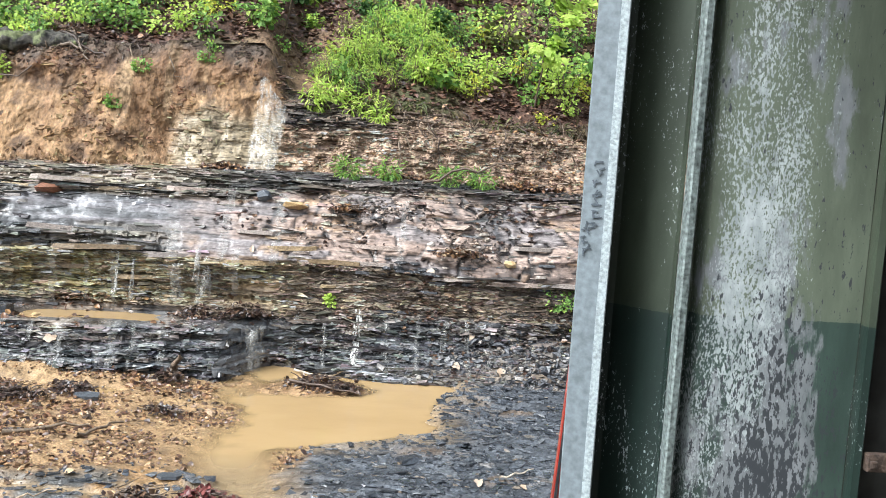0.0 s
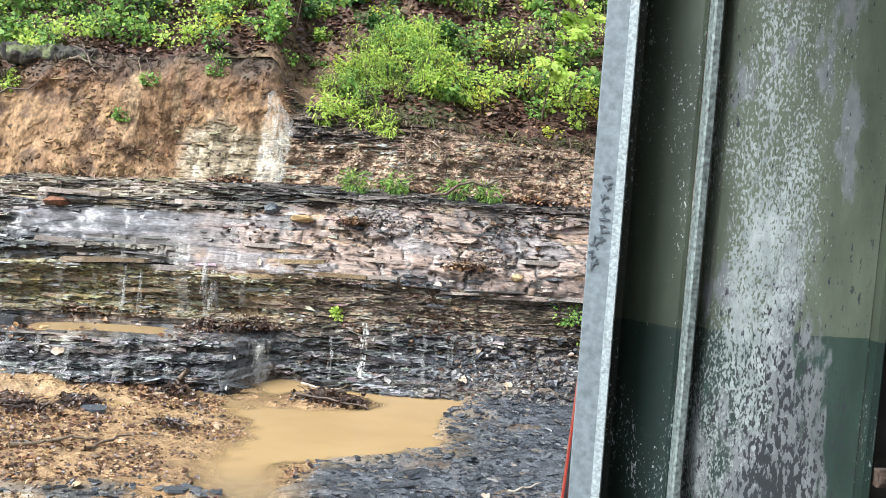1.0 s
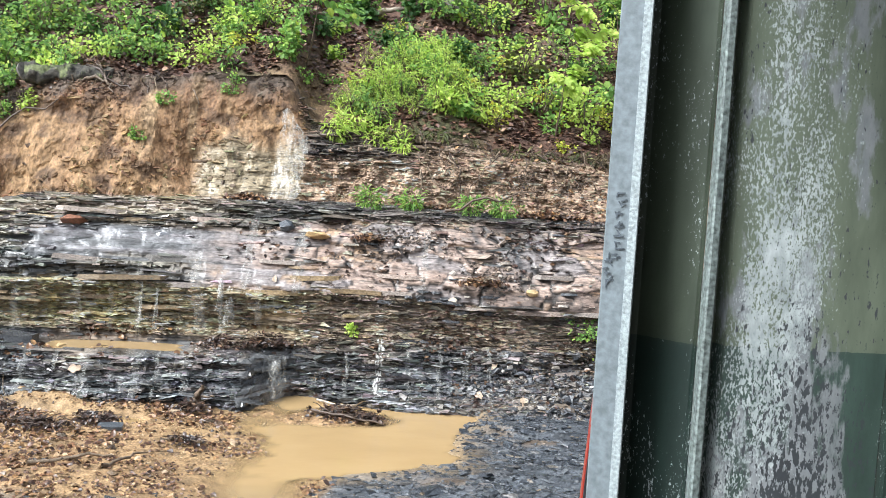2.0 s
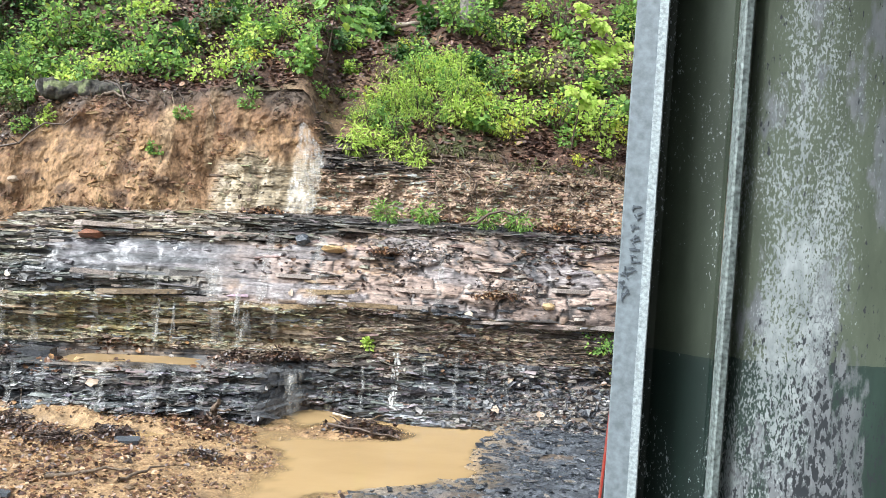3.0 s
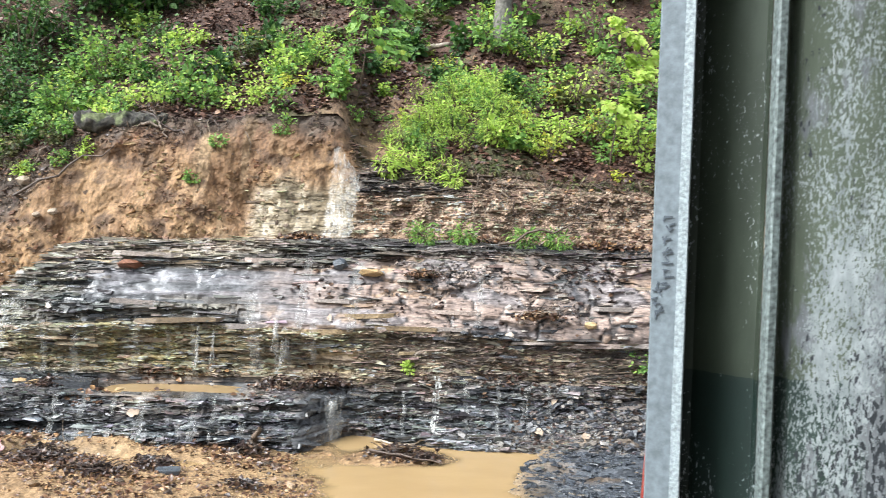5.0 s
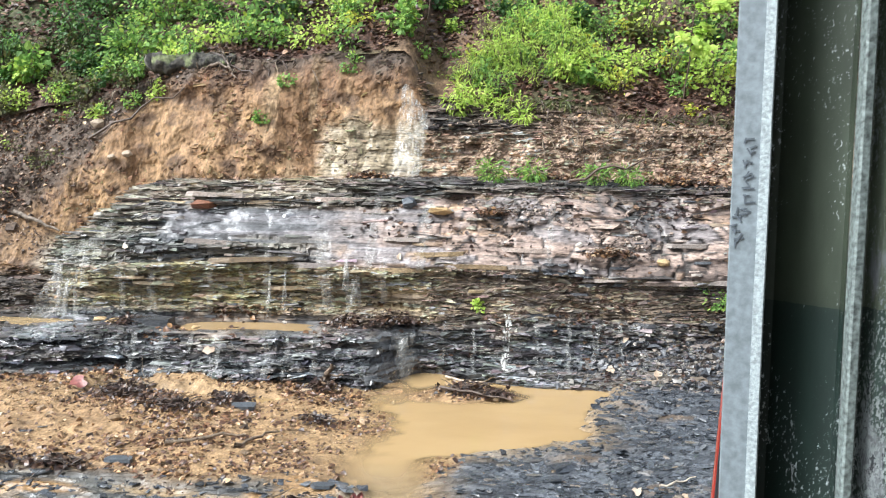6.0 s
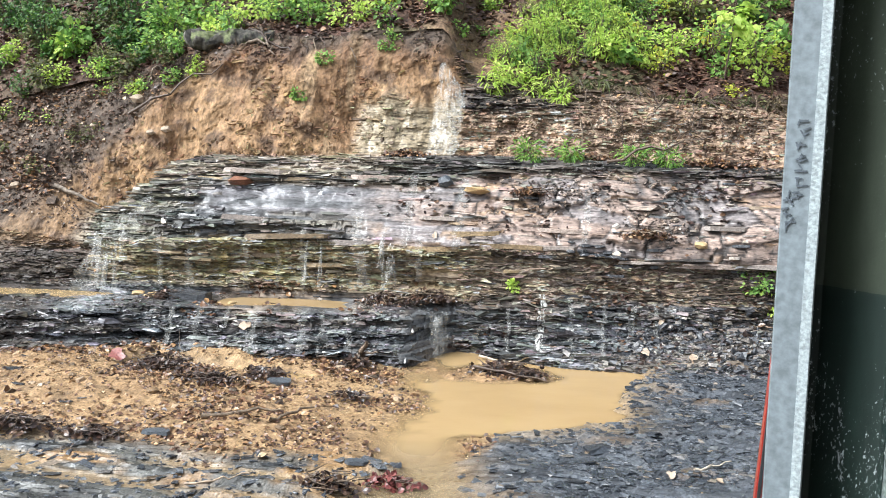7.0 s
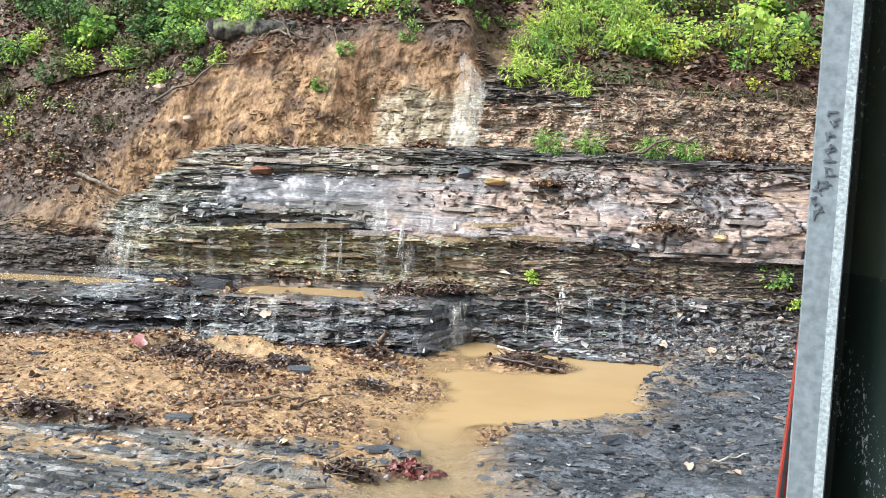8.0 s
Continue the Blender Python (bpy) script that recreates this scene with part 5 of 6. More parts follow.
def cliff_spots(n, x0, x1, v0, v1, keep):
    """Places over the cliff's face, in a stretch of its length and its profile."""
    i = rng.integers(np.searchsorted(xs, x0), np.searchsorted(xs, x1), n)
    j = rng.integers(np.searchsorted(vv, v0), np.searchsorted(vv, v1), n)
    k = keep(CX[i, j], CZd[i, j], CV[i, j]) > rng.uniform(0, 1, n)
    i, j = i[k], j[k]
    return np.stack([CX[i, j], CYd[i, j] - 0.005, CZd[i, j]], -1)


p = cliff_spots(15000, -0.4, 3.0, 0.9, 5.2, lambda x, z, v: sst(0.2, 1.1, x) * sst(0.35, 0.65, fbm(x * 2, z * 4, 142)) * sst(3.0 + 2.2 * sst(0.6, 1.5, x), 1.4, v))
chips("scree", p, rng.gamma(2, 0.016, len(p)) + 0.012, 0.3, CHIPS, "loose shale scree at the foot of the cliff", tilt=0.4)
SLAB_CHIPS = varied_material("slab_chips", [(0, (0.035, 0.033, 0.032)), (0.5, (0.11, 0.09, 0.075)), (0.85, (0.24, 0.18, 0.14)), (1, (0.36, 0.28, 0.22))], 0.35, 60, 0.4, islands=True)
p = cliff_spots(5600, -1.6, 3.0, 8.8, 10.9, lambda x, z, v: sst(0.45, 0.65, fbm(x * 1.6, z * 5 + v, 143)) * (0.15 + 0.85 * sst(9.5, 10.0, v)) * (0.35 + 0.65 * sst(-1.0, -0.3, x)))
chips("crest_rubble", p, rng.gamma(2, 0.011, len(p)) + 0.012, 0.35, SLAB_CHIPS, "dark broken rock along the slab's crest", tilt=0.4)
p = cliff_spots(5200, -0.7, 2.8, 7.2, 9.4, lambda x, z, v: 0.25 * sst(0.6, 0.7, fbm(x * 1.7, z * 2.2, 144)) * sst(-0.8, 0, x) + 0.8 * np.exp(-((x - 1.1) / 0.3) ** 2 - ((z - 1.15) / 0.16) ** 2) + 0.7 * np.exp(-((x - 0.2) / 0.3) ** 2 - ((z - 1.45) / 0.08) ** 2))
chips("slab_rubble", p, rng.gamma(2, 0.010, len(p)) + 0.012, 0.35, SLAB_CHIPS, "loose stone fragments on the pink slab", tilt=0.4)
BANK_RUBBLE = varied_material("bank_rubble", [(0, (0.09, 0.06, 0.04)), (0.5, (0.24, 0.165, 0.11)), (0.9, (0.36, 0.26, 0.18)), (1, (0.44, 0.35, 0.26))], 0.55, 60, 0.4, islands=True)
p = cliff_spots(2800, -0.75, 2.8, 10.9, 13.4, lambda x, z, v: sst(0.35, 0.6, fbm(x * 2, z * 3, 145)))
chips("bank_rubble", p, rng.gamma(2, 0.010, len(p)) + 0.012, 0.4, BANK_RUBBLE, "brown stone fragments in the upper bank", tilt=0.4)
p = cliff_spots(6000, -7.4, -0.9, 8, 14, lambda x, z, v: 0.02 + 0.98 * sst(-3.9, -5.0, x))
chips("soil_clods", p, rng.gamma(2, 0.008, len(p)) + 0.006, 0.6, BROWN_RUBBLE, "clods and small stones in the clay bank", tilt=0.5)


def flakes(name, n, x0, x1, v0, v1, keep, long, thick, label, spread=0.6, tilt=0.07, proud=0.25):
    """Thin broken plates bedded in the cliff's face, of the same rock as the bed that they stick out of."""
    i = rng.integers(np.searchsorted(xs, x0), np.searchsorted(xs, x1), n)
    j = rng.integers(np.searchsorted(vv, v0), np.searchsorted(vv, v1), n)
    k = keep(CX[i, j], CZd[i, j], CV[i, j]) > rng.uniform(0, 1, n)
    k &= ~((CX[i, j] > -1.16) & (CX[i, j] < -0.72) & (CV[i, j] < 5.5))
    k &= (puddled[i, j] < 0.5) | (CX[i, j] < -3.1) | (CX[i, j] > -1.6)
    i, j = i[k], j[k]
    n = len(i)
    sx = long * rng.gamma(2.2, 0.45, n)
    sy, sz = sx * rng.uniform(0.3, 0.7, n), thick * rng.uniform(0.5, 1.6, n)
    v = np.repeat(CHIP[None], n, 0) * (1 + rng.uniform(-0.55, 0.45, (n, 8, 3))) * np.stack([sx, sy, sz], -1)[:, None]
    a, t, d = rng.normal(0, 0.2, n), rng.normal(0, tilt, n), rng.normal(0, tilt, n)
    x, y, z = v[..., 0], v[..., 1], v[..., 2]
    z = z + x * np.clip(np.tan(t), -0.7, 0.7)[:, None] + y * np.clip(np.tan(d), -0.7, 0.7)[:, None]
    x, y = x * np.cos(a)[:, None] - y * np.sin(a)[:, None], x * np.sin(a)[:, None] + y * np.cos(a)[:, None]
    c = np.stack([CX[i, j], CYd[i, j] + sy * (0.5 - proud) - 0.01, CZd[i, j]], -1)
    f = CHIP_FACES[None] + (np.arange(n) * 8)[:, None, None]
    me = mesh_from(name, (np.stack([x, y, z], -1) + c[:, None]).reshape(-1, 3), f.reshape(-1, 4), ROCK)
    shade = np.clip(np.exp(rng.normal(-0.05, spread, n)), 0.3, 1.9)[:, None] * tint[i, j] * (1 + rng.normal(0, 0.06, (n, 3)))
    paint(me, np.repeat(np.clip(shade, 0.012, 0.3)[:, None], 8, 1), np.repeat(np.clip(damp[i, j] + rng.normal(0.0, 0.2, n), 0, 1)[:, None], 8, 1))
    return tagged(new(name, me), label, "rock", kind="stuff")


flakes("shale_flakes", 28000, -6.4, 3.0, 0.9, 7.0, lambda x, z, v: 0.35 + sst(-4.9, -4.3, x) * 0.6 + sst(3.6, 3.0, v), 0.06, 0.010, "thin shale plates standing out of the strata", 0.4, 0.13)
flakes("ledge_blocks", 1300, -5.0, 3.0, 0.9, 6.9, lambda x, z, v: sst(-4.9, -4.3, x) * 0.8 + sst(3.6, 3.0, v), 0.17, 0.026, "thicker shale blocks in the strata", 0.4, 0.07, 0.1)
flakes("slab_flakes", 7000, -4.4, 3.0, 7.0, 10.9, lambda x, z, v: np.clip(sst(-1.6, -2.2, x) * sst(1.2, 1.1, z) + sst(1.46, 1.55, z - 0.14 * sst(-1.0, -0.3, x)) * (0.45 + 0.55 * sst(-1.6, -0.9, x)) + sst(-3.1, -3.5, x) + sst(0.62, 0.7, fbm(x * 1.4, z * 5, 150)) * 0.35, 0.01, 1), 0.13, 0.014, "thin plates split from the sandstone slab", 0.3, 0.05, 0.15)
flakes("slab_blocks", 300, -4.4, 3.0, 7.0, 10.6, lambda x, z, v: 0.35 + 0.65 * sst(0.45, 0.6, fbm(x * 1.2, z * 4, 154)), 0.24, 0.026, "flat blocks stepping along the sandstone slab", 0.25, 0.05, 0.06)
flakes("bank_stones", 4500, -0.95, 3.0, 10.9, 14, lambda x, z, v: 0.8 + 0 * x, 0.05, 0.013, "stones bedded in the upper bank", 0.27, 0.09, 0.12)
flakes("overhang_beds", 1500, -0.8, 0.5, 12.0, 14, lambda x, z, v: sst(2.12, 2.22, z), 0.075, 0.012, "dark thin shale beds jutting out beside the falls", 0.6, 0.05, 0.45)
flakes("pale_beds", 70, -2.0, -1.1, 11, 13, lambda x, z, v: sst(2.5, 2.2, z), 0.07, 0.012, "pale thin beds beside the small waterfall", 0.3)
flakes("clay_lumps", 3000, -6.2, -0.9, 10.9, 14, lambda x, z, v: sst(0.4, 0.6, fbm(x * 2.5, z * 2.5, 151)), 0.035, 0.022, "lumps of clay in the bank", 0.25, 0.5)


# ---- fallen leaves, twigs and drift debris ----
def litter(name, p, size, label, material=None):
    n = len(p)
    aim = rng.normal(0, 1, (n, 3)) * (1, 1, 0.3)
    up = np.array((0, -0.35, 1)) + rng.normal(0, 0.35, (n, 3))
    p = p + (0, 0, 0.008)
    return tagged(new(name, leaves(name, p, aim, up, size * rng.uniform(0.6, 1.5, n), material or LITTER)), label, "leaf litter", kind="stuff")


litter("leaf_litter", spots(14000, -5.2, 0.2, 5.3, 8.1, lambda x, y: mud_part(x, y) * dry(x, y) * sst(0.46, 0.66, fbm(x * 1.4, y * 2.2, 146)) * (0.4 + 0.6 * sst(6.2, 7.2, y))), 0.04, "brown leaves scattered over the mud bank")
litter("leaf_bits", spots(24000, -5.2, 0.2, 5.4, 8.1, lambda x, y: mud_part(x, y) * dry(x, y) * (0.12 + 0.88 * sst(0.5, 0.7, fbm(x * 2.2, y * 3, 152)))), 0.024, "shreds of brown leaf on the wet mud")
litter("leaf_litter", cliff_spots(1900, -1.4, 3.0, 7.3, 10.8, lambda x, z, v: sst(0.55, 0.68, fbm(x * 1.5, z * 3, 147))), 0.045, "brown leaves caught on the slab", DARK_LITTER)
litter("leaf_litter", cliff_spots(3000, -0.9, 3.0, 1.0, 6.6, lambda x, z, v: sst(0.45, 0.65, fbm(x * 2, z * 4, 148))), 0.045, "brown leaves stuck to the wet strata", DARK_LITTER)
litter("leaf_litter", cliff_spots(1500, -4.6, -0.9, 2.6, 5.0, lambda x, z, v: sst(0.5, 0.65, fbm(x * 2, v * 2, 149))), 0.05, "brown leaves on the lower ledge")
litter("leaf_litter", cliff_spots(1300, -0.8, 3.0, 10.9, 13.9, lambda x, z, v: 0.12 + 0.6 * sst(0.8, 2, x)), 0.045, "brown leaves on the upper bank")
litter("leaf_litter", cliff_spots(7000, -7.4, -3.4, 7.5, 14, lambda x, z, v: sst(-0.25, 0.1, z - clay_line(x)) * 0.9), 0.04, "dark leaves on the soil slope")
hxs = rng.uniform(-7.5, 4.5, 42000)
hys = bank_edge(hxs)[0] + rng.gamma(1.5, 1.4, 42000)
off = hys - bank_edge(hxs)[0]
bare = (np.abs(hxs + 0.78 - 0.28 * off) > rng.uniform(0.0, 0.55, len(hxs))) | (off > rng.uniform(0.8, 2.0, len(hxs)))
hxs, hys = hxs[bare], hys[bare]
litter("leaf_litter", np.stack([hxs, hys, hill_z(hxs, hys)], -1), 0.06, "wet red-brown leaves over the hillside", HILL_LITTER)


def drift(x, y, z, w, d, h, n, label, material=LITTER, seed=0):
    """A heap of matted twigs and leaves left by the water."""
    rr = random.Random(seed)
    ob = tagged(base("debris_heap", pose(x, y, z)), label, "debris")
    n = int(n * 2.2)
    k = rng.normal(0, 0.42, (n, 2)).clip(-1, 1)
    top = h * np.exp(-(k ** 2).sum(1) * 2) * rng.uniform(0.2, 1, n)
    p = np.stack([k[:, 0] * w / 2, k[:, 1] * d / 2, top + 0.01], -1)
    tagged(child("leaf_mat", leaves("leaf_mat", p, rng.normal(0, 1, (n, 3)) * (1, 1, 0.5), rng.normal(0, 0.5, (n, 3)) + (0, -0.4, 1), rng.uniform(0.022, 0.055, n), material), ob), kind="stuff")
    sticks = []
    for i in range(max(4, n // 7)):
        u, v = rr.gauss(0, 0.3) * w / 2, rr.gauss(0, 0.3) * d / 2
        a, ln = rr.gauss(0, 0.8), rr.uniform(0.02, 0.1)
        zz = rr.uniform(0.2, 1) * h
        sticks.append((crooked((u - ln * math.cos(a), v - ln * math.sin(a), zz), (u + ln * math.cos(a), v + ln * math.sin(a), zz + rr.uniform(-0.02, 0.04)), 3, 0.008, rr), [0.004, 0.004, 0.003, 0.002]))
    tagged(child("twig_tangle", stick_mesh("twig_tangle", sticks, TWIG, 5), ob), kind="stuff")
    return ob


for i, (x, y, w, d, h, n) in enumerate([
        (-3.3, 5.78, 0.75, 0.3, 0.09, 150), (-2.75, 5.74, 0.5, 0.2, 0.06, 80), (-1.12, 5.2, 0.42, 0.3, 0.1, 120), (-2.95, 7.25, 0.7, 0.35, 0.07, 130), (-2.45, 7.0, 0.7, 0.35, 0.06, 120),
        (-3.0, 7.55, 0.5, 0.2, 0.1, 90), (-2.1, 7.35, 0.5, 0.25, 0.05, 80), (-0.25, 8.05, 0.62, 0.36, 0.07, 120), (-0.05, 7.9, 0.4, 0.2, 0.05, 50), (-1.5, 7.9, 0.4, 0.2, 0.08, 70), (-2.2, 7.65, 0.5, 0.2, 0.05, 70), (-1.35, 7.0, 0.5, 0.3, 0.04, 60)]):
    drift(x, y, max(0.0, ground_at(x, y)), w, d, h, n, "matted wet twigs and brown leaves on the mud", DARK_LITTER, i)
drift(-0.77, 5.32, max(0.0, ground_at(-0.77, 5.32)), 0.36, 0.2, 0.07, 70, "dark red leaves heaped in the wash", RED_LEAF, 40)
drift(-1.35, 8.72, 0.42, 0.62, 0.34, 0.12, 160, "brown leaf heap on the lower ledge", DARK_LITTER, 41)
c = on_cliff(-0.95, 4.2)
drift(-0.98, c.y - 0.06, c.z - 0.01, 0.5, 0.3, 0.1, 130, "brown leaf heap beside the spout", DARK_LITTER, 43)
drift(-3.4, 8.55, 0.42, 0.4, 0.25, 0.08, 80, "twigs and leaves on the lower ledge", DARK_LITTER, 42)
for x, v, w in ((-1.35, 10.7, 0.5), (0.4, 10.8, 0.6), (1.6, 10.7, 0.8), (0.95, 8.0, 0.5), (-0.1, 8.9, 0.4), (1.8, 10.9, 0.7)):
    c = on_cliff(x, v)
    drift(x, c.y - 0.03, c.z, w, 0.2, 0.06, 110, "brown leaves and stones lodged on the rock", LITTER, int(50 + 10 * x))


def stick(name, a, b, rad, label, material=TWIG, wobble=0.02, seed=0, forks=0):
    rr = random.Random(seed)
    pts = crooked(a, b, 7, wobble, rr)
    sticks = [(pts, [rad * (1 - 0.6 * i / 7) for i in range(8)])]
    for k in range(forks):
        q = pts[2 + k % 4]
        sticks.append((crooked(q, q + Vector((rr.uniform(-0.2, 0.2), rr.uniform(-0.1, 0.05), rr.uniform(-0.15, 0.15))), 4, 0.012, rr), [rad * 0.4 * (1 - 0.15 * i) for i in range(5)]))
    return tagged(new(name, stick_mesh(name, sticks, material)), label, "stick")


def g3(x, y, up=0.02):
    return (x, y, max(0.0, ground_at(x, y)) + up)


stick("stick", g3(-2.2, 6.15), g3(-1.72, 6.4, 0.03), 0.018, "short dark stick on the mud")
stick("stick", g3(-1.72, 6.15), g3(-1.5, 6.45, 0.05), 0.014, "dark twig half sunk in mud", seed=3)
stick("stick", g3(-1.5, 8.05), (-1.42, 8.0, 0.24), 0.035, "broken root stub standing in mud", seed=4, forks=2)
stick("stick", g3(-2.95, 7.75), (-2.98, 7.8, 0.3), 0.006, "thin pale twig standing in debris", ROOT, seed=5)
stick("stick", g3(-0.5, 8.0, 0.05), g3(0.1, 7.78, 0.03), 0.016, "dark twig on the silt island", seed=6, forks=3)
stick("stick", (-0.5, 8.55, 0.03), (0.12, 8.42, 0.03), 0.014, "pale peeled stick at the pool's edge", PALE_LEAF, 0.03, 7)
stick("stick", g3(1.0, 5.75, 0.02), g3(1.25, 5.95, 0.02), 0.009, "pale twig on the shale bed", PALE_LEAF, 0.02, 8)
stick("stick", g3(-1.9, 5.05, 0.03), g3(-1.55, 5.15, 0.03), 0.008, "pale twig in the wash", PALE_LEAF, 0.02, 9)
c, d = cliff_at(-4.98, 1.36), cliff_at(-4.5, 1.18)
stick("branch", c + Vector((0, -0.05, 0)), d + Vector((0, -0.08, 0)), 0.028, "broken pale branch lying on the clay", ROOT, 0.015, 10)
c, d = cliff_at(-4.35, 2.1), cliff_at(-3.35, 2.62)
stick("root", c + Vector((0, -0.05, 0)), d + Vector((0, -0.06, 0.03)), 0.016, "dark root hanging across the clay bank", TWIG, 0.05, 11, 2)
for i in range(16):
    rr = random.Random(500 + i)
    x = rr.uniform(-4.2, -1.6)
    z = float(bank_top(np.array([x]))[0]) - 0.02
    c = cliff_at(x, z - 0.05)
    stick("root", c + Vector((0, -0.03, 0.05)), c + Vector((rr.uniform(-0.3, 0.3), -0.12, -rr.uniform(0.15, 0.5))), 0.008, "thin root hanging from the bank's edge", TWIG, 0.04, 600 + i, 1)
for i in range(40):
    rr = random.Random(530 + i)
    x = rr.uniform(0.3, 2.7)
    c = cliff_at(x, rr.uniform(2.0, 2.5))
    stick("dead_stem", c + Vector((0, -0.05, 0.1)), c + Vector((rr.uniform(-0.4, 0.4), -0.2, -rr.uniform(0.1, 0.45))), 0.007, "dead brown stem hanging over the bank", TWIG, 0.04, 640 + i, 2)
c = cliff_at(0.75, 1.78)
stick("branch", (0.6, c.y - 0.12, 1.76), (1.55, c.y - 0.12, 2.02), 0.016, "forked dead branch lying on the terrace", TWIG, 0.04, 30, 3)


def big_leaf(x, y, z, s, material, label, turn=0.0, face=(0, -0.8, 0.6)):
    """One lobed fallen leaf with a midrib fold."""
    pts = []
    for i in range(18):
        a = 2 * math.pi * i / 18
        k = 0.5 * (0.8 + 0.14 * math.cos(a * 5) + 0.12 * math.sin(a * 3 + s * 90)) * (1.15 if math.cos(a) > 0.6 else 0.85)
        pts.append((k * math.sin(a) * 0.8, k * math.cos(a), 0.08 * abs(math.sin(a)) - 0.05 * math.cos(a) ** 2))
    vs = [(0, 0, 0)] + pts + [(0, 0, -0.012)] + [(q[0], q[1], q[2] - 0.012) for q in pts]
    fs = [(0, 1 + i, 1 + (i + 1) % 18) for i in range(18)] + [(19, 20 + (i + 1) % 18, 20 + i) for i in range(18)]
    ob = new("fallen_leaf", mesh_from("fallen_leaf", vs, fs, material, True))
    ob.matrix_basis = Matrix.Translation((x, y, z)) @ Vector(face).to_track_quat("Z", "Y").to_matrix().to_4x4() @ pose(0, 0, 0, 0, 0, turn) @ Matrix.Diagonal((s, s, s, 1))
    return tagged(ob, label, "leaf")


for x, z, s, turn in ((-2.55, 0.11, 0.16, 20), (-4.52, 0.1, 0.13, 80), (-2.5, 0.31, 0.13, 100), (-0.96, 1.06, 0.08, 0), (-3.55, 1.1, 0.08, 40), (0.95, 0.16, 0.11, 60), (1.35, 0.13, 0.12, 10), (1.1, 0.4, 0.09, 150), (0.7, 0.95, 0.1, 70)):
    c = cliff_at(x, z)
    big_leaf(x, c.y - 0.03, c.z, s, PALE_LEAF, "pale dead leaf stuck to the wet rock", turn)
big_leaf(-3.37, 7.45, ground_at(-3.37, 7.45) + 0.06, 0.2, RED_LEAF, "large dull red leaf on the debris", 50, (0, -0.5, 0.8))
for x, y, s in ((0.86, 5.7, 0.1), (1.12, 5.6, 0.07), (-2.6, 7.5, 0.09)):
    big_leaf(x, y, ground_at(x, y) + 0.02, s, PALE_LEAF, "pale tan leaf lying on the wet ground", x * 200, (0, -0.2, 1))


# ---- plants ----
def plant(name, x, y, z, w, h, d, n, size, material, label, shape=BROAD, stems=7, seed=0, droop=0.0, category="shrub", clumps=0):
    """A leafy plant: thin stems fan out from its base, and leaves sit round their upper lengths."""
    if shape is not BLADE:
        n, size, h = int(n * 1.9), size * 0.62, h * 0.88
    rr = random.Random(seed)
    g = np.random.default_rng(seed + 5)
    ob = tagged(base(name, pose(x, y, z)), label, category)
    tips, lines = [], []
    for i in range(stems):
        a = rr.uniform(0, 2 * math.pi)
        k = rr.uniform(0.25, 1)
        tip = Vector((math.cos(a) * w / 2 * k, math.sin(a) * d / 2 * k, h * rr.uniform(0.6, 1.0) * (1.1 - 0.45 * k)))
        pts = crooked((0, 0, -0.06), tip, 4, 0.03 * h, rr)
        lines.append((pts, [0.012 * h + 0.002, 0.01 * h + 0.002, 0.007 * h + 0.0015, 0.004 * h + 0.001, 0.001]))
        tips.append(pts)
    tagged(child("branching", stick_mesh("branching", lines, TWIG, 5), ob), kind="stuff")
    t = g.beta(2.2, 1.2, n)
    which = g.integers(0, stems, n)
    arr = np.array([[tuple(q) for q in pts] for pts in tips])
    f = t * 4
    i = np.minimum(f.astype(int), 3)
    u = (f - i)[:, None]
    p = arr[which, i] * (1 - u) + arr[which, i + 1] * u
    off = g.normal(0, 1, (n, 3)) * np.array((w, d, h)) * 0.11
    p = p + off
    p[:, 2] = np.maximum(p[:, 2], 0.01)
    out = p - np.array((0, 0, h * 0.35))
    aim = out / (np.linalg.norm(out, axis=1, keepdims=True) + 1e-6) + g.normal(0, 0.6, (n, 3)) - (0, 0, 0.25 + droop)
    up = g.normal(0, 0.45, (n, 3)) + (0, -0.45, 1)
    child("foliage", leaves("foliage", p, aim, up, size * g.uniform(0.55, 1.35, n), material, shape), ob)
    return ob


def hill_at(x, y):
    return float(hill_z(np.array([x]), np.array([y]))[0])


def on_hill(name, x, y, w, h, n, size, material, label, shape=BROAD, seed=0, stems=8, droop=0.0, category="shrub", dz=0.0):
    return plant(name, x, y, hill_at(x, y) + dz, w, h, w * 0.8, n, size, material, label, shape, stems, seed, droop, category)


# the lime grass mound over the rocky bank
r = random.Random(21)
for i in range(62):
    u, v = r.random(), r.random() ** 0.8
    x = -0.5 + (1.5 - 0.35 * v) * u + r.uniform(-0.12, 0.12) + 0.3 * v
    y = float(bank_edge(np.array([x]))[0][0]) + 0.1 + 0.12 * u + 1.45 * v + r.uniform(-0.1, 0.1)
    thin = r.random() < 0.3
    on_hill("grass_tuft", x, y, r.uniform(0.25, 0.5), r.uniform(0.16, 0.42), 120 if thin else 300, r.uniform(0.045, 0.07), r.choice((LIME, LIME, LIME, LIME, GREEN)), "bright lime grass tuft hanging over the rocky bank", BLADE, 700 + i, 15, 0.45, "grass", -0.02)
for i, (x, z, w) in enumerate(((-0.55, 2.48, 0.3), (-0.15, 2.4, 0.4), (0.15, 2.35, 0.35), (-0.45, 2.62, 0.35), (-0.3, 2.55, 0.4), (0.05, 2.5, 0.4)  )):
    c = cliff_at(x, z)
    plant("fern", x, c.y - 0.05, c.z - 0.08, w, 0.26, 0.25, 240, 0.08, LIME, "feathery green fern on the shale edge", BLADE, 12, 720 + i, 0.5, "fern")
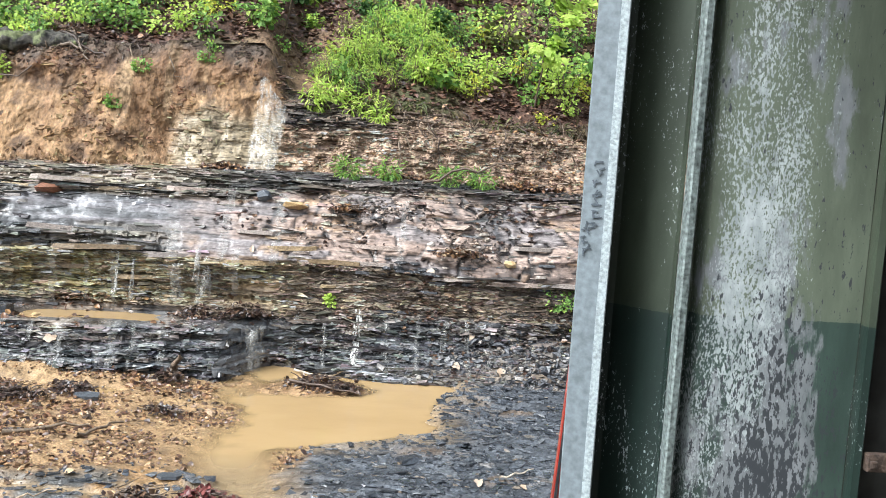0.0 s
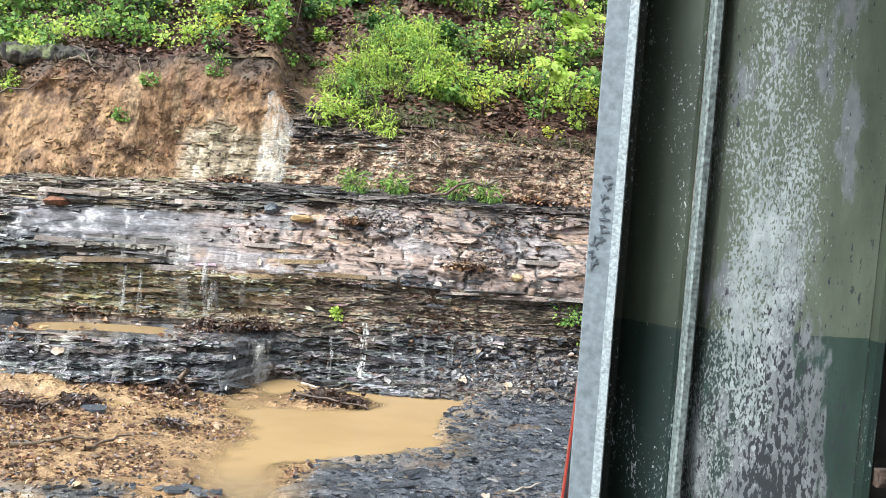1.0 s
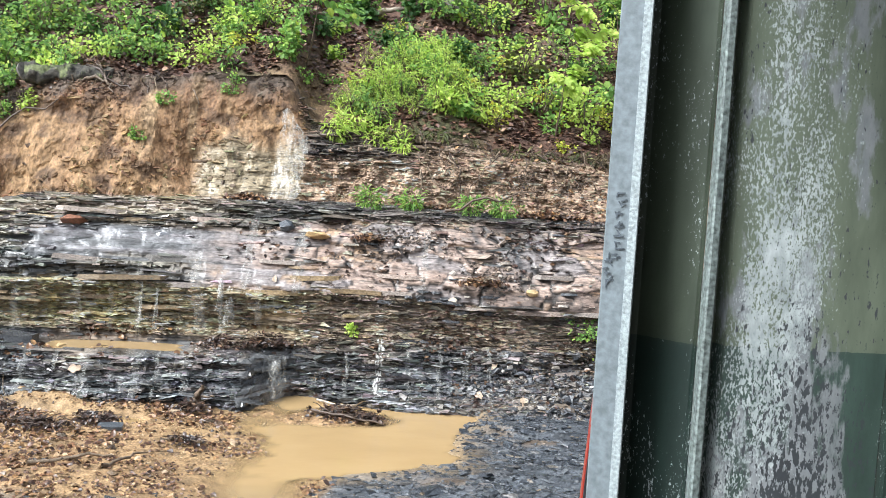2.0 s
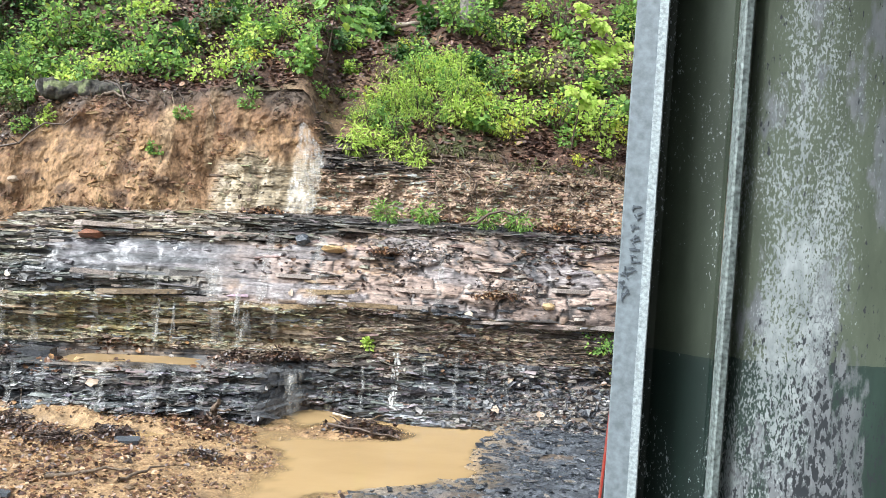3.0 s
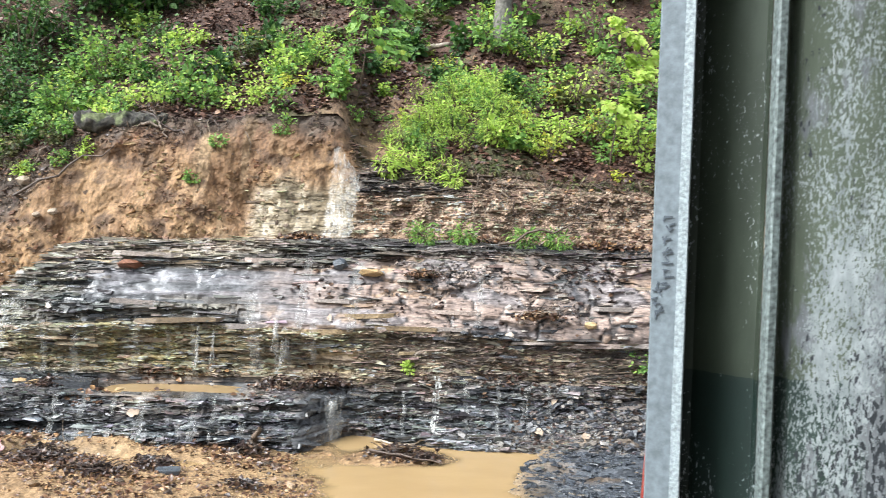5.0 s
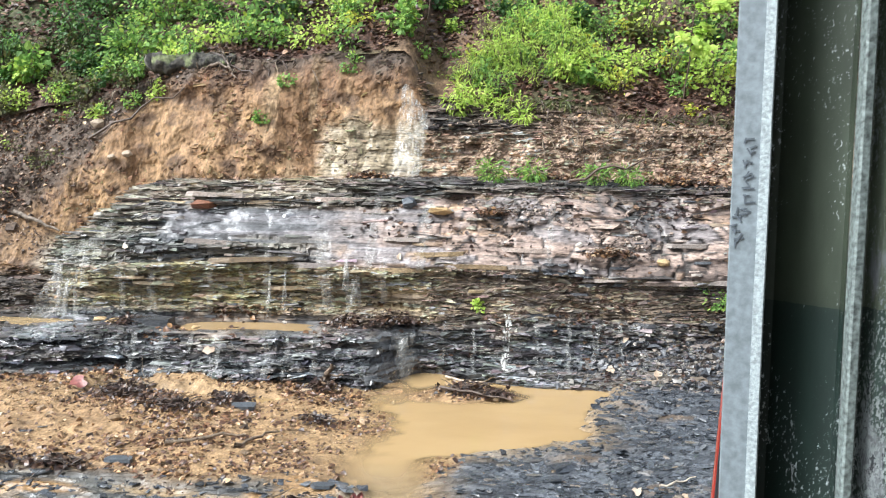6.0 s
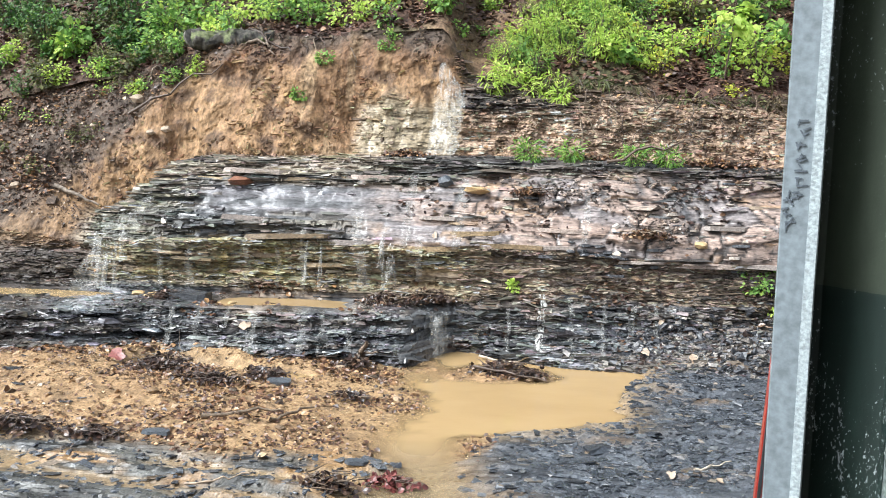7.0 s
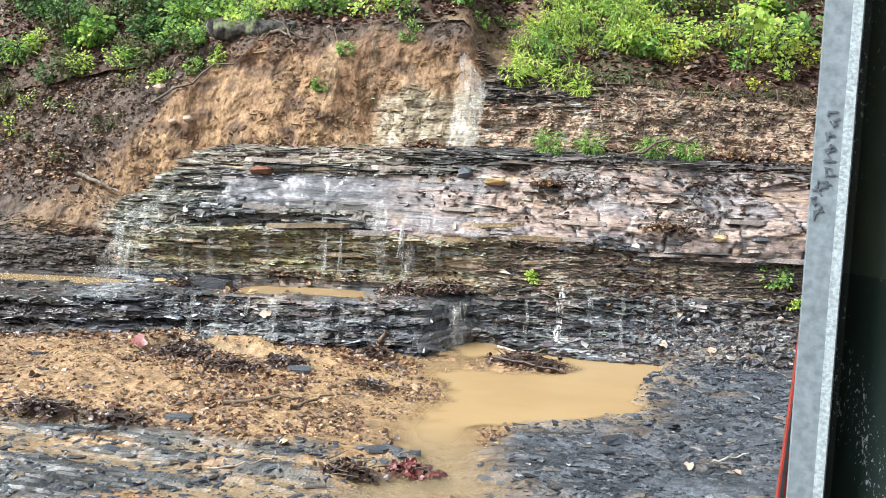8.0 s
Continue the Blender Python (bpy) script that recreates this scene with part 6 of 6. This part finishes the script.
# dead grass and stems hanging from the soil lip below the shrubs
for i in range(26):
    x = 0.15 + 2.5 * i / 25 + r.uniform(-0.06, 0.06)
    e = float(bank_edge(np.array([x]))[0][0])
    plant("grass_tuft", x, e - 0.04, hill_at(x, e) - 0.06 - 0.12 * r.random(), r.uniform(0.25, 0.45), r.uniform(0.1, 0.22), 0.22, 130, r.uniform(0.07, 0.13), DEAD_GRASS if i % 4 else OLIVE, "matted dead grass hanging from the soil lip", BLADE, 9, 2000 + i, 0.9, "grass")
# yellow-leaved shrubs to its side
for i, (x, y, w, h, m) in enumerate(((0.95, 10.3, 0.5, 0.5, YELLOW), (1.25, 10.35, 0.55, 0.5, YELLOW), (1.5, 10.25, 0.45, 0.45, LIME), (1.1, 10.7, 0.6, 0.55, GREEN), (0.85, 10.55, 0.5, 0.5, LIME), (1.65, 10.55, 0.5, 0.6, YELLOW), (2.05, 10.15, 0.4, 0.35, YELLOW), (2.35, 10.2, 0.45, 0.4, LIME), (1.9, 10.05, 0.3, 0.3, YELLOW), (0.6, 10.9, 0.5, 0.4, LIME), (2.6, 10.3, 0.5, 0.4, YELLOW))):
    q = random.Random(i)
    y, w, h = y + q.uniform(0.25, 0.95), w * q.uniform(0.6, 0.95), h * q.uniform(0.45, 0.85)
    on_hill("shrub", x + q.uniform(-0.15, 0.15), y, w, h, int(q.uniform(50, 120)), 0.06, m, "low shrub with small yellowing leaves on the bank", BROAD, 740 + i)
# taller green shrubs up the slope
for i, (x, y, w, h, n, s, m) in enumerate((
        (1.35, 11.0, 0.8, 0.85, 300, 0.1, LIME), (1.75, 11.1, 0.8, 1.0, 330, 0.11, GREEN), (2.2, 10.95, 0.8, 0.95, 320, 0.12, LIME), (3.0, 11.4, 0.9, 1.1, 300, 0.12, GREEN), (0.62, 12.6, 0.7, 0.7, 260, 0.1, GREEN),
        (1.05, 11.5, 0.8, 0.8, 260, 0.09, GREEN), (1.6, 11.9, 1.0, 1.0, 300, 0.09, LIME), (2.3, 12.0, 1.1, 1.2, 340, 0.1, GREEN), (0.3, 11.6, 0.7, 0.45, 200, 0.07, GREEN), (0.0, 12.3, 0.9, 0.5, 200, 0.08, DEEP), (1.2, 12.6, 1.0, 0.9, 260, 0.1, LIME), (2.0, 13.2, 1.4, 1.3, 320, 0.11, GREEN), (3.0, 12.6, 1.4, 1.3, 320, 0.11, LIME),
        (-1.15, 10.62, 0.55, 0.5, 230, 0.095, GREEN), (-1.7, 10.42, 0.4, 0.4, 150, 0.09, GREEN), (-2.2, 10.7, 0.6, 0.35, 200, 0.07, LIME), (-2.6, 10.65, 0.6, 0.4, 220, 0.075, GREEN), (-3.0, 10.7, 0.65, 0.45, 240, 0.075, GREEN), (-3.4, 10.75, 0.6, 0.42, 220, 0.075, LIME), (-3.7, 11.0, 0.7, 0.5, 230, 0.08, GREEN),
        (-2.4, 11.2, 0.8, 0.4, 220, 0.07, LIME), (-3.1, 11.3, 0.8, 0.5, 240, 0.075, GREEN), (-1.8, 11.1, 0.6, 0.35, 170, 0.065, LIME), (-1.5, 11.5, 0.7, 0.35, 170, 0.065, LIME),
        (-4.2, 10.9, 0.8, 0.7, 320, 0.1, GREEN), (-4.6, 11.1, 0.9, 0.85, 340, 0.075, DEEP), (-5.1, 11.3, 0.9, 0.8, 300, 0.075, DEEP), (-4.1, 11.8, 1.2, 1.0, 420, 0.09, GREEN), (-5.2, 12.2, 1.4, 1.2, 420, 0.1, DEEP), (-3.6, 12.6, 1.2, 0.9, 380, 0.08, DEEP), (-2.2, 13.2, 1.2, 0.7, 320, 0.08, DEEP), (-0.6, 13.4, 1.4, 0.8, 340, 0.09, DEEP), (0.5, 13.8, 1.4, 1.0, 340, 0.1, DEEP), (-5.8, 11.0, 0.9, 0.6, 300, 0.07, DEEP), (-6.4, 11.4, 1.0, 0.7, 300, 0.09, DEEP))):
    if -4 < x < -1.3 and y < 11.6:
        n = int(n * (0.6 if x < -2.5 else 0.3))
    if m is DEEP and -4 < x < 0.2:
        w, h, n = w * 0.7, h * 0.6, int(n * 0.6)
    if x > 0.9:
        w, h, n, s = w * 0.85, h * 0.66, int(n * 0.55), s * 0.72
    on_hill("shrub", x, y, w, h, n, s, m, "leafy green shrub on the wooded slope" if m is not DEEP else "dense dark green shrub in the woods", BROAD if s > 0.075 else LOBED, 800 + i, 9)
r = random.Random(77)
for i in range(22):
    x = r.uniform(-4.8, -1.25)
    y = float(bank_edge(np.array([x]))[0][0]) + 0.26 + abs(r.gauss(0, 0.75))
    on_hill("shrub", x, y, r.uniform(0.35, 0.55), r.uniform(0.22, 0.42), 90, r.uniform(0.05, 0.08), r.choice((GREEN, LIME, GREEN, DEEP)), "low bright green shrub at the bank's edge", LOBED if i % 2 else BROAD, 1300 + i, 7)
# thin ground plants on the left soil slope
r = random.Random(31)
for i in range(34):
    x = r.uniform(-6.6, -4.0)
    y = 10.3 + abs(r.gauss(0, 0.45))
    on_hill("weed", x, y, 0.35, 0.28, 90, r.uniform(0.045, 0.075), r.choice((LIME, GREEN, OLIVE, DEEP, OLIVE)), "sparse weed with small leaves on the dark soil", LOBED, 860 + i, 6, 0, "weed")
for i in range(46):
    x, y = r.uniform(-8.2, -4.2), 10.45 + r.random() * 2.2
    grassy = r.random() < 0.5
    on_hill("grass_tuft" if grassy else "weed", x, y, 0.45, 0.3, 170 if grassy else 90, 0.1 if grassy else 0.055, r.choice((OLIVE, GREEN, DEEP, OLIVE, DEEP)), "loose tuft of long grass on the dark soil" if grassy else "leafy weed on the dark soil slope", BLADE if grassy else LOBED, 1200 + i, 8, 0.1, "grass" if grassy else "weed")
for i in range(30):
    x, y = r.uniform(-4, 2.8), 10.4 + r.random() * 2.6
    on_hill("weed", x, y, 0.35, 0.26, 80, r.uniform(0.05, 0.08), r.choice((LIME, GREEN, YELLOW, GREEN)), "small woodland weed among leaf litter", LOBED, 900 + i, 6, 0, "weed")
protos = [on_hill("weed", -3 + 0.8 * i, 12.0 + 0.2 * i, 0.34, 0.24, 60, 0.085 + 0.01 * (i % 3), (LIME, GREEN, OLIVE, GREEN, DEEP, DEEP)[i], "small leafy weed growing through leaf litter", LOBED if i % 2 else BROAD, 1500 + i, 6, 0, "weed") for i in range(6)]
r = random.Random(41)
for i in range(150):
    x = r.uniform(-6.2, 3.4)
    if x > 0.9 and i % 3:
        continue
    y = float(bank_edge(np.array([x]))[0][0]) + 0.2 + r.random() ** 1.2 * 4.5
    if abs(x + 0.78 - 0.28 * (y - 10.3)) < 0.45 and y < 12.2:
        continue
    k = r.uniform(0.7, 1.5)
    o = copy_thing(r.choice(protos), pose(x, y, hill_at(x, y), 0, 0, r.uniform(0, 360)))
    o.scale = (k, k, k * r.uniform(0.8, 1.2))
deep = [on_hill("shrub", -4 + 2.0 * i, 14.2, 1.2, 0.9, 420, 0.12, (DEEP, GREEN, DEEP)[i], "dense green undergrowth shrub in the woods", BROAD, 1520 + i, 10) for i in range(3)]
for i in range(22):
    x, y = r.uniform(-8, 4.5), r.uniform(13.2, 16.5)
    if -3.6 < x < 0.4 and y < 15.4:
        continue
    o = copy_thing(r.choice(deep), pose(x, y, hill_at(x, y), 0, 0, r.uniform(0, 360)))
    k = r.uniform(0.8, 1.4)
    o.scale = (k, k, k)
# weeds straggling down the dark soil slope
for i in range(26):
    x = r.uniform(-6.6, -4.15)
    top = float(bank_top(np.array([x]))[0])
    c = cliff_at(x, top - 0.9 * r.random() ** 1.5 * sst(-3.9, -5.0, np.array([x]))[0])
    plant("weed", x, c.y - 0.02, c.z - 0.03, 0.3, r.uniform(0.14, 0.28), 0.25, int(r.uniform(20, 50)), r.uniform(0.04, 0.06), r.choice((LIME, GREEN, OLIVE, OLIVE)), "straggling weed on the dark soil slope", LOBED, 6, 1750 + i, 0.2, "weed")
# roots and weeds along the bare gully
for i, (x, y) in enumerate(((-0.95, 10.55), (-0.6, 10.75), (-0.4, 11.1), (-0.7, 11.25), (-0.2, 11.35))):
    on_hill("weed", x, y, 0.3, 0.2, 45, 0.06, (GREEN, LIME, YELLOW)[i % 3], "thin weed rooted in the bare gully soil", LOBED, 1700 + i, 5, 0.2, "weed")
# sprigs on the bank and ferns on the terrace
for i, (x, z, s) in enumerate(((-2.52, 2.33, 0.16), (-3.75, 2.55, 0.25), (-3.95, 2.45, 0.22), (-4.35, 2.35, 0.22), (-2.3, 2.7, 0.18), (-0.2, 0.6, 0.16), (1.92, 0.68, 0.3), (2.1, 0.5, 0.2), (-1.62, 2.85, 0.25))):
    c = cliff_at(x, z)
    plant("sprig", x, c.y - 0.02, c.z - 0.03, s, s, s, int(40 + 260 * s), 0.05, LIME if i % 2 else GREEN, "small green sprig rooted in the bank", LOBED, 4, 940 + i, 0, "plant")
for i, (x, w) in enumerate(((-0.15, 0.3), (0.28, 0.27), (0.86, 0.28), (1.17, 0.26))):
    c = on_cliff(x, 10.35)
    plant("fern", x, c.y - 0.02, c.z, w * 1.1, 0.24, 0.2, 300, 0.065, GREEN, "small bright fern on the terrace", BLADE, 12, 960 + i, 0.2, "fern")


def sapling(x, y, h, lean, n, size, label, seed, material):
    """A slim young tree with lobed leaves in sprays along its side shoots."""
    rr = random.Random(seed)
    g = np.random.default_rng(seed)
    z = hill_at(x, y)
    ob = tagged(base("sapling", pose(x, y, z)), label, "tree")
    top = Vector((lean[0], lean[1], h))
    trunk = crooked((0, 0, -0.1), top, 6, 0.02, rr)
    lines = [(trunk, [0.011, 0.01, 0.009, 0.008, 0.006, 0.004, 0.002])]
    p, aims = [], []
    for k in range(9):
        a = trunk[3 + k % 4]
        q = a + Vector((rr.uniform(-0.2, 0.62), rr.uniform(-0.45, 0.05), rr.uniform(-0.28, 0.12)))
        pts = crooked(a, q, 4, 0.02, rr)
        lines.append((pts, [0.006, 0.005, 0.004, 0.003, 0.0015]))
        for j in range(n // 9):
            u = rr.random() ** 0.6
            p.append(a.lerp(q, u) + Vector((rr.gauss(0, 0.04), rr.gauss(0, 0.04), rr.gauss(0, 0.03))))
            d = (q - a).normalized()
            aims.append(d + Vector((rr.gauss(0, 0.6), rr.gauss(0, 0.5), rr.gauss(-0.35, 0.3))))
    tagged(child("trunk", stick_mesh("trunk", lines, TWIG, 6), ob), kind="stuff")
    k = len(p)
    child("foliage", leaves("foliage", [tuple(q) for q in p], [tuple(q) for q in aims], g.normal(0, 0.35, (k, 3)) + (0, -0.7, 1), size * g.uniform(0.6, 1.3, k), material, LOBED), ob)
    return ob


sapling(-0.95, 10.75, 1.2, (0.22, -0.3), 170, 0.10, "slim sapling with broad bright lobed leaves", 51, GREEN)
sapling(1.85, 10.75, 1.45, (0.1, -0.2), 420, 0.085, "young maple with broad light green leaves on the bank", 52, LIME)


GREY_BARK = varied_material("grey_bark", [(0, (0.13, 0.12, 0.1)), (1, (0.17, 0.155, 0.13))], 0.8, 24, 1.0)


def tree(x, y, height, rad, seed, label, crown=1500):
    rr = random.Random(seed)
    g = np.random.default_rng(seed)
    z = hill_at(x, y) - 0.2
    ob = tagged(base("tree", pose(x, y, z)), label, "tree")
    lean = Vector((rr.uniform(-0.5, 0.5), rr.uniform(-0.5, 0.2), height))
    pts = crooked((0, 0, 0), lean, 10, 0.08, rr)
    lines = [(pts, [rad * (1.35 if i == 0 else 1) * (1 - 0.075 * i) for i in range(11)])]
    places = []
    for k in range(16):
        a = pts[4 + k % 6]
        q = a + Vector((rr.uniform(-2.2, 2.2), rr.uniform(-2.0, 2.0), rr.uniform(0.3, 1.8)))
        lines.append((crooked(a, q, 5, 0.12, rr), [rad * 0.3 * (1 - 0.17 * i) for i in range(6)]))
        for j in range(crown // 16):
            places.append(a.lerp(q, rr.uniform(0.35, 1.1)) + Vector((rr.gauss(0, 0.35), rr.gauss(0, 0.35), rr.gauss(0, 0.3))))
    child("trunk", stick_mesh("trunk", lines, GREY_BARK, 10), ob, label="grey rough-barked trunk with limbs")
    k = len(places)
    child("crown", leaves("crown", [tuple(q) for q in places], g.normal(0, 1, (k, 3)) - (0, 0, 0.3), g.normal(0, 0.5, (k, 3)) + (0, 0, 1), 0.16 * g.uniform(0.6, 1.3, k), GREEN), ob)
    return ob


tree(0.74, 13.1, 8.5, 0.115, 61, "grey-barked tree standing on the slope", 420)
tree(-2.6, 20.0, 9.0, 0.14, 62, "tall tree in the woods above")
tree(-7.0, 19.5, 9.0, 0.15, 63, "tall tree in the woods above")
tree(4.6, 19.6, 9.0, 0.14, 64, "tall tree in the woods above")
tree(-0.8, 22.5, 10.0, 0.15, 65, "tall tree in the woods above")
stick("fallen_branch", (-0.4, 12.9, hill_at(-0.4, 12.9) + 0.06), (0.4, 12.9, hill_at(0.4, 12.9) + 0.08), 0.045, "grey fallen branch arching over the slope", ROOT, 0.05, 70)

def mossy_bark(name):
    m, n, l, sh = nodes_of(name)
    grain = add_bump(n, l, sh, 22, 1.0, 0.02)
    co = n.new("ShaderNodeTexCoord")
    patch_ = n.new("ShaderNodeTexNoise")
    patch_.inputs["Scale"].default_value, patch_.inputs["Detail"].default_value = 7, 5
    l.new(co.outputs["Object"], patch_.inputs["Vector"])
    bark_ = ramp(n, l, grain.outputs["Fac"], [(0.35, (0.01, 0.009, 0.007)), (0.65, (0.075, 0.066, 0.05))])
    moss = ramp(n, l, grain.outputs["Fac"], [(0.3, (0.035, 0.045, 0.016)), (0.7, (0.17, 0.19, 0.075))])
    x = n.new("ShaderNodeMix")
    x.data_type = "RGBA"
    l.new(ramp(n, l, patch_.outputs["Fac"], [(0.52, (0, 0, 0)), (0.6, (1, 1, 1))]), x.inputs["Factor"])
    l.new(bark_, x.inputs["A"])
    l.new(moss, x.inputs["B"])
    l.new(x.outputs["Result"], sh.inputs["Base Color"])
    sh.inputs["Roughness"].default_value = 0.8
    return m


LOG_BARK = mossy_bark("mossy_black_bark")
# the cut log at the bank's edge
log = tagged(base("log", pose(-3.76, 10.3, hill_at(-3.5, 10.4) + 0.05, 0, 0, 4)), "dark mossy cut log lying at the bank's edge", "log")
rr = random.Random(5)
bark = stick_mesh("bark", [(crooked((0, 0, 0), (0.9, -0.02, 0.02), 44, 0.002, rr), [0.11 - 0.0005 * i for i in range(44)] + [0.05])], LOG_BARK, 26)
for v in bark.vertices:
    out = Vector((0, v.co.y, v.co.z)).normalized()
    v.co += out * (0.05 * noise.noise(v.co * 5) + 0.03 * noise.noise(v.co * 14) + 0.012 * noise.noise(v.co * 40))
child("bark", bark, log)
bm = bmesh.new()
bmesh.ops.create_cone(bm, cap_ends=True, segments=14, radius1=0.105, radius2=0.112, depth=0.03, matrix=pose(-0.005, 0, 0, 14, 68, -18))
part("cut_end", bm, GREY_BARK, log, "weathered grey cut end")
for i, (dx, dz, rad) in enumerate(((0.62, -0.12, 0.028), (0.85, -0.2, 0.02), (0.4, -0.25, 0.016))):
    x = -3.25 + 0.1 * i
    y, z = (float(q[0]) for q in bank_edge(np.array([x])))
    e = cliff_at(x + dx * 0.6, z + dz)
    stick("root", (x, y - 0.02, z + 0.03), e + Vector((0, -0.05, 0)), rad, "gnarled root curling over the bank's edge", TWIG, 0.04, 90 + i, 2)
for i, (x, y, w, h) in enumerate(((-3.35, 10.32, 0.3, 0.24), (-3.05, 10.42, 0.35, 0.26), (-3.9, 10.22, 0.22, 0.2), (-3.6, 10.5, 0.3, 0.3))):
    plant("weed", x, y, hill_at(x, y + 0.1) + 0.06, w, h, w, 60, 0.06, (GREEN, LIME)[i % 2], "small weed growing round the mossy log", LOBED, 6, 980 + i, 0.2, "weed")
